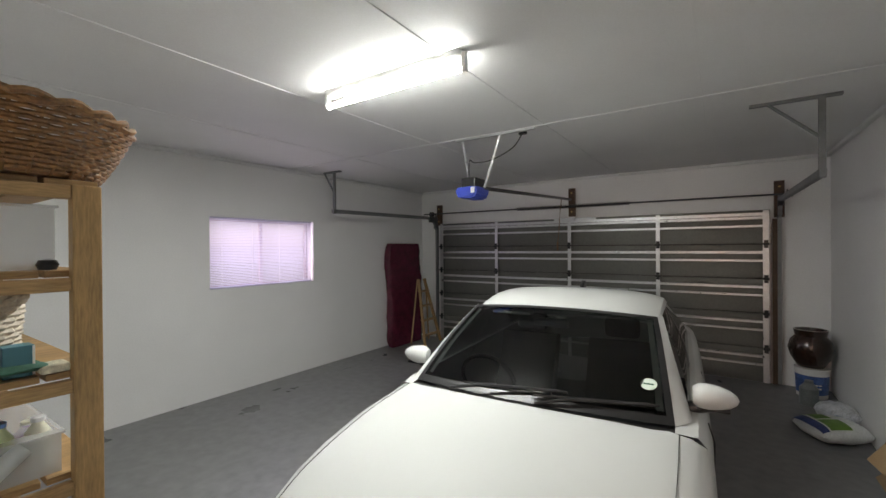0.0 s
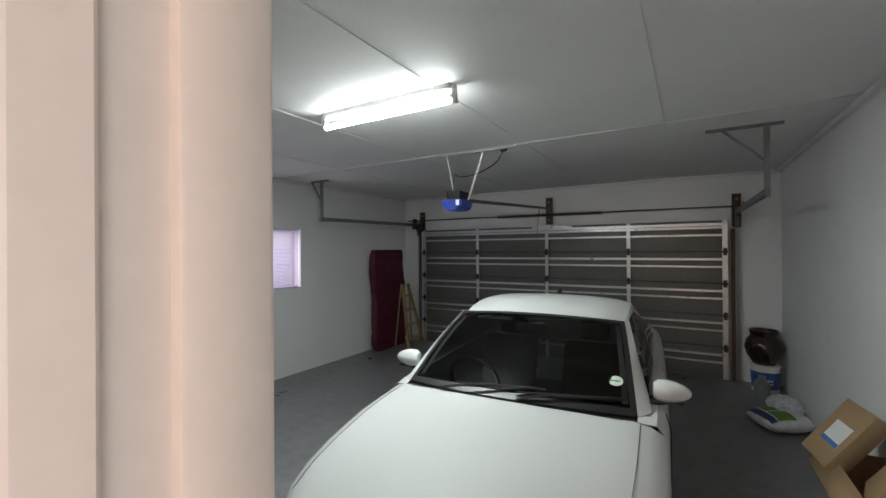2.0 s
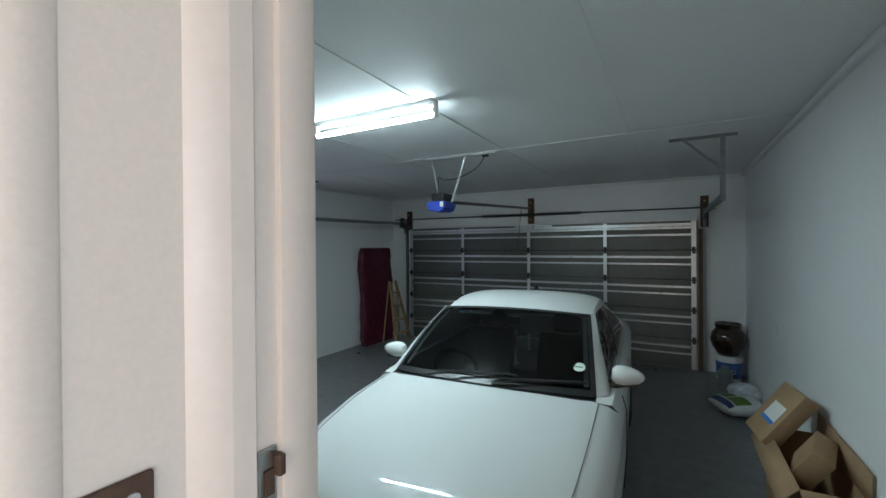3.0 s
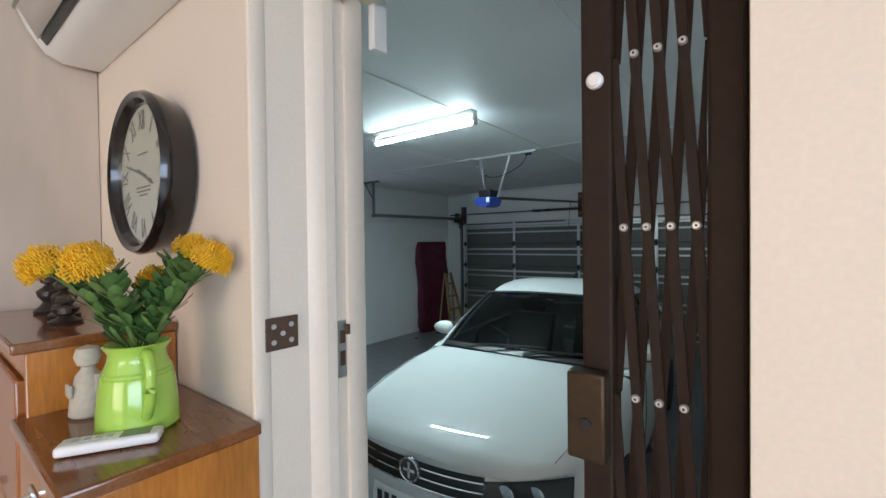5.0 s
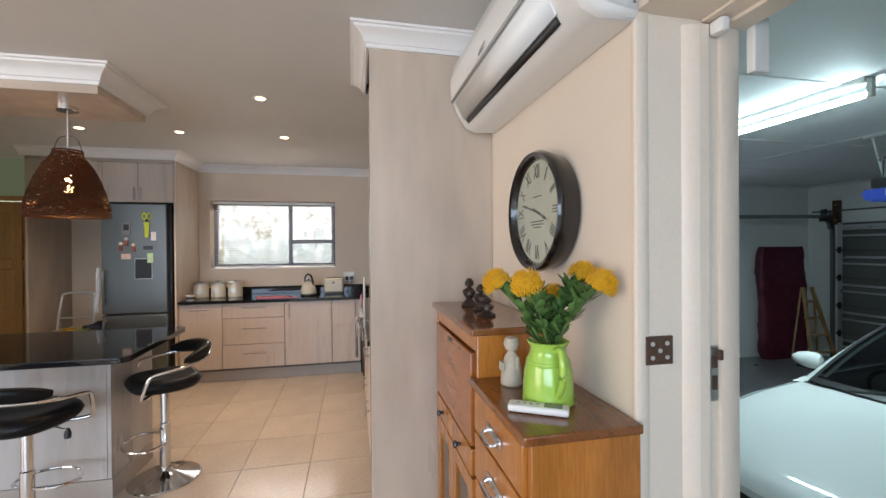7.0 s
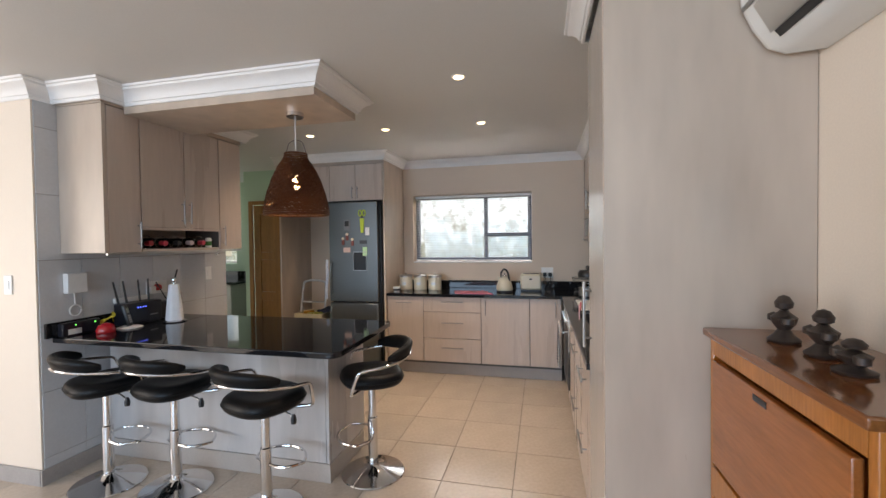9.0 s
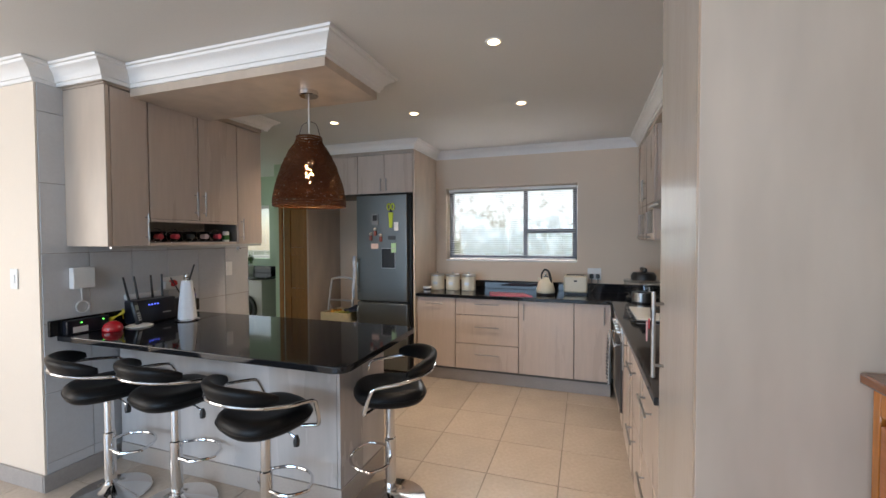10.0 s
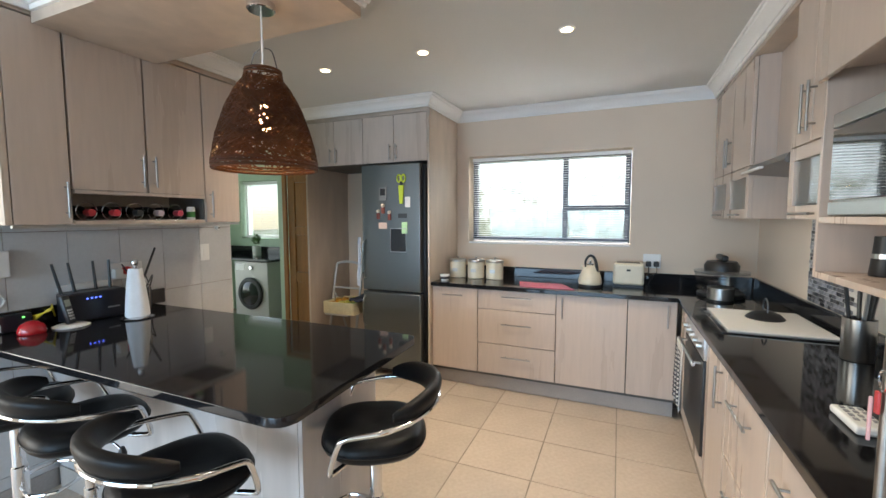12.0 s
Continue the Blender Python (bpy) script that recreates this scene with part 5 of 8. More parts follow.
for x0, x1 in ((-1.05, -0.765), (-0.76, -0.475)):
    d = part("small_drawer", box(B(), x0, x1, FY - 0.012, FY + 0.008, 0.70, 0.79, 0.004), M_cherry, sbd)
    part("knob", lathe(B(), [(0.0, -0.03), (0.012, -0.026), (0.014, -0.018), (0.007, -0.01), (0.007, 0.0)], ((x0 + x1) / 2, FY - 0.012, 0.745), 14, "y"), M_darkmetal, d)
    bm = B()
    box(bm, x0, x0 + 0.05, FY - 0.01, FY + 0.012, 0.08, 0.69, 0.003)
    box(bm, x1 - 0.05, x1, FY - 0.01, FY + 0.012, 0.08, 0.69, 0.003)
    box(bm, x0 + 0.051, x1 - 0.051, FY - 0.01, FY + 0.012, 0.635, 0.69, 0.003)
    box(bm, x0 + 0.051, x1 - 0.051, FY - 0.01, FY + 0.012, 0.08, 0.14, 0.003)
    g2 = part("glass_door", bm, M_cherry, sbd, "framed glass door")
    part("pane", box(B(), x0 + 0.05, x1 - 0.05, FY - 0.001, FY + 0.003, 0.14, 0.635), M_pane, g2)

# green jug of yellow pincushion flowers
JX, JY, JZ = -0.20, -0.455, 1.041
jg = thing("enamel_jug", "lime green enamel jug holding yellow pincushion flowers", "jug", (JX, JY, JZ))
M_jug = mat("lime_enamel", (0.36, 0.60, 0.09), 0.14, spots=0.03, scale=12, coat=0.5)
part("body", lathe(B(), [(0.0, JZ), (0.066, JZ), (0.07, JZ + 0.005), (0.068, JZ + 0.04), (0.064, JZ + 0.085), (0.057, JZ + 0.115), (0.049, JZ + 0.135), (0.048, JZ + 0.150), (0.057, JZ + 0.165), (0.054, JZ + 0.167), (0.045, JZ + 0.148), (0.045, JZ + 0.12)], (JX, JY, 0), 40), M_jug, jg)
for z, r in ((0.115, 0.057), (0.107, 0.0585)):
    part("band", sweep(B(), [(JX + r * math.cos(a), JY + r * math.sin(a), JZ + z) for a in np.linspace(0, 6.2832, 33)[:-1]], 0.0018, 6, True), M_jug, jg)
hv = Vector((0.99, -0.09, 0)).normalized()
hp = smooth_path([Vector((JX, JY, JZ + 0.15)) + hv * 0.055, Vector((JX, JY, JZ + 0.155)) + hv * 0.085, Vector((JX, JY, JZ + 0.12)) + hv * 0.10, Vector((JX, JY, JZ + 0.07)) + hv * 0.092, Vector((JX, JY, JZ + 0.035)) + hv * 0.066], 5)
part("handle", sweep(B(), hp, 0.009, 10), M_jug, jg)
M_stem = mat("green_stem", (0.10, 0.16, 0.04), 0.6, spots=0.2, scale=30)
M_leaf = mat("grey_green_leaf", (0.095, 0.19, 0.05), 0.45, spots=0.3, scale=25)
M_pet = mat("orange_pincushion_styles", (0.88, 0.47, 0.02), 0.55, spots=0.25, scale=60)
M_pet2 = mat("yellow_pincushion_heart", (0.80, 0.48, 0.015), 0.6, spots=0.3, scale=70)
rnd = random.Random(21)
HEADS = [(-0.275, -0.575, 1.362, 0.039), (-0.145, -0.54, 1.368, 0.039), (-0.195, -0.352, 1.385, 0.038), (-0.105, -0.352, 1.368, 0.038), (-0.27, -0.40, 1.32, 0.034)]
for hx, hy, hz, hr in HEADS:
    fl_t = thing("pincushion_flower", "yellow pincushion flower on a leafy stem in the jug", "flower", (hx, hy, hz), "flowers in the jug")
    h = Vector((hx, hy, hz))
    j = Vector((JX + rnd.uniform(-0.015, 0.015), JY + rnd.uniform(-0.015, 0.015), JZ + 0.12))
    pts = smooth_path([j, j.lerp(h, 0.45) + Vector((0, 0, 0.025)), h - (h - j).normalized() * 0.01], 6)
    stem = part("stem", sweep(B(), pts, 0.0045, 7), M_stem, fl_t)
    bm = B()
    for k in range(240):
        z = 1 - 1.75 * (k + 0.5) / 300
        a = k * 2.39996
        r = math.sqrt(max(0, 1 - z * z))
        d = Vector((r * math.cos(a), r * math.sin(a), z))
        ax = (h - j).normalized()
        q_ = ax.to_track_quat("Z", "Y")
        d = q_ @ d
        o = h + d * hr * 0.45
        side = ax * 0.35
        e = h + (d + side * 0.5).normalized() * hr * rnd.uniform(0.85, 1.14)
        mid = o.lerp(e, 0.6) + (d - ax * 0.6) * 0.009
        sweep(bm, [o, mid, e], [0.0015, 0.0012, 0.0016], 4)
    part("petals", bm, M_pet, fl_t, "", "stuff")
    part("heart", lathe(B(), [(0.0, hz - hr * 0.55), (hr * 0.55, hz - hr * 0.35), (hr * 0.74, hz), (hr * 0.55, hz + hr * 0.46), (0.0, hz + hr * 0.70)], (hx, hy, 0), 16), M_pet2, fl_t)
    bm = B()
    for k in range(64):
        f = rnd.uniform(0.22, 0.93)
        p = pts[int(f * (len(pts) - 1))]
        a = rnd.uniform(0, 6.283)
        d = Vector((math.cos(a), math.sin(a), rnd.uniform(0.3, 1.1))).normalized()
        l, w = rnd.uniform(0.036, 0.060), rnd.uniform(0.009, 0.014)
        s = d.cross(Vector((0, 0, 1))).normalized()
        n_ = s.cross(d)
        rows = []
        for t in (0.0, 0.25, 0.55, 0.85, 1.0):
            c = p + d * l * t + n_ * (0.008 * t * t)
            ww = w * (0.25 + 1.5 * t * (1.25 - t)) if t < 1 else w * 0.15
            rows.append([c - s * ww, c - n_ * 0.0015, c + s * ww])
        grid(bm, rows)
    part("leaves", bm, M_leaf, stem, "", "stuff")

# figures and remote control
M_stone = mat("pale_stone_resin", (0.50, 0.44, 0.35), 0.8, spots=0.12, scale=40, bump=0.2)
bm = B()
lathe(bm, [(0.0, 1.041), (0.030, 1.041), (0.034, 1.046), (0.030, 1.09), (0.022, 1.125), (0.012, 1.14), (0.012, 1.145)], (-0.355, -0.50, 0), 24)
lathe(bm, [(0.0, 1.142), (0.018, 1.148), (0.024, 1.165), (0.019, 1.183), (0.0, 1.19)], (-0.355, -0.50, 0), 20)
box(bm, -0.372, -0.338, -0.535, -0.528, 1.085, 1.112, 0.003)
box(bm, -0.335, -0.325, -0.495, -0.485, 1.07, 1.13, 0.003)
solid("stone_figure", bm, M_stone, "small pale stone angel ornament on the sideboard", "ornament")
M_dk = mat("dark_bronze_resin", (0.05, 0.035, 0.028), 0.4, 0.3, spots=0.3, scale=40)
for x, y, h in ((-0.93, -0.47, 0.13), (-0.79, -0.46, 0.115), (-0.66, -0.48, 0.075)):
    bm = B()
    z = 1.201
    lathe(bm, [(0.0, z), (0.035, z), (0.037, z + 0.006), (0.022, z + h * 0.16), (0.014, z + h * 0.25), (0.026, z + h * 0.38), (0.030, z + h * 0.5), (0.014, z + h * 0.6), (0.010, z + h * 0.64)], (x, y, 0), 20)
    lathe(bm, [(0.0, z + h * 0.62), (0.019, z + h * 0.70), (0.021, z + h * 0.80), (0.012, z + h * 0.92), (0.0, z + h * 0.96)], (x, y, 0), 18)
    for s in (-1, 1):
        lathe(bm, [(0.0, -0.014), (0.014, -0.006), (0.014, 0.008), (0.0, 0.016)], (x + s * 0.034, y - 0.008, z + h * 0.45), 12)
    solid("dark_ornament", bm, M_dk, "small dark bronze ornament on the sideboard", "ornament", "dark ornaments")
rc = thing("remote_control", "white air conditioner remote lying on the sideboard", "remote", (-0.13, -0.50, 1.041))
rm = pose(-0.135, -0.515, 1.0515, 0, 0, 60)
bm = box(B(), -0.076, 0.076, -0.022, 0.022, -0.0095, 0.0095, 0.007, 3)
bmesh.ops.transform(bm, matrix=rm, verts=bm.verts)
part("body", bm, M_white_pl, rc)
bm = box(B(), 0.015, 0.06, -0.015, 0.015, 0.0093, 0.0101)
bmesh.ops.transform(bm, matrix=rm, verts=bm.verts)
part("display", bm, mat("grey_display", (0.2, 0.23, 0.2), 0.2), rc)
for k in range(4):
    bm = box(B(), -0.055 + k * 0.016, -0.045 + k * 0.016, -0.006, 0.006, 0.0093, 0.0108)
    bmesh.ops.transform(bm, matrix=rm, verts=bm.verts)
    part("button", bm, mat("pale_grey_button", (0.5, 0.5, 0.5), 0.5), rc)

# ---- kitchen ----


def handle(parent, a, b, out, r=0.0055):
    """A round steel bar handle from a to b, standing off by the vector out."""
    a, b, out = Vector(a), Vector(b), Vector(out)
    bm = B()
    cyl(bm, a + out, b + out, r, n=12)
    d = (b - a) * 0.14
    cyl(bm, a + d, a + d + out, r * 0.75, n=8)
    cyl(bm, b - d, b - d + out, r * 0.75, n=8)
    return part("handle", bm, M_handle, parent, "brushed steel bar handle")


def leaf(name, parent, x0, x1, y0, y1, z0, z1, m=None):
    return part(name, box(B(), x0, x1, y0, y1, z0, z1, 0.0025), m or M_lam, parent)


G = 0.003
XF = -4.03      # door fronts of the units below the window
YF = -0.88      # door fronts of the units beside the hob

# units under the window
def window_unit(label, y0, y1):
    t = thing("base_cabinet", label, "cabinet", ((-4.65 + XF) / 2, (y0 + y1) / 2, 0), "kitchen base cabinets")
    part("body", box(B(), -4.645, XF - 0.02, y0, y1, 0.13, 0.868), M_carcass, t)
    part("plinth", box(B(), -4.12, -4.10, y0, y1, 0.002, 0.149), M_lam_edge, t, "grey plinth strip")
    return t


u = window_unit("pale woodgrain cabinet with one top-hung steel handle", -2.79, -2.37)
d = leaf("door", u, XF - 0.019, XF, -2.79 + G, -2.37 - G, 0.155, 0.862)
handle(d, (XF, -2.68, 0.80), (XF, -2.50, 0.80), (0.028, 0, 0))
u = window_unit("pale woodgrain cabinet with three drawers", -2.37, -1.73)
for z0, z1 in ((0.155, 0.408), (0.413, 0.697), (0.702, 0.862)):
    d = leaf("drawer", u, XF - 0.019, XF, -2.37 + G, -1.73 - G, z0, z1)
    zh = (z0 + z1) / 2 + 0.03
    handle(d, (XF, -2.16, zh), (XF, -1.92, zh), (0.028, 0, 0))
u = window_unit("pale woodgrain cabinet under the window", -1.73, -1.22)
d = leaf("door", u, XF - 0.019, XF, -1.73 + G, -1.22 - G, 0.155, 0.862)
handle(d, (XF, -1.68, 0.68), (XF, -1.68, 0.84), (0.028, 0, 0))
u = window_unit("narrow pale woodgrain corner cabinet", -1.22, -0.9)
d = leaf("door", u, XF - 0.019, XF, -1.22 + G, -0.9 - G, 0.155, 0.862)
handle(d, (XF, -0.96, 0.68), (XF, -0.96, 0.84), (0.028, 0, 0))

# units beside the hob, facing the room
def hob_unit(label, x0, x1, name="base_cabinet"):
    t = thing(name, label, "cabinet", ((x0 + x1) / 2, -0.6, 0), "kitchen base cabinets")
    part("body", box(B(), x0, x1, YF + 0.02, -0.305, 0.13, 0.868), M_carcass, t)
    part("plinth", box(B(), x0, x1, -0.83, -0.81, 0.002, 0.149), M_lam_edge, t, "grey plinth strip")
    return t


u = hob_unit("narrow pale woodgrain filler cabinet beside the oven", -4.01, -3.70)
leaf("door", u, -4.01 + 0.03, -3.70 - G, YF, YF + 0.019, 0.155, 0.862)
u = hob_unit("pale woodgrain housing below the hob", -3.70, -3.10, "oven_housing")
leaf("drawer", u, -3.70 + G, -3.10 - G, YF, YF + 0.019, 0.155, 0.25)
oven = thing("oven", "black glass and steel built-in oven under the hob", "oven", (-3.4, YF, 0.55))
part("door", box(B(), -3.695, -3.105, YF - 0.012, YF + 0.018, 0.255, 0.745, 0.006), M_black, oven, "black glass oven door")
pn = part("control_panel", box(B(), -3.695, -3.105, YF - 0.012, YF + 0.018, 0.75, 0.862, 0.004), M_steel, oven, "brushed steel control panel")
for i in range(5):
    part("knob", cyl(B(), (-3.62 + i * 0.11, YF - 0.012, 0.806), (-3.62 + i * 0.11, YF - 0.036, 0.806), 0.017, 0.014), M_steel, pn)
bm = B()
cyl(bm, (-3.66, YF - 0.05, 0.715), (-3.14, YF - 0.05, 0.715), 0.009)
for x in (-3.62, -3.18):
    cyl(bm, (x, YF - 0.012, 0.715), (x, YF - 0.05, 0.715), 0.007)
part("door_handle", bm, M_steel, oven)

# striped towel over the oven handle
tw = thing("tea_towel", "white tea towel with dark grey stripes over the oven handle", "towel", (-3.5, YF - 0.06, 0.72))
M_tw, M_tws = mat("white_cotton", (0.72, 0.70, 0.68), 0.9, spots=0.08, scale=30, bump=0.3), mat("grey_cotton", (0.10, 0.10, 0.115), 0.9, spots=0.1, scale=30, bump=0.3)


def towel_band(z0, z1):
    rows = []
    for k in range(3):
        z = z0 + (z1 - z0) * k / 2
        rows.append([(-3.60 + 0.24 * i / 16, YF - 0.066 - 0.010 * math.sin(i * 0.9) * min(1, (0.74 - z) * 4) - 0.004, z) for i in range(17)])
    bm = grid(B(), rows)
    thicken(bm, 0.004)
    return bm


cloth = part("cloth", towel_band(0.36, 0.728), M_tw, tw)
for k in range(13):
    z = 0.375 + k * 0.026
    bm = B()
    rows = [[(-3.60 + 0.24 * i / 16, YF - 0.0765 - 0.010 * math.sin(i * 0.9) * min(1, (0.74 - zz) * 4), zz) for i in range(17)] for zz in (z, z + 0.011)]
    part("stripe", grid(bm, rows), M_tws, cloth)

u = hob_unit("pale woodgrain cabinet beside the oven", -3.10, -2.70)
d = leaf("door", u, -3.10 + G, -2.70 - G, YF, YF + 0.019, 0.155, 0.862)
handle(d, (-2.76, YF, 0.66), (-2.76, YF, 0.84), (0, -0.028, 0))
u = hob_unit("wide pale woodgrain cabinet with deep drawers", -2.70, -2.18)
for z0, z1 in ((0.155, 0.505), (0.51, 0.862)):
    d = leaf("drawer", u, -2.70 + G, -2.18 - G, YF, YF + 0.019, z0, z1)
    handle(d, (-2.56, YF, z1 - 0.09), (-2.32, YF, z1 - 0.09), (0, -0.028, 0))
u = hob_unit("wide pale woodgrain cabinet with deep drawers", -2.18, -1.665)
for z0, z1 in ((0.155, 0.505), (0.51, 0.862)):
    d = leaf("drawer", u, -2.18 + G, -1.665 - G, YF, YF + 0.019, z0, z1)
    handle(d, (-2.05, YF, z1 - 0.09), (-1.80, YF, z1 - 0.09), (0, -0.028, 0))

# tall cupboard at the end
tall = thing("tall_cupboard", "tall pale woodgrain cupboard with a broad side panel", "cupboard", (-1.39, -0.6, 0))
part("body", box(B(), -1.66, -1.125, YF + 0.02, -0.305, 0.10, 2.375), M_carcass, tall)
part("side_panel", box(B(), -1.122, -1.10, -0.895, -0.302, 0.003, 2.39, 0.002), M_lam_panel, tall, "broad woodgrain side panel")
d = part("door", box(B(), -1.66, -1.126, YF - 0.002, YF + 0.018, 0.12, 2.36, 0.003), mat("satin_woodgrain_door", (0.52, 0.46, 0.41), 0.2, spots=0.1, scale=3, fine=34, stretch=(4, 4, 0.35)), tall)
handle(d, (-1.582, YF, 1.0), (-1.582, YF, 1.29), (0, -0.034, 0), 0.0075)
keys = thing("key_bunch", "bunch of keys with a red tag on the cupboard handle", "keys", (-1.582, YF - 0.04, 1.2))
sweepk = [(-1.582 + 0.012 * math.cos(a), YF - 0.040, 1.215 + 0.016 * math.sin(a)) for a in np.linspace(0, 2 * math.pi, 14)[:-1]]
part("key_ring", sweep(B(), sweepk, 0.0018, 6, True), M_chrome, keys)
part("tag", box(B(), -1.5823, -1.572, YF - 0.050, YF - 0.045, 1.165, 1.20, 0.002), mat("red_tag", (0.5, 0.05, 0.05), 0.4), keys)
part("strap", box(B(), -1.5827, -1.580, YF - 0.056, YF - 0.051, 1.12, 1.19, 0.002), mat("pink_strap", (0.7, 0.4, 0.38), 0.6), keys)

# worktops
def rounded(pts, r, k=7):
    """Rounds the convex corners of a plan outline."""
    out = []
    n = len(pts)
    for i in range(n):
        p, a, b = Vector(pts[i]), Vector(pts[i - 1]), Vector(pts[(i + 1) % n])
        rr = r[i] if isinstance(r, (list, tuple)) else r
        if rr < 1e-4:
            out.append(tuple(p))
            continue
        u, v = (a - p).normalized(), (b - p).normalized()
        s, e, c = p + u * rr, p + v * rr, p + (u + v) * rr
        for j in range(k + 1):
            t = j / k * math.pi / 2
            q = c - v * rr * math.cos(t) - u * rr * math.sin(t)
            out.append(tuple(q))
    return out


def slab(outline, z0, z1, bev=0.006):
    bm = prism(B(), outline, "z", z0, z1)
    top = [e for e in bm.edges if abs(e.verts[0].co.z - e.verts[1].co.z) < 1e-5]
    bmesh.ops.bevel(bm, geom=top, offset=bev, segments=3, affect="EDGES", profile=0.5)
    return bm


wt = thing("worktop", "black polished granite worktop with a low upstand", "worktop", (-4.3, -0.6, 0.87))
part("slab", slab([(-4.645, -2.79), (-4.0, -2.79), (-4.0, -0.897), (-1.665, -0.897), (-1.665, -0.305), (-4.645, -0.305)], 0.87, 0.90), M_granite, wt)
bm = B()
box(bm, -4.645, -4.625, -2.785, -0.33, 0.901, 0.99, 0.003)
box(bm, -4.645, -1.67, -0.326, -0.305, 0.901, 0.99, 0.003)
part("upstand", bm, M_granite, wt)

# peninsula with its breakfast bar
pen = thing("peninsula", "pale woodgrain peninsula cabinet below the breakfast bar", "cabinet", (-2.2, -3.2, 0))
part("front_panel", box(B(), -1.95, -1.93, -4.06, -2.39, 0.12, 0.868, 0.002), M_lam_bar, pen, "plain bar-side panel")
part("end_panel", box(B(), -2.44, -1.93, -2.388, -2.368, 0.12, 0.868, 0.002), M_lam_bar, pen)
part("body", box(B(), -2.45, -1.952, -4.06, -2.39, 0.12, 0.866), M_carcass, pen)
part("plinth", box(B(), -2.42, -1.925, -4.06, -2.362, 0.002, 0.118), M_lam_edge, pen, "grey plinth strip")
bar = thing("breakfast_counter", "black polished granite bar top with rounded corners", "worktop", (-2.0, -3.1, 0.87))
part("slab", slab(rounded([(-2.49, -4.095), (-1.605, -4.095), (-1.605, -2.135), (-2.495, -2.162)], [0, 0, 0.06, 0.05]), 0.868, 0.90, 0.004), M_granite, bar)
part("upstand", box(B(), -2.55, -1.56, -4.097, -4.077, 0.901, 0.995, 0.003), M_granite, bar)

# wall tiles
def tile_mesh(name, sx, sy, th, m, axis="z"):
    bm = B()
    a = box(bm, -sx / 2, sx / 2, -sy / 2, sy / 2, 0, th)
    return mesh_of(name, bm, m)


# wall units above the bar
YU = -3.73
bu = thing("wall_cabinet", "pale woodgrain wall cabinets with a bottle niche below", "cabinet", (-2.27, -3.9, 1.43))
bm = B()
box(bm, -1.69, -1.665, -4.094, YU, 1.43, 2.36, 0.002)
part("side_panel", bm, M_lam_panel, bu)
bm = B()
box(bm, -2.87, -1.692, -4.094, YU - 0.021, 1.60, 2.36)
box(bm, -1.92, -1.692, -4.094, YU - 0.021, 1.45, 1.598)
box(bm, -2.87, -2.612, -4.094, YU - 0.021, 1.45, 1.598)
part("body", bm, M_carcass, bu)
bm = B()
box(bm, -2.61, -1.922, -4.094, YU - 0.01, 1.43, 1.448, 0.002)
box(bm, -2.61, -1.922, -4.094, -4.08, 1.449, 1.598)
box(bm, -2.61, -1.922, YU - 0.021, YU, 1.582, 1.60, 0.002)
part("niche", bm, M_lam, bu)
part("light_rail", box(B(), -2.87, -1.692, YU - 0.03, YU - 0.012, 1.415, 1.429, 0.002), M_steel, bu)
part("fascia", box(B(), -2.875, -1.66, -4.094, YU + 0.004, 2.362, 2.47, 0.002), M_lam_panel, bu)
for x0, x1, z0, hx in ((-1.91, -1.692, 1.432, -1.885), (-2.265, -1.916, 1.602, -2.235), (-2.61, -2.27, 1.602, -2.30), (-2.87, -2.615, 1.432, -2.645)):
    d = leaf("door", bu, x0 + 0.002, x1 - 0.002, YU - 0.02, YU, z0, 2.355)
    handle(d, (hx, YU, z0 + 0.03), (hx, YU, z0 + 0.20), (0, 0.028, 0))
# bottles lying in the niche
M_wine = mat("dark_bottle_glass", (0.012, 0.014, 0.012), 0.08, coat=0.5)
caps = [(0.35, 0.03, 0.04), (0.55, 0.04, 0.06), (0.03, 0.03, 0.03), (0.45, 0.35, 0.36), (0.5, 0.06, 0.09)]
for i, c in enumerate(caps):
    x = -2.0 - i * 0.115
    t = thing("wine_bottle", "dark wine bottle with a foil cap lying in the niche", "bottle", (x, -3.9, 1.49), "bottles in the niche")
    bm = B()
    lathe(bm, [(0.0, -4.05), (0.036, -4.05), (0.038, -4.03), (0.038, -3.87), (0.03, -3.84), (0.014, -3.81), (0.014, -3.79)], (x, 0, 1.489), 20, "y")
    part("glass", bm, M_wine, t)
    part("cap", lathe(B(), [(0.0165, -3.80), (0.018, -3.795), (0.018, -3.752), (0.0, -3.75)], (x, 0, 1.489), 16, "y"), mat("foil_cap", c, 0.35), t, "coloured foil cap")
    ring = [(x + 0.046 * math.cos(a), -3.80, 1.496 + 0.046 * math.sin(a)) for a in np.linspace(0, 2 * math.pi, 22)[:-1]]
    part("wire_ring", sweep(B(), ring, 0.002, 6, True), M_chrome, t)
t = thing("spice_jar", "small jar with a green label in the niche", "jar", (-2.56, -3.8, 1.45))
part("glass", lathe(B(), [(0.022, 1.449), (0.024, 1.455), (0.024, 1.52), (0.018, 1.53)], (-2.56, -3.80, 0), 16), M_white_pl, t)
part("label", lathe(B(), [(0.0245, 1.465), (0.0245, 1.50)], (-2.56, -3.80, 0), 16), mat("green_paper", (0.06, 0.22, 0.05), 0.6), t)

# soffit over the bar
setting("trim_soffit", box(B(), -2.34, -1.80, -3.72, -2.35, 2.325, 2.474, 0.002), M_lam_panel, "dropped woodgrain soffit panel above the bar")

# fridge and its housing
fh = thing("fridge_housing", "pale woodgrain fridge housing with four top doors", "cabinet", (-4.3, -3.45, 0))
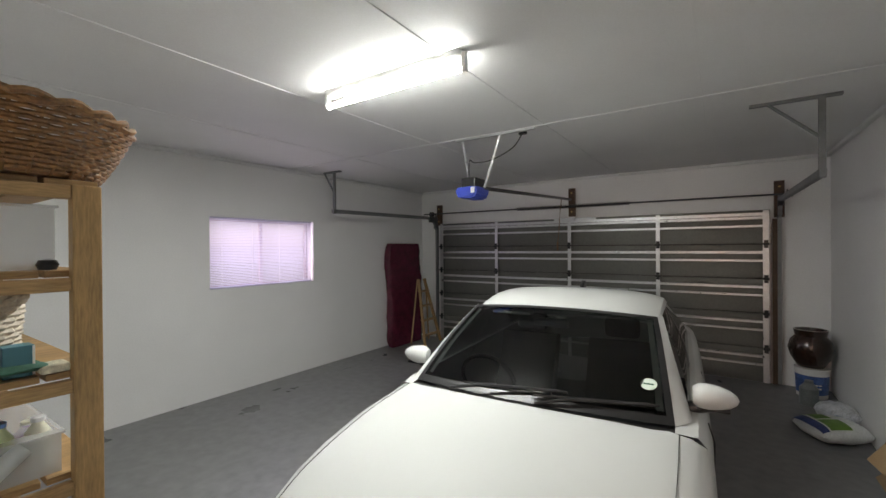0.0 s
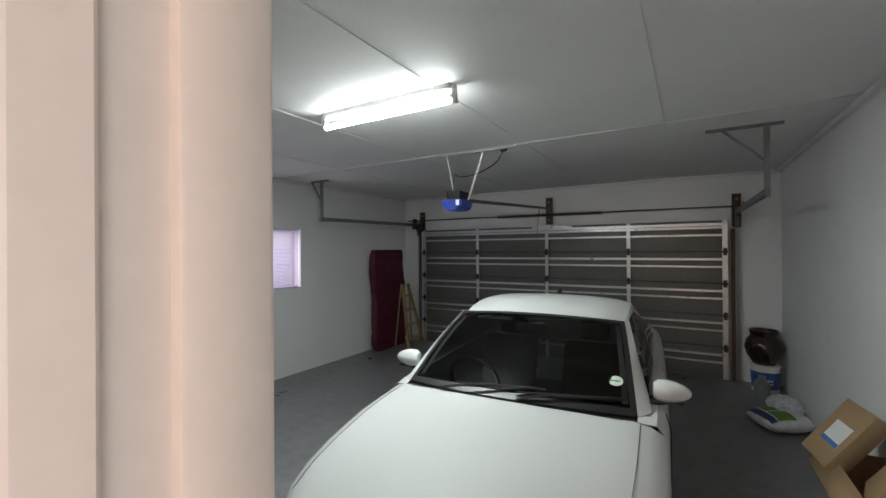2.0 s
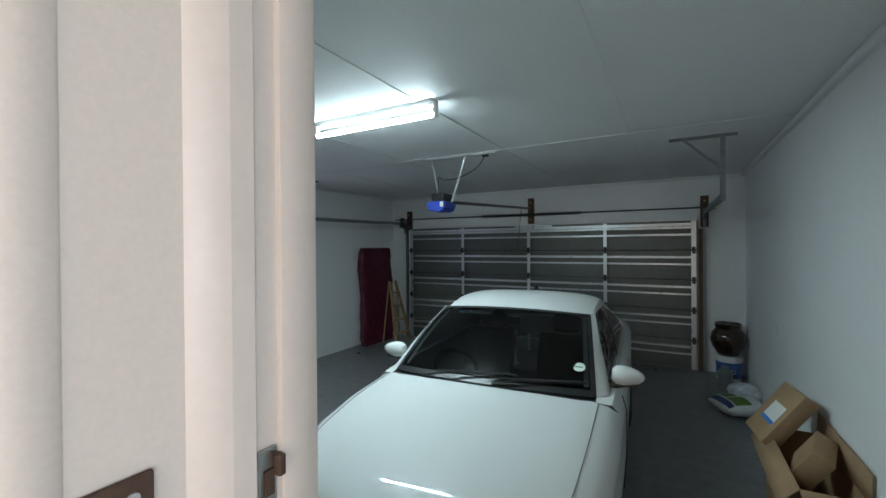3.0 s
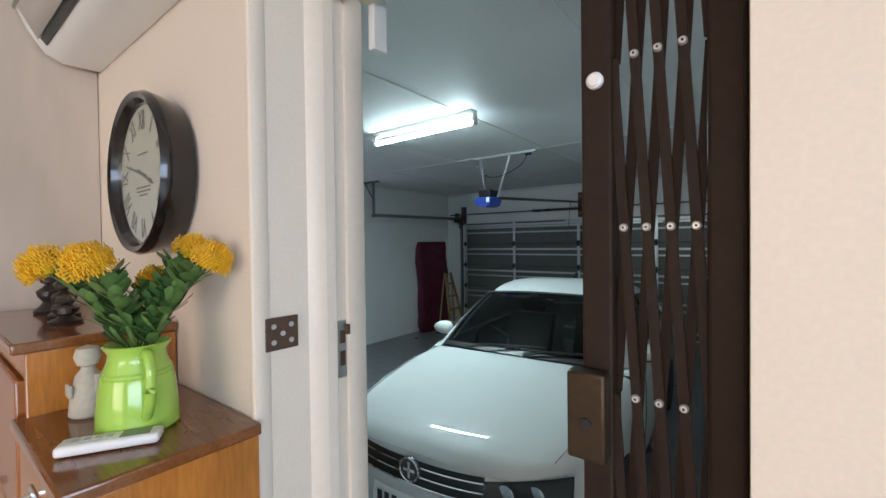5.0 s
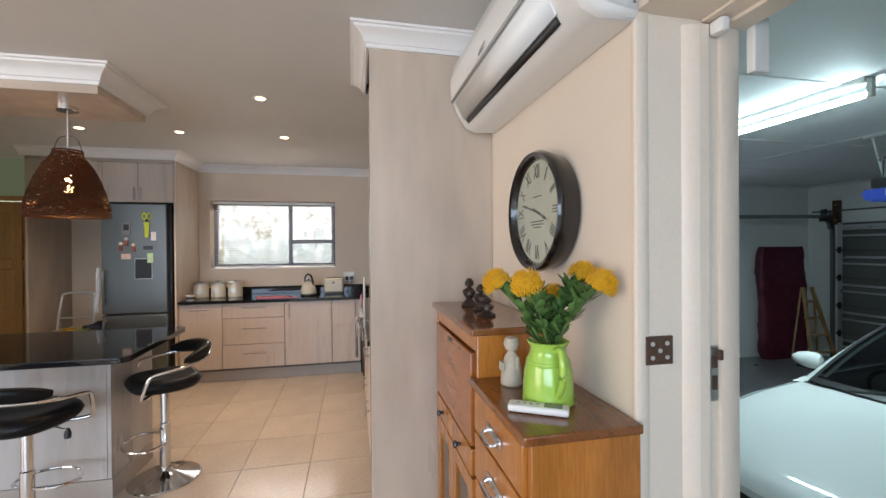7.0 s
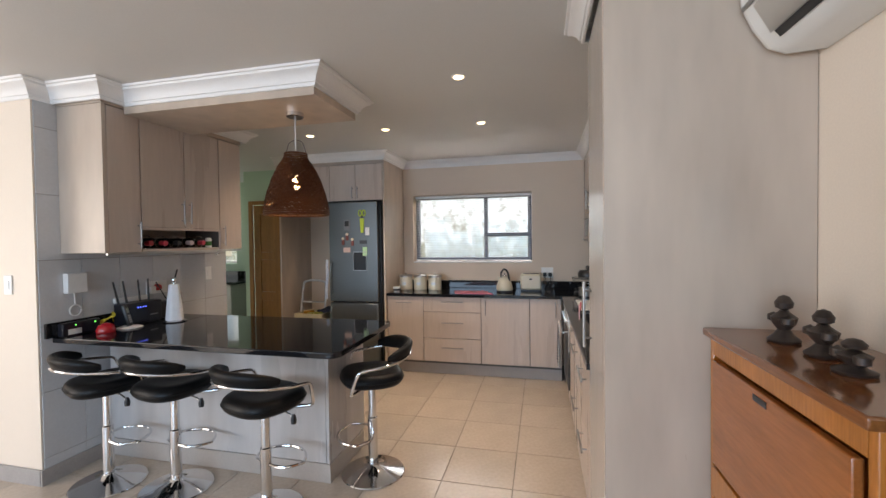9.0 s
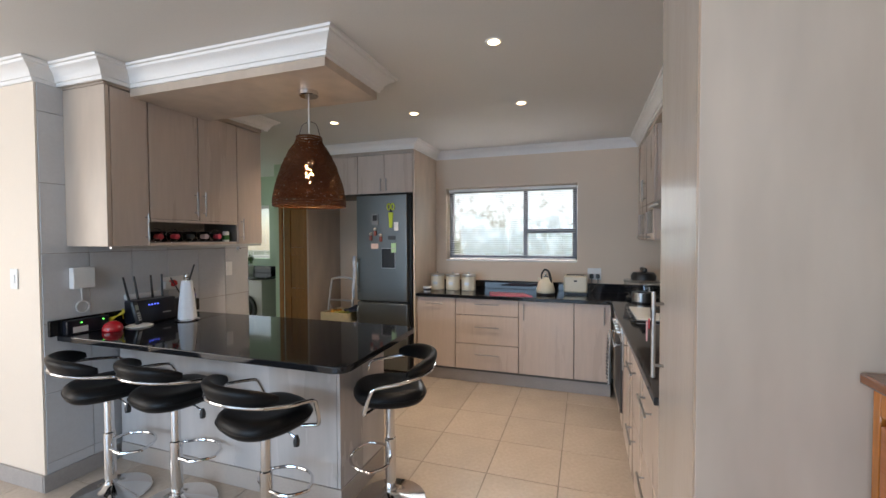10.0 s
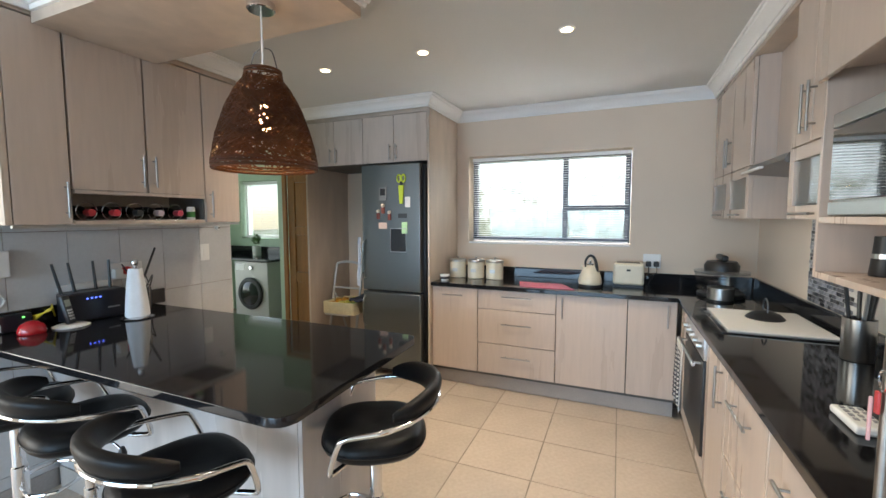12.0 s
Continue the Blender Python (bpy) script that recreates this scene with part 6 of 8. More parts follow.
part("side_panel", box(B(), -4.645, -3.985, -2.81, -2.792, 0.003, 2.40, 0.002), M_lam_panel, fh)
part("side_panel", box(B(), -4.645, -3.985, -4.12, -4.10, 0.003, 2.40, 0.002), M_lam_panel, fh)
part("top_body", box(B(), -4.645, -4.006, -4.098, -2.812, 1.945, 2.355), M_carcass, fh)
part("fascia", box(B(), -4.645, -3.99, -4.098, -2.812, 2.358, 2.47), M_lam_panel, fh)
part("back_panel", box(B(), -4.645, -4.63, -4.098, -2.812, 0.003, 1.943), M_kitchen_wall, fh)
for k, (y0, y1) in enumerate(((-4.098, -3.78), (-3.776, -3.46), (-3.456, -3.14), (-3.136, -2.814))):
    d = leaf("door", fh, -4.004, -3.985, y0, y1, 1.947, 2.353)
    hy = y1 - 0.03 if k % 2 == 0 else y0 + 0.03
    handle(d, (-3.985, hy, 1.965), (-3.985, hy, 2.10), (0.028, 0, 0))
M_fridge = mat("dark_brushed_steel", (0.20, 0.21, 0.205), 0.36, 0.9, spots=0.05, scale=20, stretch=(1, 1, 10))
fr = thing("fridge", "dark steel fridge freezer with magnets on its door", "fridge", (-4.3, -3.15, 0))
part("cabinet_body", box(B(), -4.60, -4.03, -3.46, -2.85, 0.03, 1.925, 0.006), M_black, fr)
ud = part("upper_door", box(B(), -4.028, -3.965, -3.465, -2.87, 0.80, 1.93, 0.012, 3), M_fridge, fr)
ld = part("lower_door", box(B(), -4.028, -3.965, -3.465, -2.87, 0.075, 0.785, 0.012, 3), M_fridge, fr)
part("dispenser", box(B(), -3.967, -3.962, -3.16, -3.01, 1.16, 1.36, 0.002), M_black, ud, "black water dispenser recess")
bm = B()
box(bm, -3.964, -3.958, -3.165, -3.005, 1.36, 1.367)
box(bm, -3.964, -3.958, -3.165, -3.005, 1.153, 1.16)
box(bm, -3.964, -3.958, -3.165, -3.16, 1.16, 1.36)
box(bm, -3.964, -3.958, -3.01, -3.005, 1.16, 1.36)
part("dispenser_frame", bm, M_steel, ud)
sw = smooth_path([(-3.965, -3.43, 0.90), (-3.93, -3.432, 0.93), (-3.925, -3.435, 1.10), (-3.93, -3.432, 1.22), (-3.965, -3.43, 1.25)], 4)
part("handle", sweep(B(), sw, 0.009, 8), M_fridge, ud)
sw = smooth_path([(-3.965, -3.43, 0.74), (-3.93, -3.432, 0.72), (-3.925, -3.435, 0.60), (-3.93, -3.432, 0.50), (-3.965, -3.43, 0.47)], 4)
part("handle", sweep(B(), sw, 0.009, 8), M_fridge, ld)


def magnet(label, y0, y1, z0, z1, c, th=0.006):
    solid("fridge_magnet", box(B(), -3.9645, -3.9645 + th, y0, y1, z0, z1, 0.002), mat("magnet", c, 0.5, spots=0.1, scale=60), label, "magnet", "magnets on the fridge")


magnet("small grey kitchen timer magnet with a dark display", -3.272, -3.198, 1.612, 1.728, (0.22, 0.22, 0.22), 0.012)
solid("timer_display", box(B(), -3.9524, -3.9505, -3.26, -3.21, 1.655, 1.715, 0.0005), M_black, "dark display of the kitchen timer", "display")
magnet("small pale paper note", -3.015, -2.965, 1.55, 1.64, (0.75, 0.72, 0.72))
magnet("black and white lettered magnet", -3.085, -3.0, 1.455, 1.495, (0.05, 0.05, 0.05))
magnet("small green paper note", -3.05, -2.995, 1.32, 1.42, (0.5, 0.72, 0.4))
magnet("orange and white card magnet", -3.285, -3.20, 1.36, 1.415, (0.7, 0.5, 0.42))
for y, z in ((-3.235, 1.50), (-3.285, 1.45), (-3.17, 1.44)):
    t = thing("figure_magnet", "tiny painted figure magnet", "magnet", (-3.96, y, z), "magnets on the fridge")
    part("body", box(B(), -3.9645, -3.948, y - 0.016, y + 0.016, z - 0.005, z + 0.05, 0.006), mat("red_brown_resin", (0.25, 0.07, 0.05), 0.5, spots=0.3, scale=60), t)
    part("head", lathe(B(), [(0.0, -0.018), (0.013, -0.012), (0.018, 0.0), (0.013, 0.012), (0.0, 0.018)], (-3.952, y, z + 0.066), 12), mat("pale_resin", (0.7, 0.6, 0.5), 0.5), t)
sc = thing("scissors", "yellow-green kitchen scissors in a magnetic holder", "scissors", (-3.96, -3.06, 1.7))
M_lime = mat("lime_plastic", (0.52, 0.62, 0.04), 0.35)
part("holder", prism(B(), [(-3.075, 1.74), (-3.025, 1.74), (-3.035, 1.58), (-3.065, 1.58)], "x", -3.9645, -3.95), M_lime, sc)
for dy in (-0.022, 0.022):
    loop = [(-3.957, -3.05 + dy + 0.018 * math.cos(a), 1.80 + 0.032 * math.sin(a)) for a in np.linspace(0, 2 * math.pi, 18)[:-1]]
    part("finger_loop", sweep(B(), loop, 0.007, 8, True), M_lime, sc)
part("pivot", box(B(), -3.962, -3.952, -3.062, -3.038, 1.735, 1.775, 0.003), M_black, sc)

# folding step ladder with a bread crate beside the fridge
st = thing("step_ladder", "grey folding step ladder leaning in the gap beside the fridge", "ladder", (-4.1, -3.75, 0))
M_lad = mat("grey_enamel_tube", (0.55, 0.54, 0.53), 0.35, 0.3)
lp = smooth_path([(-4.05, -3.98, 0.005), (-4.16, -3.98, 0.5), (-4.24, -3.975, 0.92), (-4.25, -3.93, 1.0), (-4.25, -3.72, 1.0), (-4.24, -3.67, 0.92), (-4.16, -3.665, 0.5), (-4.05, -3.66, 0.005)], 5)
part("frame", sweep(B(), lp, 0.013, 10), M_lad, st)
for x, z in ((-4.20, 0.75), (-4.09, 0.25)):
    part("rung", cyl(B(), (x, -3.97, z), (x, -3.67, z), 0.01, n=10), M_lad, st)
lp = smooth_path([(-4.5, -3.97, 0.005), (-4.25, -3.975, 0.62), (-4.20, -3.97, 0.68)], 4)
part("rear_leg", sweep(B(), lp, 0.011, 8), M_lad, st)
part("rear_leg", sweep(B(), [p + Vector((0, 0.30, 0)) for p in lp], 0.011, 8), M_lad, st)
part("step", box(B(), -4.30, -4.02, -3.96, -3.68, 0.50, 0.525, 0.006), M_lad, st)
cr = thing("food_crate", "shallow pale crate of fruit on the step ladder", "crate", (-4.15, -3.8, 0.53))
bm = B()
for y in (-3.95, -3.60):
    box(bm, -4.32, -4.0, y - 0.008, y + 0.008, 0.527, 0.64, 0.003)
for x in (-4.32, -4.0):
    box(bm, x - 0.008, x + 0.008, -3.95, -3.60, 0.527, 0.64, 0.003)
box(bm, -4.32, -4.0, -3.95, -3.60, 0.527, 0.535)
part("tray", bm, mat("pale_crate_wood", (0.62, 0.55, 0.36), 0.6, spots=0.15, scale=15), cr)
for i in range(9):
    x, y = -4.27 + 0.11 * (i // 3), -3.89 + 0.115 * (i % 3)
    part("fruit", lathe(B(), [(0.0, -0.042), (0.03, -0.032), (0.045, 0.0), (0.03, 0.032), (0.0, 0.036)], (x, y, 0.60 + 0.012 * (i % 2)), 14), mat("fruit_skin", [(0.6, 0.3, 0.03), (0.55, 0.5, 0.08), (0.3, 0.4, 0.06)][i % 3], 0.4, spots=0.2, scale=30), cr)
bm = B()
rows = [[(-4.30 + 0.02 * math.sin(i), -3.62 + 0.022 * i, 0.745 - 0.012 * abs(i - 3) + 0.004 * (k % 2)) if k < 0 else (-4.32 + 0.05 * k, -3.66 + 0.022 * i, 0.66 + 0.010 * math.sin(i * 1.3 + k)) for i in range(8)] for k in range(7)]
grid(bm, rows)
thicken(bm, 0.025)
solid("folded_cloth", bm, mat("dark_blue_cloth", (0.03, 0.035, 0.06), 0.9, spots=0.2, scale=30), "dark blue cloth folded over the ladder top", "cloth")
bm = B()
rows = [[(-3.955 + 0.008 * math.sin(i * 1.4 + k), -3.50 + 0.006 * i - 0.002 * k, 1.28 - 0.05 * k) for i in range(6)] for k in range(10)]
grid(bm, rows)
thicken(bm, 0.006)
solid("dish_cloth", bm, mat("pale_blue_cloth", (0.55, 0.58, 0.65), 0.9, spots=0.15, scale=40), "pale cloth hanging beside the fridge", "cloth")

# wall units and hood above the hob
YW = -0.62
def wall_unit(label, x0, x1, z0, z1):
    t = thing("wall_cabinet", label, "cabinet", ((x0 + x1) / 2, -0.45, z0), "wall cabinets beside the hob")
    part("body", box(B(), x0, x1, YW + 0.021, -0.303, 1.77, z1), M_lam, t)
    bm = B()
    box(bm, x0, x0 + 0.018, YW + 0.021, -0.303, z0, 1.768)
    box(bm, x1 - 0.018, x1, YW + 0.021, -0.303, z0, 1.768)
    box(bm, x0 + 0.018, x1 - 0.018, YW + 0.021, -0.303, z0, z0 + 0.018)
    box(bm, x0 + 0.018, x1 - 0.018, -0.32, -0.303, z0 + 0.018, 1.768)
    part("glass_niche", bm, M_lam, t)
    return t


def glass_flap(t, x0, x1, z0, z1):
    bm = B()
    w = 0.055
    box(bm, x0, x1, YW, YW + 0.02, z0, z0 + w, 0.002)
    box(bm, x0, x1, YW, YW + 0.02, z1 - w, z1, 0.002)
    box(bm, x0, x0 + w, YW, YW + 0.02, z0 + w, z1 - w)
    box(bm, x1 - w, x1, YW, YW + 0.02, z0 + w, z1 - w)
    f = part("glass_door", bm, M_lam, t, "framed glass flap door")
    pane = part("pane", box(B(), x0 + w, x1 - w, YW + 0.008, YW + 0.012, z0 + w, z1 - w), M_pane, f)
    handle(f, ((x0 + x1) / 2 - 0.10, YW, z0 + 0.022), ((x0 + x1) / 2 + 0.10, YW, z0 + 0.022), (0, -0.026, 0))


u = wall_unit("pale woodgrain corner wall cabinets with glass flaps", -4.645, -3.64, 1.45, 2.36)
for k, (x0, x1) in enumerate(((-4.62, -4.13), (-4.126, -3.642))):
    d = leaf("door", u, x0, x1, YW, YW + 0.019, 1.755, 2.355)
    hx = x1 - 0.03 if k == 0 else x0 + 0.03
    handle(d, (hx, YW, 1.79), (hx, YW, 1.98), (0, -0.028, 0))
    glass_flap(u, x0, x1, 1.452, 1.75)
u = wall_unit("pale woodgrain wall cabinet with a glass flap", -3.03, -2.62, 1.45, 2.36)
for k, (x0, x1) in enumerate(((-3.03, -2.827), (-2.823, -2.62))):
    d = leaf("door", u, x0, x1, YW, YW + 0.019, 1.755, 2.355)
    hx = x1 - 0.03 if k == 0 else x0 + 0.03
    handle(d, (hx, YW, 1.79), (hx, YW, 1.98), (0, -0.028, 0))
glass_flap(u, -3.03, -2.62, 1.452, 1.75)
# fascia over the units up to the cornice
solid("cabinet_fascia", box(B(), -4.645, -1.664, YW, -0.303, 2.362, 2.47), M_lam_panel, "woodgrain fascia strip above the wall cabinets", "fascia")

hood = thing("cooker_hood", "steel cooker hood below a boxed woodgrain flue", "cooker hood", (-3.33, -0.5, 1.7))
part("flue_panel", box(B(), -3.636, -3.034, -0.50, -0.303, 1.78, 2.36), M_lam, hood, "recessed woodgrain flue panel")
bm = B()
prism(bm, [(-0.303, 1.662), (-0.625, 1.70), (-0.64, 1.712), (-0.62, 1.745), (-0.50, 1.778), (-0.303, 1.778)], "x", -3.633, -3.037)
part("canopy", bm, mat("dark_hood_steel", (0.20, 0.195, 0.19), 0.3, 0.9, spots=0.1, scale=20), hood, "dark steel canopy")
part("glass_visor", box(B(), -3.633, -3.30, -0.662, -0.642, 1.702, 1.714, 0.003), M_white_pl, hood, "pale front visor edge")

# microwave tower between the hob wall and the tall cupboard
tw2 = thing("microwave_tower", "pale woodgrain open tower for the microwave", "cabinet", (-2.14, -0.45, 1.25))
YM = -0.66
bm = B()
box(bm, -2.615, -2.595, YM, -0.303, 1.25, 2.36, 0.002)
box(bm, -1.685, -1.665, YM, -0.303, 1.25, 2.36, 0.002)
for z in (1.25, 1.44, 1.955):
    box(bm, -2.594, -1.686, YM, -0.303, z, z + 0.022, 0.002)
part("frame", bm, M_lam, tw2)
part("back", box(B(), -2.594, -1.686, -0.315, -0.304, 1.273, 1.954), M_lam_edge, tw2)
for x0, x1 in ((-2.592, -2.142), (-2.138, -1.688)):
    leaf("door", tw2, x0, x1, YM - 0.03, YM - 0.011, 1.915, 2.355)
mw = thing("microwave", "silver microwave oven with a dark glass door", "microwave", (-2.2, -0.5, 1.463))
part("case", box(B(), -2.56, -1.95, -0.64, -0.33, 1.463, 1.80, 0.006), M_steel, mw)
M_mirror_glass = mat("dark_reflective_glass", (0.02, 0.02, 0.022), 0.03, spec=1.0, coat=1.0)
part("door_glass", box(B(), -2.55, -2.10, -0.652, -0.641, 1.515, 1.745, 0.003), M_mirror_glass, mw, "dark reflective glass door")
part("band", box(B(), -2.55, -1.955, -0.654, -0.641, 1.75, 1.796, 0.003), M_steel, mw)
part("band", box(B(), -2.55, -1.955, -0.654, -0.641, 1.467, 1.51, 0.003), M_steel, mw)
part("control_panel", box(B(), -2.095, -1.955, -0.652, -0.641, 1.515, 1.745, 0.003), M_black, mw)

# mosaic splashback
ms = thing("mosaic_splashback", "grey and silver glass mosaic strip behind the worktop", "mosaic", (-3.1, -0.302, 0.99))
part("grout_bed", box(B(), -3.70, -2.3, -0.3035, -0.301, 0.992, 1.449), mat("pale_grout", (0.55, 0.54, 0.52), 0.8), ms)
M_mos = mat("mosaic_glass", (0.19, 0.19, 0.21), 0.15, spots=0.3, scale=40, rand=0.9)
m1 = mesh_of("mosaic_tile", box(B(), -0.022, 0.022, -0.0035, 0.0, -0.009, 0.009), M_mos)
m2 = mesh_of("mosaic_tile", box(B(), -0.0095, 0.0095, -0.0035, 0.0, -0.009, 0.009), M_mos)
rnd = random.Random(5)
for r in range(22):
    x = -3.695 + rnd.uniform(0, 0.02)
    for k in range(13):
        me, w = (m1, 0.047) if rnd.random() < 0.6 else (m2, 0.022)
        ob = share("mosaic_tile", me, Matrix.Translation((x + w / 2 - ms.location.x, -0.0016, 1.003 + r * 0.0207 - ms.location.z)), ms)
        x += w
        if x > -3.15:
            break

# hob with a white board and a black wok lid
hb = thing("hob", "black glass hob set into the granite worktop", "hob", (-3.4, -0.58, 0.9))
part("glass", box(B(), -3.70, -3.10, -0.82, -0.36, 0.9005, 0.907, 0.002), M_mirror_glass, hb)
for x, y, r in ((-3.55, -0.70, 0.08), (-3.25, -0.70, 0.1), (-3.55, -0.47, 0.1), (-3.25, -0.47, 0.08)):
    ring = [(x + r * math.cos(a), y + r * math.sin(a), 0.9072) for a in np.linspace(0, 2 * math.pi, 30)[:-1]]
    part("ring", sweep(B(), ring, 0.0012, 4, True), M_darkmetal, hb)
solid("hob_cover", box(B(), -3.66, -3.12, -0.79, -0.36, 0.9085, 0.916, 0.002), M_white_pl, "white cover board lying on the hob", "board")
lid = thing("wok_lid", "black domed pan lid with a wire handle on the board", "lid", (-3.45, -0.56, 0.917))
part("dome", lathe(B(), [(0.086, 0.917), (0.089, 0.921), (0.066, 0.944), (0.03, 0.957), (0.0, 0.96)], (-3.45, -0.56, 0), 32), M_black, lid)
hp = smooth_path([(-3.49, -0.56, 0.955), (-3.485, -0.56, 1.0), (-3.45, -0.56, 1.025), (-3.415, -0.56, 1.0), (-3.41, -0.56, 0.955)], 5)
part("wire_handle", sweep(B(), hp, 0.004, 8), M_darkmetal, lid)

# things on the worktop below the window
M_canister = mat("cream_enamel", (0.66, 0.60, 0.47), 0.3, spots=0.04, scale=20)
for y in (-2.69, -2.51, -2.33):
    t = thing("canister", "cream enamel canister with a steel lid", "canister", (-4.40, y, 0.9), "kitchen canisters")
    part("body", lathe(B(), [(0.074, 0.901), (0.078, 0.905), (0.078, 1.045), (0.074, 1.05)], (-4.40, y, 0), 28), M_canister, t)
    lid2 = part("lid", lathe(B(), [(0.080, 1.05), (0.081, 1.068), (0.07, 1.074), (0.012, 1.078)], (-4.40, y, 0), 28), M_steel, t, "steel lid")
    part("knob", lathe(B(), [(0.006, 1.077), (0.014, 1.09), (0.0, 1.098)], (-4.40, y, 0), 12), M_chrome, lid2)
    part("label", box(B(), -4.3225, -4.3205, y - 0.025, y + 0.025, 0.96, 0.99), M_steel, t)
t = thing("tub", "small white plastic tub with a dark label", "tub", (-4.15, -2.72, 0.9))
part("body", lathe(B(), [(0.036, 0.901), (0.045, 0.95), (0.046, 0.955), (0.0, 0.957)], (-4.15, -2.72, 0), 20), M_white_pl, t)
part("label", lathe(B(), [(0.0395, 0.912), (0.0435, 0.937)], (-4.15, -2.72, 0), 20), M_darkmetal, t)
solid("chopping_mat", prism(B(), [(-4.30, -2.08), (-4.30, -1.72), (-4.06, -1.60), (-4.06, -2.02)], "z", 0.9008, 0.905), mat("red_mat", (0.55, 0.10, 0.16), 0.4, spots=0.35, scale=9), "red and pale glass chopping mat on the worktop", "mat")
kt = thing("kettle", "cream kettle with a black handle and steel base", "kettle", (-4.30, -1.50, 0.9))
part("body", lathe(B(), [(0.088, 0.92), (0.093, 0.93), (0.088, 0.965), (0.070, 1.02), (0.045, 1.062), (0.030, 1.075)], (-4.30, -1.50, 0), 28), M_canister, kt)
part("base", lathe(B(), [(0.09, 0.901), (0.092, 0.905), (0.09, 0.919)], (-4.30, -1.50, 0), 28), M_black, kt, "black power base")
part("lid", lathe(B(), [(0.031, 1.074), (0.026, 1.086), (0.010, 1.092), (0.010, 1.108), (0.0, 1.112)], (-4.30, -1.50, 0), 20), M_chrome, kt, "chrome lid knob")
part("spout", cyl(B(), (-4.29, -1.545, 1.035), (-4.285, -1.572, 1.065), 0.017, 0.010, 12), M_canister, kt)
hp = smooth_path([(-4.27, -1.535, 1.06), (-4.268, -1.535, 1.11), (-4.27, -1.505, 1.152), (-4.272, -1.468, 1.13), (-4.275, -1.450, 1.06), (-4.275, -1.447, 1.0)], 6)
part("handle", sweep(B(), hp, [0.008 + 0.006 * i / (len(hp) - 1) for i in range(len(hp))], 10), M_black, kt, "black arched handle")
to = thing("toaster", "cream two-slice toaster with a steel end", "toaster", (-4.45, -1.2, 0.9))
part("body", box(B(), -4.53, -4.36, -1.33, -1.10, 0.915, 1.09, 0.022, 3), M_canister, to)
part("base", box(B(), -4.525, -4.365, -1.325, -1.105, 0.901, 0.914), M_black, to)
for x in (-4.475, -4.415):
    part("slot", box(B(), x - 0.013, x + 0.013, -1.30, -1.13, 1.088, 1.0925), M_black, to)
part("lever", box(B(), -4.357, -4.34, -1.23, -1.20, 1.03, 1.045, 0.003), M_black, to)
so = thing("wall_socket", "white double wall socket with two black plugs", "socket", (-4.64, -1.03, 1.05))
part("plate", box(B(), -4.648, -4.64, -1.10, -0.965, 1.03, 1.15, 0.003), M_white_pl, so)
for y in (-1.06, -1.0):
    part("plug", box(B(), -4.64, -4.595, y - 0.02, y + 0.02, 1.045, 1.09, 0.008), M_black, so)
    part("cord", sweep(B(), smooth_path([(-4.60, y, 1.06), (-4.58, y, 1.0), (-4.60, y - 0.04, 0.94), (-4.55, y - 0.06, 0.905)], 5), 0.004, 6), M_black, so)
# glass halogen oven in the corner
ho = thing("halogen_oven", "glass bowl halogen oven with a black lid", "halogen oven", (-4.2, -0.62, 0.9))
part("base", lathe(B(), [(0.14, 0.901), (0.145, 0.906), (0.145, 0.925), (0.13, 0.93)], (-4.2, -0.62, 0), 32), M_black, ho)
part("bowl", lathe(B(), [(0.11, 0.932), (0.15, 0.96), (0.162, 1.06), (0.166, 1.062), (0.166, 1.068)], (-4.2, -0.62, 0), 36), M_clearpl, ho, "clear glass bowl")
part("rim", lathe(B(), [(0.166, 1.066), (0.17, 1.074), (0.166, 1.082), (0.10, 1.088)], (-4.2, -0.62, 0), 36), M_clearpl, ho)
part("lid", lathe(B(), [(0.105, 1.086), (0.108, 1.12), (0.09, 1.15), (0.0, 1.155)], (-4.2, -0.62, 0), 32), M_black, ho, "black heater lid")
part("grip", box(B(), -4.30, -4.10, -0.64, -0.60, 1.155, 1.195, 0.012, 3), M_black, ho)
pot = thing("saucepan", "small steel pot in front of the halogen oven", "pot", (-4.0, -0.66, 0.9))
part("body", lathe(B(), [(0.07, 0.912), (0.075, 0.916), (0.076, 0.99), (0.079, 0.992), (0.076, 0.994), (0.0, 0.975)], (-4.0, -0.66, 0), 28), M_steel, pot)
part("rest", lathe(B(), [(0.08, 0.901), (0.08, 0.911)], (-4.0, -0.66, 0), 24), M_black, pot)
for s in (-1, 1):
    hp = smooth_path([(-3.98, -0.66 + s * 0.076, 0.975), (-3.985, -0.66 + s * 0.10, 0.98), (-4.015, -0.66 + s * 0.10, 0.98), (-4.02, -0.66 + s * 0.076, 0.975)], 4)
    part("ear_handle", sweep(B(), hp, 0.004, 8), M_black, pot)
uh = thing("utensil_holder", "steel utensil holder full of dark kitchen tools", "utensil holder", (-2.86, -0.42, 0.9))
part("cup", lathe(B(), [(0.049, 0.901), (0.051, 0.905), (0.051, 1.065), (0.048, 1.067), (0.043, 1.0), (0.0, 0.99)], (-2.86, -0.42, 0), 28), M_steel, uh)
rnd = random.Random(8)
for i in range(9):
    a, l = rnd.uniform(0, 6.3), rnd.uniform(0.22, 0.30)
    tip = Vector((-2.86 + 0.05 * math.cos(a), -0.42 + 0.05 * math.sin(a), 0.95 + l))
    bm = B()
    cyl(bm, (-2.86 + 0.02 * math.cos(a), -0.42 + 0.02 * math.sin(a), 0.96), tip, 0.006, 0.008, 8)
    lathe(bm, [(0.0, -0.01), (0.022, 0.01), (0.026, 0.03), (0.018, 0.055), (0.0, 0.065)], tip, 10)
    part("utensil", bm, M_black if i % 3 else M_steel, uh)
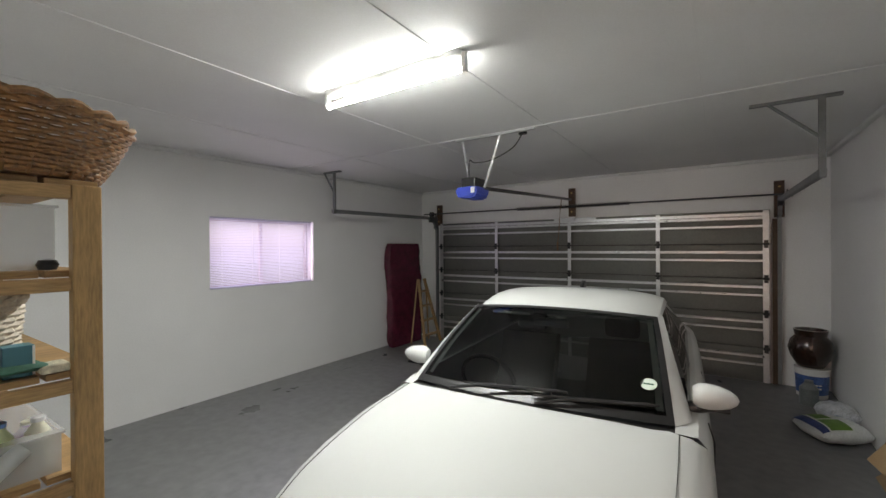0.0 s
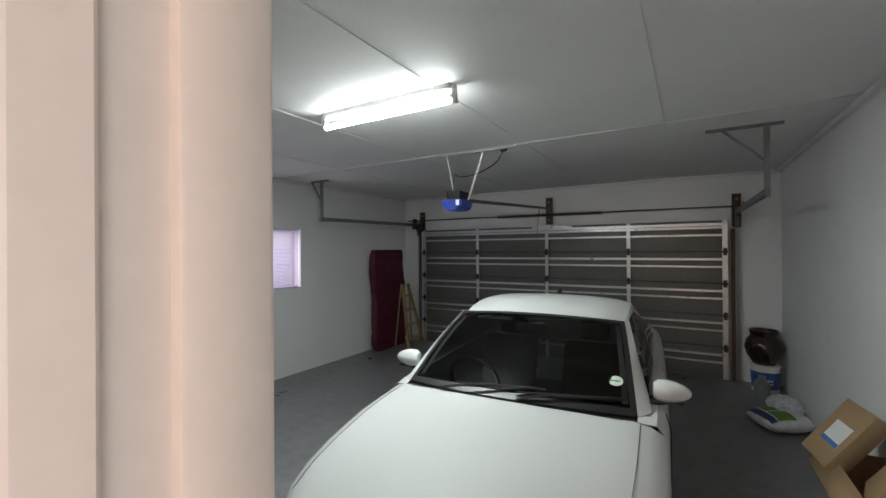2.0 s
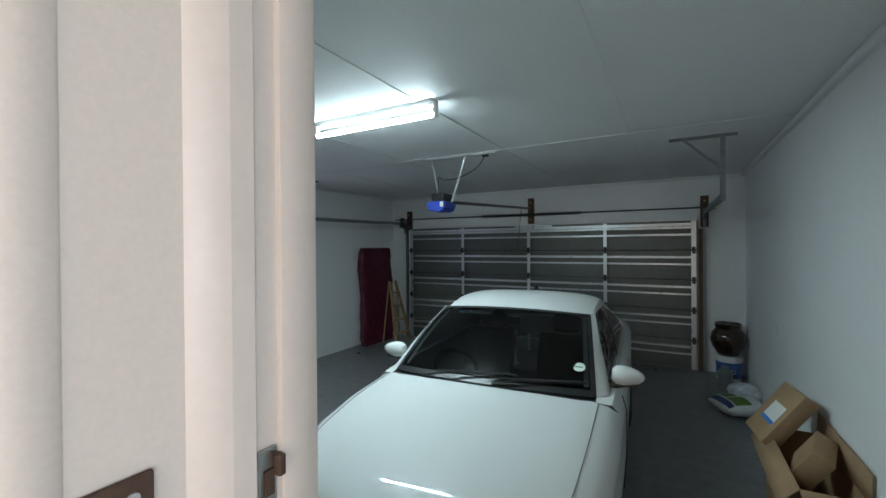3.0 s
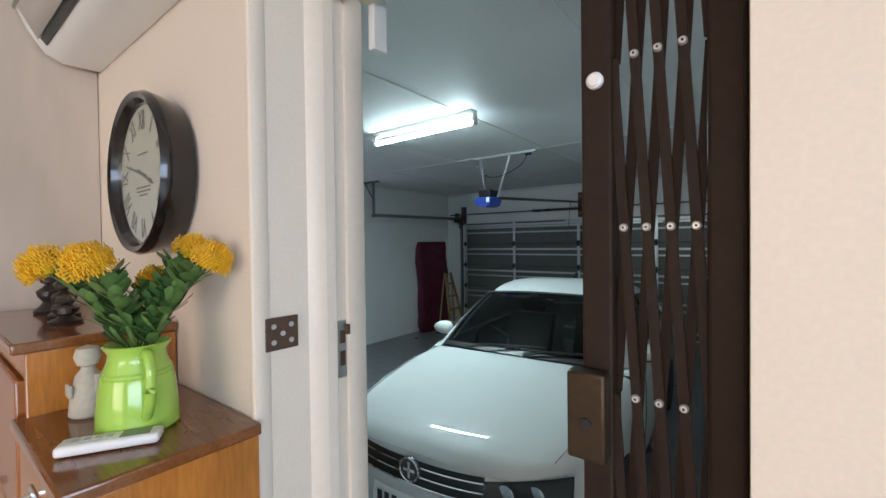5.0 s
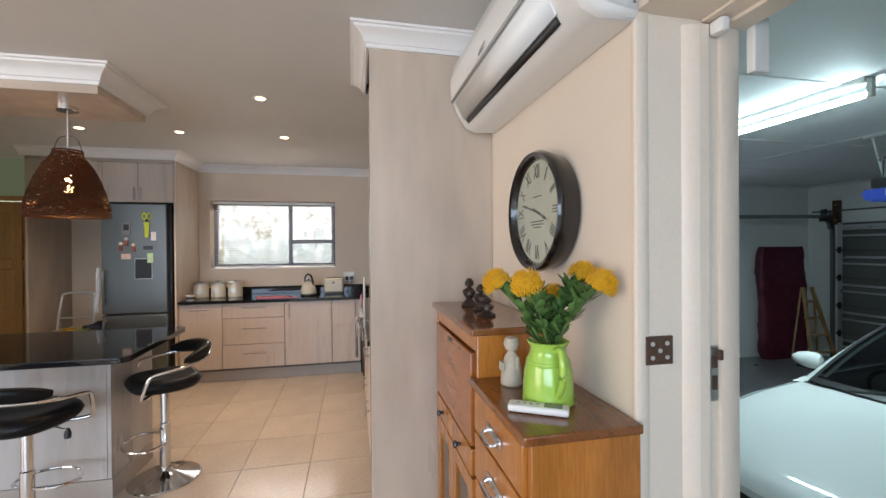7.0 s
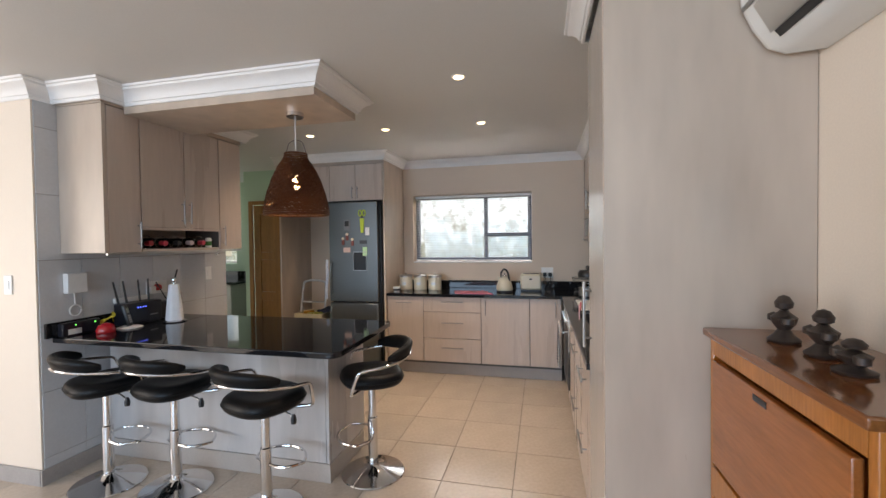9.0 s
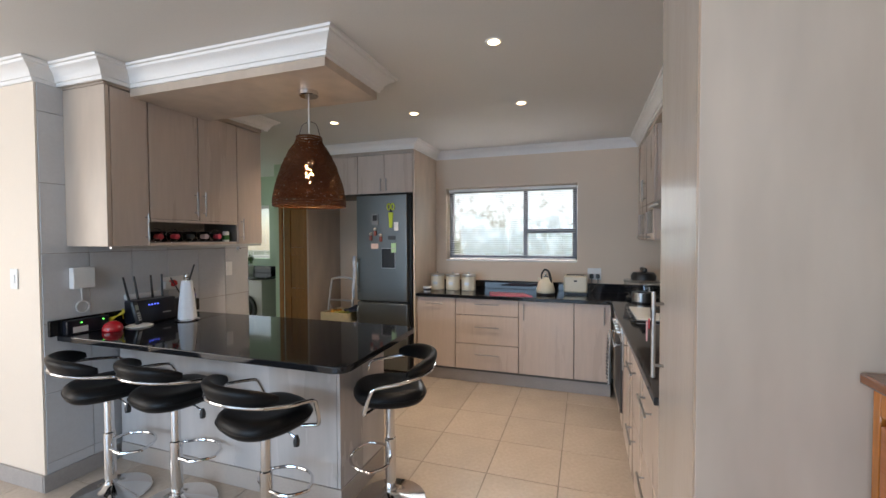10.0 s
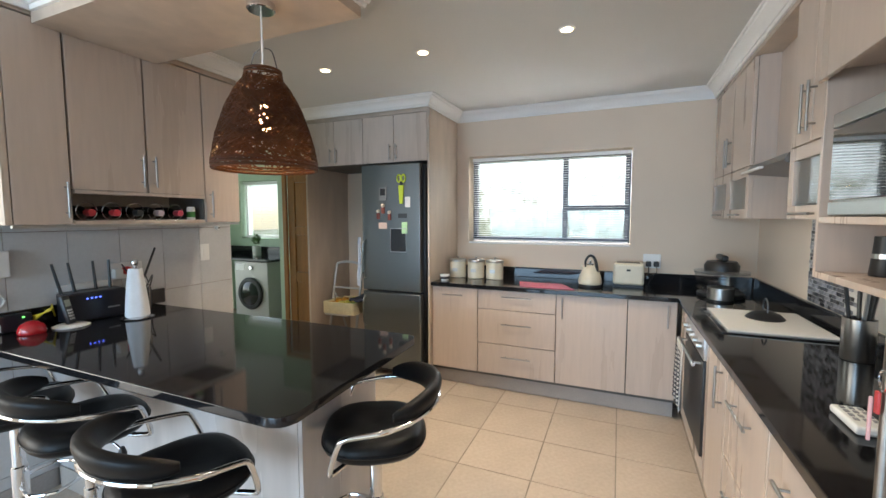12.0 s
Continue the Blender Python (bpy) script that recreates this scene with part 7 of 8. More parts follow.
ph = thing("desk_phone", "pale grey phone handset lying on the worktop", "phone", (-2.2, -0.67, 0.9))
part("body", box(B(), -2.27, -2.12, -0.72, -0.645, 0.9015, 0.925, 0.008, 3), M_white_pl, ph)
for i in range(12):
    x, y = -2.255 + 0.026 * (i % 4), -0.705 + 0.02 * (i // 4)
    part("key", box(B(), x, x + 0.015, y, y + 0.011, 0.9245, 0.9275, 0.001), mat("grey_key", (0.3, 0.3, 0.32), 0.5), ph)
fl = thing("flask", "dark flask with a steel band on the open shelf", "flask", (-2.52, -0.52, 1.272))
part("body", lathe(B(), [(0.035, 1.273), (0.037, 1.278), (0.03, 1.36), (0.028, 1.40), (0.0, 1.402)], (-2.50, -0.52, 0), 20), M_black, fl)
part("band", lathe(B(), [(0.0345, 1.33), (0.033, 1.345)], (-2.50, -0.52, 0), 20), M_steel, fl)

# window, blind and pane
def window(name, axis, at, a0, a1, z0, z1, mull, label, out, blind_from, slat, frame_m, blind_label, transom=None):
    """A window in an opening of a wall; at: the frame's plane, out: the sign of outside."""
    def bx(bm, h0, h1, p0, p1, q0, q1, bev=0.0):
        lo, hi = min(h0, h1), max(h0, h1)
        return box(bm, lo, hi, p0, p1, q0, q1, bev) if axis == "x" else box(bm, p0, p1, lo, hi, q0, q1, bev)
    w = thing(name, label, "window", kind="structure")
    bm = B()
    f = 0.045
    bx(bm, at, at + out * 0.05, a0, a1, z0, z0 + f)
    bx(bm, at, at + out * 0.05, a0, a1, z1 - f, z1)
    for p in (a0, a1 - f, *[m - f / 2 for m in mull]):
        bx(bm, at, at + out * 0.05, p, p + f, z0 + f, z1 - f)
    if transom:
        bx(bm, at + out * 0.002, at + out * 0.048, transom[0], transom[1], transom[2] - 0.025, transom[2] + 0.025)
    part("window_frame", bm, frame_m, w)
    edges = [a0 + f, *[v for m in mull for v in (m - f / 2, m + f / 2)], a1 - f]
    for p0, p1 in zip(edges[::2], edges[1::2]):
        ob = part("pane", bx(B(), at + out * 0.022, at + out * 0.027, p0, p1, z0 + f, z1 - f), M_pane, w)
        ob.visible_shadow = False
    bl = thing("venetian_blind", blind_label, "blind")
    part("head_rail", bx(B(), at - out * 0.055, at - out * 0.025, a0 + 0.005, a1 - 0.005, z1 - 0.035, z1 - 0.004, 0.003), slat, bl)
    k, z = 0, blind_from
    me = None
    while z < z1 - 0.04:
        bm = B()
        c = at - out * 0.040
        rows = [[(c + dx, p, z + dz) if axis == "x" else (p, c + dx, z + dz) for p in (a0 + 0.012, a1 - 0.012)] for dx, dz in ((-0.0125, -0.002), (0.0, 0.0012), (0.0125, 0.003))]
        part("slat", grid(bm, rows), slat, bl)
        z += 0.0215
    bm = B()
    for p in (a0 + 0.15, (a0 + a1) / 2, a1 - 0.15):
        for dx in (-0.013, 0.013):
            c = at - out * 0.040 + dx
            cyl(bm, (c, p, z0 + 0.015) if axis == "x" else (p, c, z0 + 0.015), (c, p, z1 - 0.03) if axis == "x" else (p, c, z1 - 0.03), 0.0009, n=5)
    part("ladder_cord", bm, slat, bl)
    part("bottom_rail", bx(B(), at - out * 0.053, at - out * 0.027, a0 + 0.012, a1 - 0.012, z0 + 0.006, z0 + 0.016, 0.002), slat, bl)
    return w


M_slat = mat("white_blind_slat", (0.80, 0.80, 0.79), 0.4)
M_alu = mat("dark_bronze_aluminium", (0.055, 0.06, 0.075), 0.4, 0.5)
window("window_1", "x", -4.78, -2.665, -1.21, 1.225, 2.045, [-1.765], "wide dark-framed kitchen window", -1, 1.245, M_slat, M_alu, "white venetian blind with open slats in the kitchen window", (-1.765, -1.25, 1.545))
setting("trim_kitchen_sill", box(B(), -4.775, -4.645, -2.668, -1.207, 1.205, 1.222, 0.004), M_cornice, "white window sill")
window("window_2", "x", -5.6, -6.75, -5.99, 1.145, 2.015, [], "small laundry window", -1, 1.165, M_slat, M_white_pl, "white venetian blind in the laundry window")

# garden beyond the kitchen window: bright sky over pale shrubs
def garden(name, x, y0, y1, strength, z0=-0.6, z1=5.0):
    m = bpy.data.materials.new(name)
    m.use_nodes = True
    t = m.node_tree
    n, ln = t.nodes, t.links
    n.remove(n["Principled BSDF"])
    tc, sp, ns, ad, rp, em = (n.new("ShaderNode" + k) for k in ("TexCoord", "SeparateXYZ", "TexNoise", "Math", "ValToRGB", "Emission"))
    ns.inputs["Scale"].default_value, ns.inputs["Detail"].default_value = 4.2, 12
    ns.inputs["Roughness"].default_value = 0.68
    ln.new(tc.outputs["Object"], ns.inputs["Vector"])
    ln.new(tc.outputs["Object"], sp.inputs[0])
    mr = n.new("ShaderNodeMapRange")
    mr.inputs["From Min"].default_value, mr.inputs["From Max"].default_value = 0.2, 4.2
    ln.new(sp.outputs["Z"], mr.inputs[0])
    ad.operation = "ADD"
    ln.new(mr.outputs[0], ad.inputs[0])
    ln.new(ns.outputs["Fac"], ad.inputs[1])
    e = rp.color_ramp.elements
    e[0].position, e[0].color = 0.62, (0.10, 0.12, 0.055, 1)
    e[1].position, e[1].color = 1.0, (0.92, 0.96, 1, 1)
    mid = rp.color_ramp.elements.new(0.82)
    mid.color = (0.24, 0.25, 0.17, 1)
    ln.new(ad.outputs[0], rp.inputs[0])
    ln.new(rp.outputs[0], em.inputs[0])
    em.inputs[1].default_value = strength
    ln.new(em.outputs[0], n["Material Output"].inputs[0])
    bm = B()
    box(bm, x - 0.05, x, y0, y1, z0, z1)
    return solid("backdrop", bm, m, "bright overexposed garden beyond the window", "backdrop", kind="structure")


garden("garden_light", -9.5, -9.5, 3.5, 1.3)

# downlights
M_dl = glow("warm_downlight_glow", (1.0, 0.70, 0.38), 7)
for x, y in ((-3.148, -3.19), (-3.134, -2.436), (-3.157, -1.583), (-2.143, -1.578)):
    t = thing("downlight", "small round white recessed downlight switched on", "downlight", (x, y, HC), "kitchen downlights")
    part("rim", lathe(B(), [(0.032, HC - 0.004), (0.042, HC - 0.006), (0.045, HC - 0.001)], (x, y, 0), 24), M_cornice, t)
    sl = bpy.data.lights.new("downlight_beam", "SPOT")
    sl.energy, sl.spot_size, sl.spot_blend, sl.color, sl.shadow_soft_size = 40, radians(125), 0.8, (1.0, 0.80, 0.58), 0.045
    new("downlight_beam", sl).location = (x, y, HC - 0.012)
    part("lamp", lathe(B(), [(0.0, HC - 0.006), (0.031, HC - 0.006), (0.031, HC - 0.004), (0.0, HC - 0.004)], (x, y, 0), 20), M_dl, t, "glowing warm lamp")

# pendant lamp of woven brown twine
px, py = -2.08, -2.655
pd = thing("pendant_lamp", "bell-shaped woven brown pendant lamp, lit", "lamp", (px, py, 2.32))
part("canopy", lathe(B(), [(0.055, 2.324), (0.055, 2.30), (0.05, 2.296), (0.0, 2.296)], (px, py, 0), 28), M_chrome, pd, "chrome ceiling cup")
part("cord", cyl(B(), (px, py, 2.296), (px, py, 1.96), 0.0035, n=8), M_white_pl, pd)
part("lamp_holder", lathe(B(), [(0.012, 1.99), (0.02, 1.98), (0.02, 1.93), (0.016, 1.925)], (px, py, 0), 16), M_black, pd)
prof = [(0.068, 2.06), (0.070, 2.04), (0.078, 2.02), (0.108, 1.98), (0.146, 1.90), (0.176, 1.81), (0.194, 1.74), (0.202, 1.69), (0.200, 1.66)]


def shade_r(z):
    for (r0, z0), (r1, z1) in zip(prof, prof[1:]):
        if z1 <= z <= z0:
            return r0 + (r1 - r0) * (z0 - z) / (z0 - z1)
    return prof[-1][0]


M_twine = mat("woven_brown_twine", (0.052, 0.020, 0.0075), 0.5, spots=0.6, scale=60, spec=0.35)
nt = M_twine.node_tree
tl, mx = nt.nodes.new("ShaderNodeBsdfTranslucent"), nt.nodes.new("ShaderNodeMixShader")
tl.inputs[0].default_value = (0.5, 0.17, 0.03, 1)
mx.inputs[0].default_value = 0.18
nt.links.new(nt.nodes["Principled BSDF"].outputs[0], mx.inputs[1])
nt.links.new(tl.outputs[0], mx.inputs[2])
nt.links.new(mx.outputs[0], nt.nodes["Material Output"].inputs[0])
bm = B()
rnd = random.Random(3)
for k in range(820):
    a0, z0 = rnd.uniform(0, 6.283), rnd.uniform(1.67, 2.05)
    da, z1 = rnd.choice((-1, 1)) * rnd.uniform(0.5, 1.5), rnd.uniform(1.67, 2.05)
    o = rnd.uniform(-0.003, 0.004)
    pts = []
    for i in range(9):
        s = i / 8
        z = z0 + (z1 - z0) * s
        r = shade_r(z) + o
        pts.append((px + r * math.cos(a0 + da * s), py + r * math.sin(a0 + da * s), z))
    sweep(bm, pts, rnd.uniform(0.0020, 0.0029), 4)
weave = part("shade", bm, M_twine, pd, "open woven twine shade", "stuff")
bm = B()
for r, z, w in ((0.069, 2.058, 0.006), (0.071, 2.045, 0.005), (0.201, 1.664, 0.007), (0.203, 1.677, 0.006), (0.203, 1.69, 0.005)):
    sweep(bm, [(px + r * math.cos(a), py + r * math.sin(a), z) for a in np.linspace(0, 6.2832, 41)[:-1]], w, 6, True)
part("hoop", bm, M_twine, weave)
part("bulb", lathe(B(), [(0.0, 1.80), (0.018, 1.805), (0.022, 1.84), (0.02, 1.89), (0.013, 1.925)], (px, py, 0), 18), glow("warm_bulb_glow", (1.0, 0.55, 0.2), 140), pd, "glowing warm filament bulb")
for s in (-1, 1):
    hp = smooth_path([(px, py + s * 0.012, 2.15), (px, py + s * 0.05, 2.13), (px, py + s * 0.075, 2.06)], 5)
    part("wire_loop", sweep(B(), hp, 0.0022, 6), M_darkmetal, pd)

# bar stools
def stool():
    t = thing("bar_stool", "black padded swivel bar stool with chrome arms and foot ring", "stool", (0, 0, 0), "stools at the bar")
    part("base_plate", lathe(B(), [(0.0, 0.002), (0.195, 0.002), (0.2, 0.006), (0.195, 0.012), (0.12, 0.026), (0.05, 0.05), (0.034, 0.065), (0.0, 0.066)], n=48), M_chrome, t, "domed chrome base")
    part("column", lathe(B(), [(0.03, 0.06), (0.03, 0.36), (0.024, 0.365), (0.024, 0.58)], n=24), M_chrome, t)
    ring = [(0.03, 0, 0.27), (0.12, 0.03, 0.265), (0.16, 0.11, 0.262)] + [(0.17 * math.cos(a), 0.05 + 0.17 * math.sin(a), 0.262) for a in np.linspace(0.5, 2.65, 12)] + [(-0.16, 0.11, 0.262), (-0.12, 0.03, 0.265), (-0.03, 0, 0.27)]
    part("foot_ring", sweep(B(), smooth_path(ring, 3), 0.008, 8), M_chrome, t)
    part("seat_plate", box(B(), -0.09, 0.09, -0.09, 0.09, 0.575, 0.585, 0.003), M_black, t)
    part("lever", sweep(B(), smooth_path([(0.04, 0.0, 0.57), (0.10, 0.04, 0.565), (0.15, 0.06, 0.54)], 4), 0.005, 8), M_chrome, t)
    part("lever_knob", lathe(B(), [(0.0, 0.495), (0.014, 0.50), (0.016, 0.525), (0.008, 0.55)], (0.155, 0.062, 0), 14), M_black, t)
    # padded seat, a rounded square scooped in the middle
    def seat_ring(k, z):
        row = []
        for i in range(48):
            a = 2 * math.pi * i / 48
            c, q = math.cos(a), math.sin(a)
            r = k / (abs(c) ** 2.7 + abs(q) ** 2.7) ** (1 / 2.7)
            row.append((r * c, r * q * 0.98, z + 0.012 * max(0.0, q) * k / 0.2 * 0.5))
        return row + row[:1]
    rows = [seat_ring(k, z) for k, z in ((0.002, 0.586), (0.15, 0.586), (0.180, 0.594), (0.196, 0.612), (0.199, 0.632), (0.193, 0.652), (0.178, 0.666), (0.155, 0.671), (0.11, 0.665), (0.05, 0.658), (0.002, 0.656))]
    bm = grid(B(), rows)
    bmesh.ops.remove_doubles(bm, verts=bm.verts, dist=1e-4)
    seat = part("seat", bm, M_leather, t, "black padded seat with rounded corners")
    part("piping", sweep(B(), seat_ring(0.2, 0.629)[:-1], 0.0035, 6, True), M_leather, seat)

    # the back and arms lie on one tilted line that rises to the rear
    def back_line(a, r):
        x, y = r * math.cos(a), r * math.sin(a)
        return Vector((x, y, 0.757 - 0.16 * y))

    bm = B()
    rows = []
    for i in range(25):
        f = (i - 12) / 12
        a = radians(-90 + f * 72)
        k = max(0.0, 1 - abs(f) ** 5)
        h, th = 0.016 + 0.030 * k, 0.010 + 0.015 * k
        c = back_line(a, 0.232) + Vector((0, 0, 0.012))
        out = Vector((math.cos(a), math.sin(a), 0))
        n, up = (out - Vector((0, 0, 0.42))).normalized(), (out * 0.42 + Vector((0, 0, 1))).normalized()
        rows.append([c + n * th * math.copysign(abs(math.cos(b)) ** 0.7, math.cos(b)) + up * h * math.copysign(abs(math.sin(b)) ** 0.8, math.sin(b)) for b in np.linspace(0, 6.2832, 19)])
    grid(bm, rows)
    bmesh.ops.remove_doubles(bm, verts=bm.verts, dist=1e-4)
    bmesh.ops.holes_fill(bm, edges=[e for e in bm.edges if e.is_boundary])
    part("backrest", bm, M_leather, t, "curved black padded backrest")
    band = [back_line(radians(a), 0.251) + Vector((0, 0, -0.022)) for a in range(-152, -27, 6)]
    part("back_band", sweep(B(), band, 0.0075, 8), M_chrome, t, "chrome tube round the backrest")
    for s in (-1, 1):
        e = Vector((s * abs(band[-1].x), band[-1].y, band[-1].z))
        arm = smooth_path([e, (s * 0.247, -0.04, 0.744), (s * 0.245, 0.06, 0.732), (s * 0.242, 0.098, 0.722), (s * 0.238, 0.112, 0.70), (s * 0.228, 0.128, 0.655), (s * 0.216, 0.142, 0.60), (s * 0.19, 0.135, 0.582), (s * 0.08, 0.06, 0.580)], 5)
        part("arm", sweep(B(), arm, 0.0095, 10), M_chrome, t, "chrome tube arm")
    return t


first = stool()
first.matrix_basis = pose(-1.645, -3.725, 0, 0, 0, 66)
for x, y, r in ((-1.69, -3.26, 78), (-1.612, -2.575, 73), (-2.10, -2.155, 210)):
    copy_thing(first, pose(x, y, 0, 0, 0, r))

# ---- things on the bar and on the tiled wall ----
pt = thing("paper_towel_stand", "white paper towel roll on a steel stand", "paper towel", (-2.2, -3.78, 0.9))
part("foot", lathe(B(), [(0.0, 0.901), (0.078, 0.901), (0.08, 0.905), (0.07, 0.912), (0.0, 0.913)], (-2.2, -3.78, 0), 30), M_chrome, pt)
part("pole", lathe(B(), [(0.008, 0.912), (0.008, 1.19), (0.014, 1.195), (0.017, 1.205), (0.017, 1.222), (0.012, 1.23), (0.0, 1.231)], (-2.2, -3.78, 0), 18), M_chrome, pt, "steel pole with a knob")
bm = B()
rows = []
for i in range(9):
    f = i / 8
    r = 0.058 - 0.026 * f ** 1.3
    rows.append([(-2.2 + (r + 0.003 * math.sin(5 * a)) * math.cos(a), -3.78 + (r + 0.003 * math.sin(5 * a)) * math.sin(a), 0.914 + 0.265 * f) for a in np.linspace(0, 6.2832, 31)])
grid(bm, rows + [[(-2.2, -3.78, 1.181)] * 31])
bmesh.ops.remove_doubles(bm, verts=bm.verts, dist=1e-5)
part("roll", bm, mat("white_paper", (0.78, 0.78, 0.80), 0.9, spots=0.04, scale=20, bump=0.1), pt, "loosely wound white roll")
hp = smooth_path([(-2.28, -3.80, 0.91), (-2.282, -3.80, 1.06), (-2.27, -3.80, 1.12), (-2.25, -3.80, 1.15)], 5)
part("side_wire", sweep(B(), hp, 0.003, 6), M_chrome, pt)
rt = thing("router", "black internet router with four raised antennas", "router", (-2.1, -4.0, 0.9))
M_rt = mat("black_router_case", (0.012, 0.013, 0.02), 0.3, spots=0.1, scale=20)
part("case", box(B(), -2.24, -1.96, -4.06, -3.94, 0.903, 1.06, 0.01), M_rt, rt)
part("back_case", box(B(), -2.42, -2.26, -4.07, -4.0, 0.903, 1.03, 0.008), M_rt, rt)
for x, dx in ((-1.97, 0.03), (-2.03, 0.02), (-2.13, 0.005), (-2.20, -0.005)):
    part("antenna", cyl(B(), (x, -4.02, 1.05), (x + dx, -4.03, 1.22), 0.008, 0.006, 8), M_black, rt)
part("antenna", cyl(B(), (-2.34, -3.99, 1.02), (-2.47, -4.03, 1.27), 0.007, 0.006, 8), M_black, rt)
M_led = glow("blue_led", (0.1, 0.15, 1.0), 3)
for k in range(4):
    part("led", box(B(), -2.05 - k * 0.02, -2.042 - k * 0.02, -3.9395, -3.938, 1.022, 1.028), M_led, rt)
part("print_bar", box(B(), -2.20, -2.14, -3.9395, -3.938, 0.955, 0.963), mat("grey_print", (0.3, 0.3, 0.3), 0.5), rt)
cp2 = thing("cordless_phone", "black cordless phone on its white stand", "phone", (-1.95, -3.90, 0.9))
bm = box(B(), -0.024, 0.024, -0.012, 0.012, 0, 0.15, 0.007)
bmesh.ops.transform(bm, matrix=pose(-1.95, -3.90, 0.915, 14, 0, 25), verts=bm.verts)
ps = part("handset", bm, M_black, cp2)
bm = box(B(), -0.016, 0.016, 0.0125, 0.0135, 0.09, 0.125)
bmesh.ops.transform(bm, matrix=pose(-1.95, -3.90, 0.915, 14, 0, 25), verts=bm.verts)
part("display", bm, mat("grey_lcd", (0.25, 0.28, 0.24), 0.3), ps)
for k in range(12):
    bm = box(B(), -0.015 + 0.011 * (k % 3), -0.007 + 0.011 * (k % 3), 0.0122, 0.0138, 0.02 + 0.015 * (k // 3), 0.03 + 0.015 * (k // 3))
    bmesh.ops.transform(bm, matrix=pose(-1.95, -3.90, 0.915, 14, 0, 25), verts=bm.verts)
    part("key", bm, mat("pale_key", (0.5, 0.5, 0.5), 0.5), ps)
part("stand", lathe(B(), [(0.0, 0.901), (0.075, 0.901), (0.078, 0.906), (0.06, 0.913), (0.0, 0.915)], (-1.95, -3.90, 0), 28), M_white_pl, cp2)
solid("red_egg_timer", lathe(B(), [(0.0, 0.901), (0.052, 0.901), (0.056, 0.915), (0.045, 0.945), (0.02, 0.962), (0.0, 0.965)], (-1.80, -3.92, 0), 28), mat("glossy_red_plastic", (0.42, 0.012, 0.02), 0.15, coat=0.4), "glossy red domed gadget on the bar", "gadget")
mb = thing("modem_box", "small black modem with green lights and a white label", "modem", (-1.72, -4.04, 0.9))
part("case", box(B(), -1.85, -1.62, -4.075, -4.03, 0.902, 0.985, 0.006), M_rt, mb)
part("label", box(B(), -1.73, -1.65, -4.0295, -4.028, 0.91, 0.945), M_white_pl, mb)
for x in (-1.70, -1.82):
    part("led", box(B(), x, x + 0.01, -4.0295, -4.028, 0.965, 0.97), glow("green_led", (0.15, 1.0, 0.1), 3), mb)
bm = B()
for k in range(4):
    sweep(bm, smooth_path([(-1.86, -4.05, 0.93 + 0.01 * k), (-1.90, -4.0 + 0.01 * k, 0.99), (-1.93, -4.03, 0.98 + 0.01 * k), (-1.95, -4.05, 0.94)], 5), 0.003, 6)
part("yellow_cable", bm, mat("yellow_cable", (0.65, 0.5, 0.03), 0.5), mb)
part("black_cable", sweep(B(), smooth_path([(-2.31, -4.05, 1.14), (-2.27, -4.02, 1.18), (-2.36, -4.0, 1.02), (-2.44, -4.02, 1.10), (-2.40, -4.03, 0.95)], 6), 0.004, 6), M_black, mb)
s2 = thing("wall_socket", "white multi-socket with a red plug on the tiles", "socket", (-2.3, -4.09, 1.14))
part("plate", box(B(), -2.42, -2.24, -4.094, -4.083, 1.09, 1.19, 0.004), M_white_pl, s2)
part("red_plug", lathe(B(), [(0.024, -4.083), (0.026, -4.06), (0.02, -4.045), (0.0, -4.042)], (-2.32, 0, 1.14), 18, "y"), mat("red_plug", (0.5, 0.02, 0.02), 0.4), s2)
part("adapter", box(B(), -2.29, -2.245, -4.083, -4.045, 1.10, 1.155, 0.006), M_white_pl, s2)
part("power_strip", box(B(), -2.24, -1.98, -4.09, -4.06, 1.06, 1.095, 0.006), M_white_pl, s2)
s3 = thing("light_switch", "white light switch on the tiled wall", "switch", (-2.86, -4.09, 1.21))
part("plate", box(B(), -2.895, -2.825, -4.094, -4.086, 1.15, 1.27, 0.003), M_white_pl, s3)
part("rocker", box(B(), -2.875, -2.845, -4.086, -4.082, 1.185, 1.235, 0.002), M_white_pl, s3)
s4 = thing("doorbell_box", "white intercom box with a looped cord", "intercom", (-1.73, -4.09, 1.23))
part("case", box(B(), -1.79, -1.67, -4.094, -4.05, 1.17, 1.30, 0.006), M_white_pl, s4)
loop = [(-1.735 + 0.035 * math.cos(a), -4.085, 1.055 + 0.035 * math.sin(a)) for a in np.linspace(0, 6.2832, 25)[:-1]]
part("cord_loop", sweep(B(), loop, 0.005, 6, True), M_white_pl, s4)
part("cord", cyl(B(), (-1.735, -4.085, 1.09), (-1.73, -4.085, 1.17), 0.004, n=6), M_white_pl, s4)
s5 = thing("wall_sensor", "tiny round white sensor on the tiled wall", "sensor", (-2.97, -4.09, 1.385))
part("case", lathe(B(), [(0.017, -4.094), (0.017, -4.08), (0.012, -4.072), (0.0, -4.07)], (-2.97, 0, 1.385), 18, "y"), M_white_pl, s5)
part("lens", lathe(B(), [(0.006, -4.0705), (0.006, -4.067), (0.0, -4.066)], (-2.97, 0, 1.385), 12, "y"), M_black, s5)
s6 = thing("light_switch", "white light switch on the cream wall", "switch", (-1.53, -4.35, 1.24))
part("plate", box(B(), -1.5295, -1.522, -4.36, -4.29, 1.18, 1.30, 0.003), M_white_pl, s6)
part("rocker", box(B(), -1.522, -1.518, -4.34, -4.31, 1.215, 1.265, 0.002), M_white_pl, s6)
bm = B()
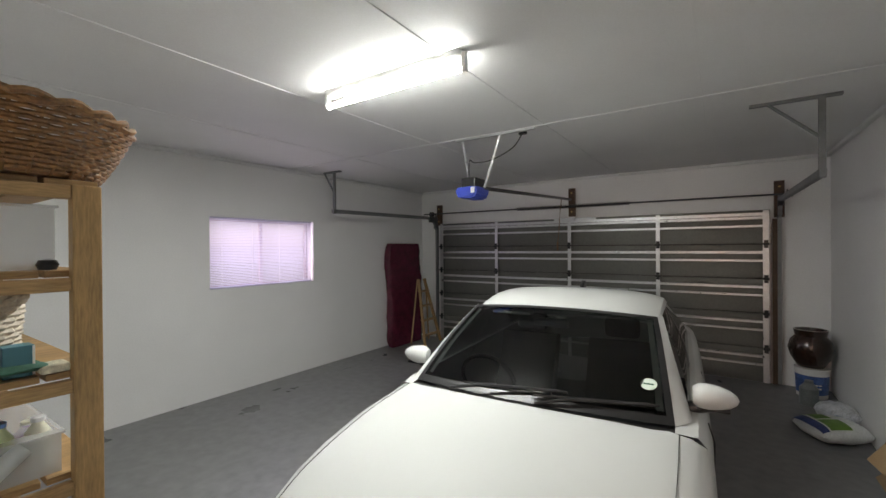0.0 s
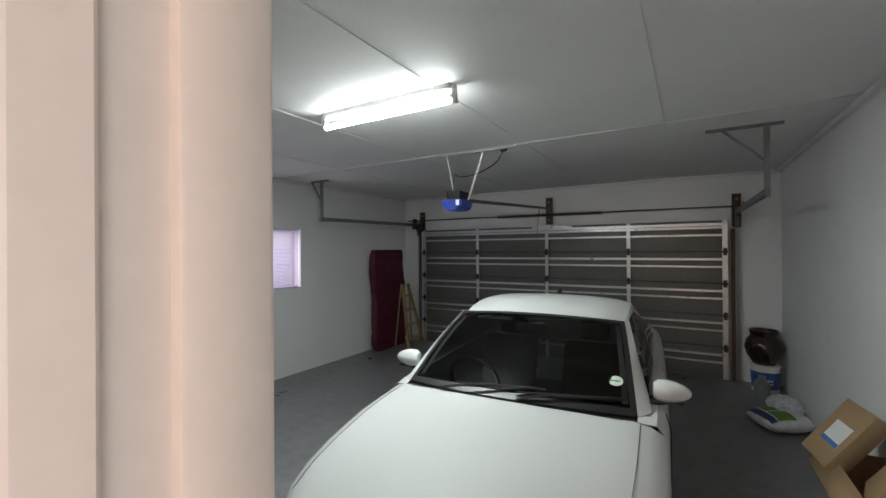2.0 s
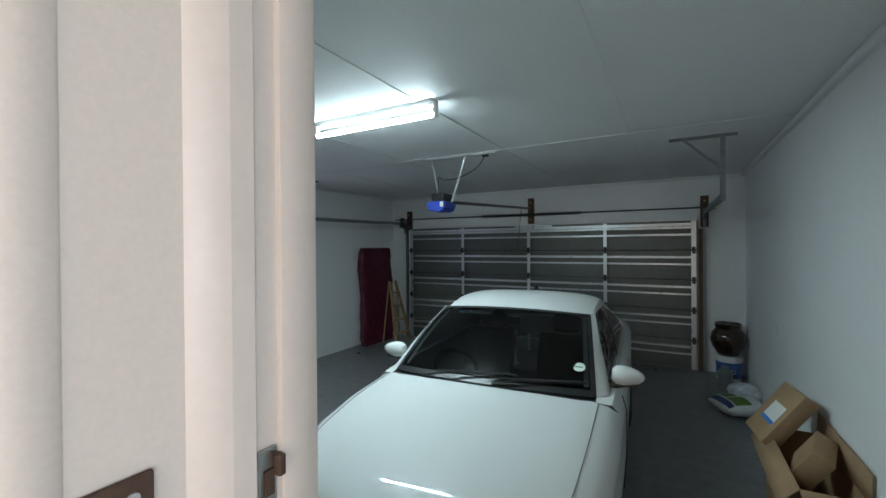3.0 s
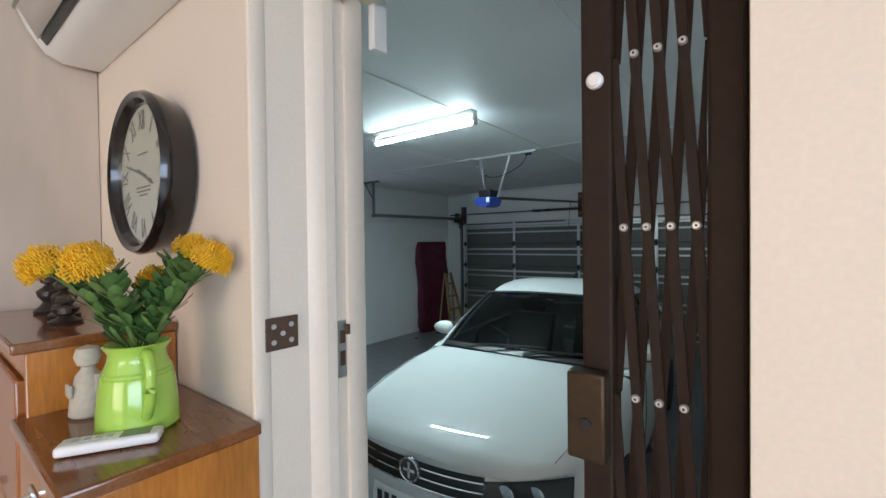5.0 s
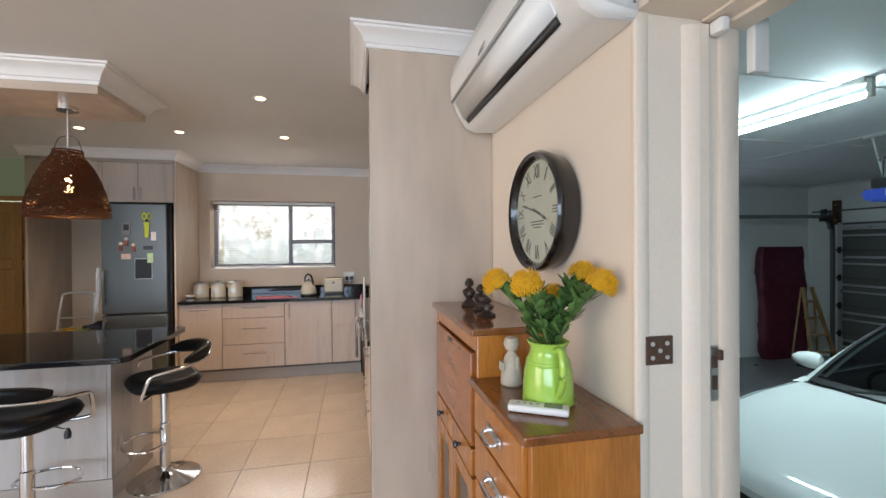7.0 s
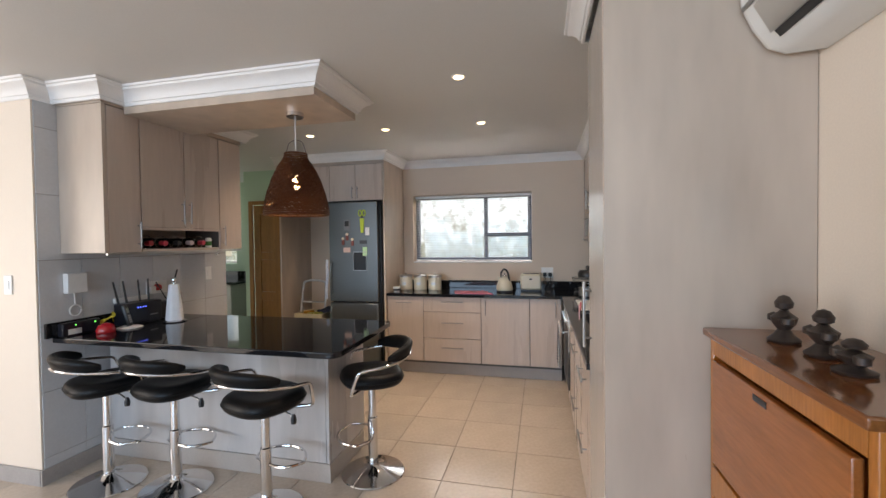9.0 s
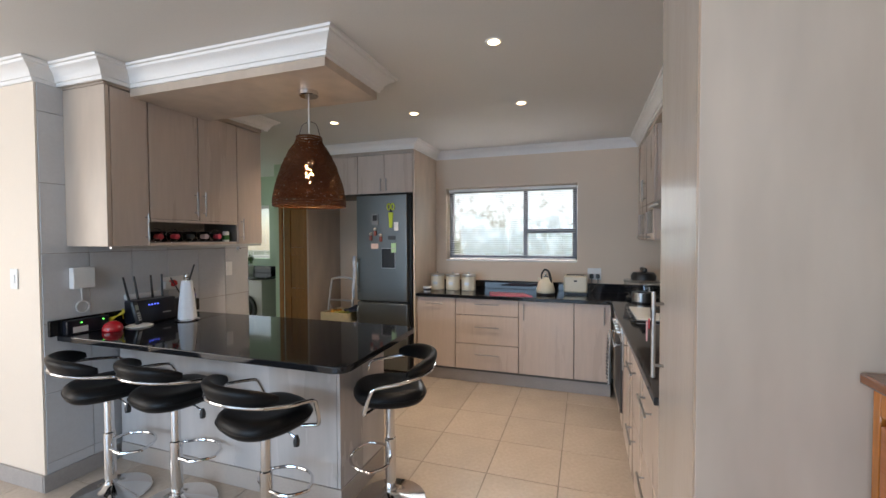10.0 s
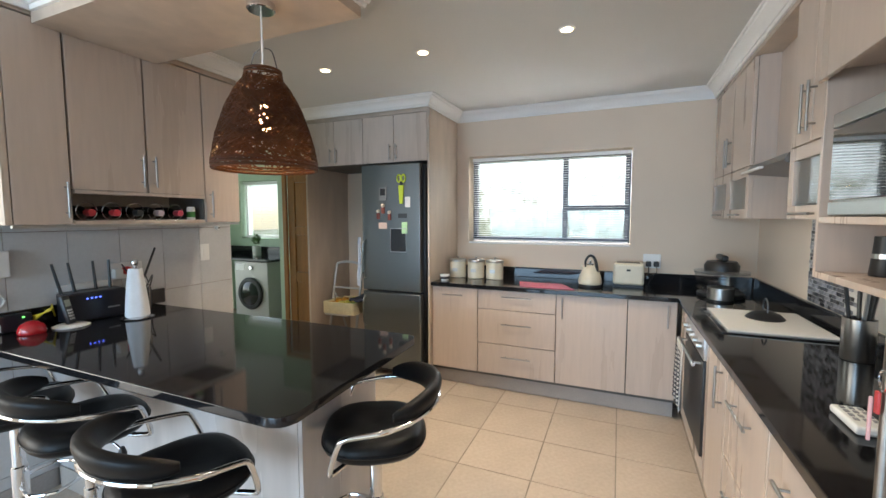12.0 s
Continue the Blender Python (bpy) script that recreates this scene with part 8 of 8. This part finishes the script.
box(bm, -1.529, -1.517, -6.9, -4.10, 0.0, 0.10, 0.002)
box(bm, -1.93, -1.517, -4.0935, -4.082, 0.0, 0.10, 0.002)
setting("baseboard", bm, mat("grey_skirting", (0.36, 0.33, 0.31), 0.4, spots=0.1, scale=8), "grey laminate skirting board")

# ---- laundry ----
ld_c = thing("laundry_counter", "black granite counter over the washing machine", "worktop", (-5.15, -6.2, 0.88))
part("slab", box(B(), -5.495, -4.82, -7.09, -5.46, 0.88, 0.91, 0.004), M_granite, ld_c)
part("upstand", box(B(), -5.495, -5.475, -7.09, -5.46, 0.911, 1.02, 0.003), M_granite, ld_c)
wm = thing("washing_machine", "silver front-loading washing machine with a dark door", "washing machine", (-5.1, -5.88, 0))
part("case", box(B(), -5.44, -4.87, -6.19, -5.58, 0.01, 0.865, 0.012), mat("silver_enamel", (0.48, 0.46, 0.44), 0.4, 0.2, spots=0.04, scale=10), wm)
part("door_ring", lathe(B(), [(0.15, -4.869), (0.215, -4.869), (0.22, -4.85), (0.205, -4.835), (0.165, -4.835), (0.15, -4.85)], (0, -5.89, 0.43), 40, "x"), M_black, wm, "dark door ring")
part("door_glass", lathe(B(), [(0.17, -4.845), (0.14, -4.825), (0.06, -4.81), (0.0, -4.808)], (0, -5.89, 0.43), 36, "x"), mat("black_door_glass", (0.01, 0.01, 0.011), 0.08), wm, "dark bulging glass door")
part("dial", lathe(B(), [(0.028, -4.869), (0.026, -4.845), (0.0, -4.843)], (0, -5.87, 0.78), 20, "x"), M_chrome, wm)
part("drawer", box(B(), -4.872, -4.864, -6.16, -6.0, 0.74, 0.83, 0.003), M_white_pl, wm)
vs_t = thing("potted_plant", "small green plant in a pale pot", "plant", (-5.2, -6.1, 0.91))
part("pot", lathe(B(), [(0.05, 0.911), (0.055, 0.915), (0.06, 1.05), (0.055, 1.052), (0.0, 1.03)], (-5.2, -6.12, 0), 22), M_white_pl, vs_t)
bm = B()
rnd = random.Random(4)
for k in range(90):
    a, h = rnd.uniform(0, 6.283), rnd.uniform(0.02, 0.2)
    o = Vector((-5.2, -6.12, 1.04 + h * 0.5))
    d = Vector((math.cos(a) * rnd.uniform(0.3, 1), math.sin(a) * rnd.uniform(0.3, 1), rnd.uniform(0.2, 1))).normalized()
    s = d.cross(Vector((0, 0, 1))).normalized()
    p = o + d * rnd.uniform(0.02, 0.07)
    grid(bm, [[p - s * 0.004, p + s * 0.004], [p + d * 0.03 - s * 0.012, p + d * 0.03 + s * 0.012], [p + d * 0.055 - s * 0.002, p + d * 0.055 + s * 0.002]])
part("leaves", bm, M_leaf, vs_t, "", "stuff")
M_door = mat("varnished_pine_door", (0.36, 0.15, 0.035), 0.3, spots=0.25, scale=3, fine=30, stretch=(5, 5, 0.5), coat=0.2)
wd = thing("door_2", "closed varnished pine door with raised panels", "door", (-4.68, -4.63, 0), kind="structure")
bm = B()
for y0, y1 in ((-5.0, -4.90), (-4.68, -4.59), (-4.36, -4.26)):
    box(bm, -4.70, -4.662, y0, y1, 0.01, 2.0, 0.003)
for z0, z1 in ((0.01, 0.20), (0.68, 0.80), (1.25, 1.35), (1.88, 2.0)):
    for y0, y1 in ((-4.899, -4.681), (-4.589, -4.361)):
        box(bm, -4.699, -4.663, y0, y1, z0, z1, 0.003)
part("stiles", bm, M_door, wd)
for z0, z1 in ((0.20, 0.68), (0.80, 1.25), (1.35, 1.88)):
    for y0, y1 in ((-4.899, -4.681), (-4.589, -4.361)):
        part("panel", box(B(), -4.69, -4.674, y0, y1, z0, z1, 0.006), M_door, wd)
bm = B()
box(bm, -4.66, -4.63, -5.06, -5.005, 0.0, 2.06, 0.003)
box(bm, -4.66, -4.63, -5.004, -4.25, 2.005, 2.06, 0.003)
part("door_frame", bm, M_door, wd)

# ---- tiles, last ----
ft_me = mesh_of("floor_tile", box(B(), -0.2145, 0.2145, -0.2145, 0.2145, -0.006, 0.0, 0.0012, 1), M_tile)
far = B()
for i in range(-7, 19):
    for j in range(-14, 5):
        cx, cy = -2.969 + P * (i + 0.5), -1.707 + P * (j + 0.5)
        if not (-5.6 < cx < 4.9 and -7.0 < cy < -0.1):
            continue
        if -4.75 < cx < 0.8 and -4.6 < cy:
            share("floor_tile", ft_me, Matrix.Translation((cx, cy, 0.0)), floor)
        else:
            box(far, cx - 0.2145, cx + 0.2145, cy - 0.2145, cy + 0.2145, -0.006, 0.0)
part("floor_tile_field", far, M_tile, floor, "", "stuff")
xs = [-1.54, -1.785, -2.045, -2.305, -2.565, -2.825, -3.09]
zs = [0.0, 0.16, 0.57, 0.98, 1.39, 1.80, 2.21, 2.475]
for a, b in zip(xs, xs[1:]):
    for c, d in zip(zs, zs[1:]):
        part("wall_tile", box(B(), b + 0.0015, a - 0.0015, -4.1005, -4.0945, c + 0.0015, d - 0.0015, 0.001, 1), M_wtile, tile_wall)
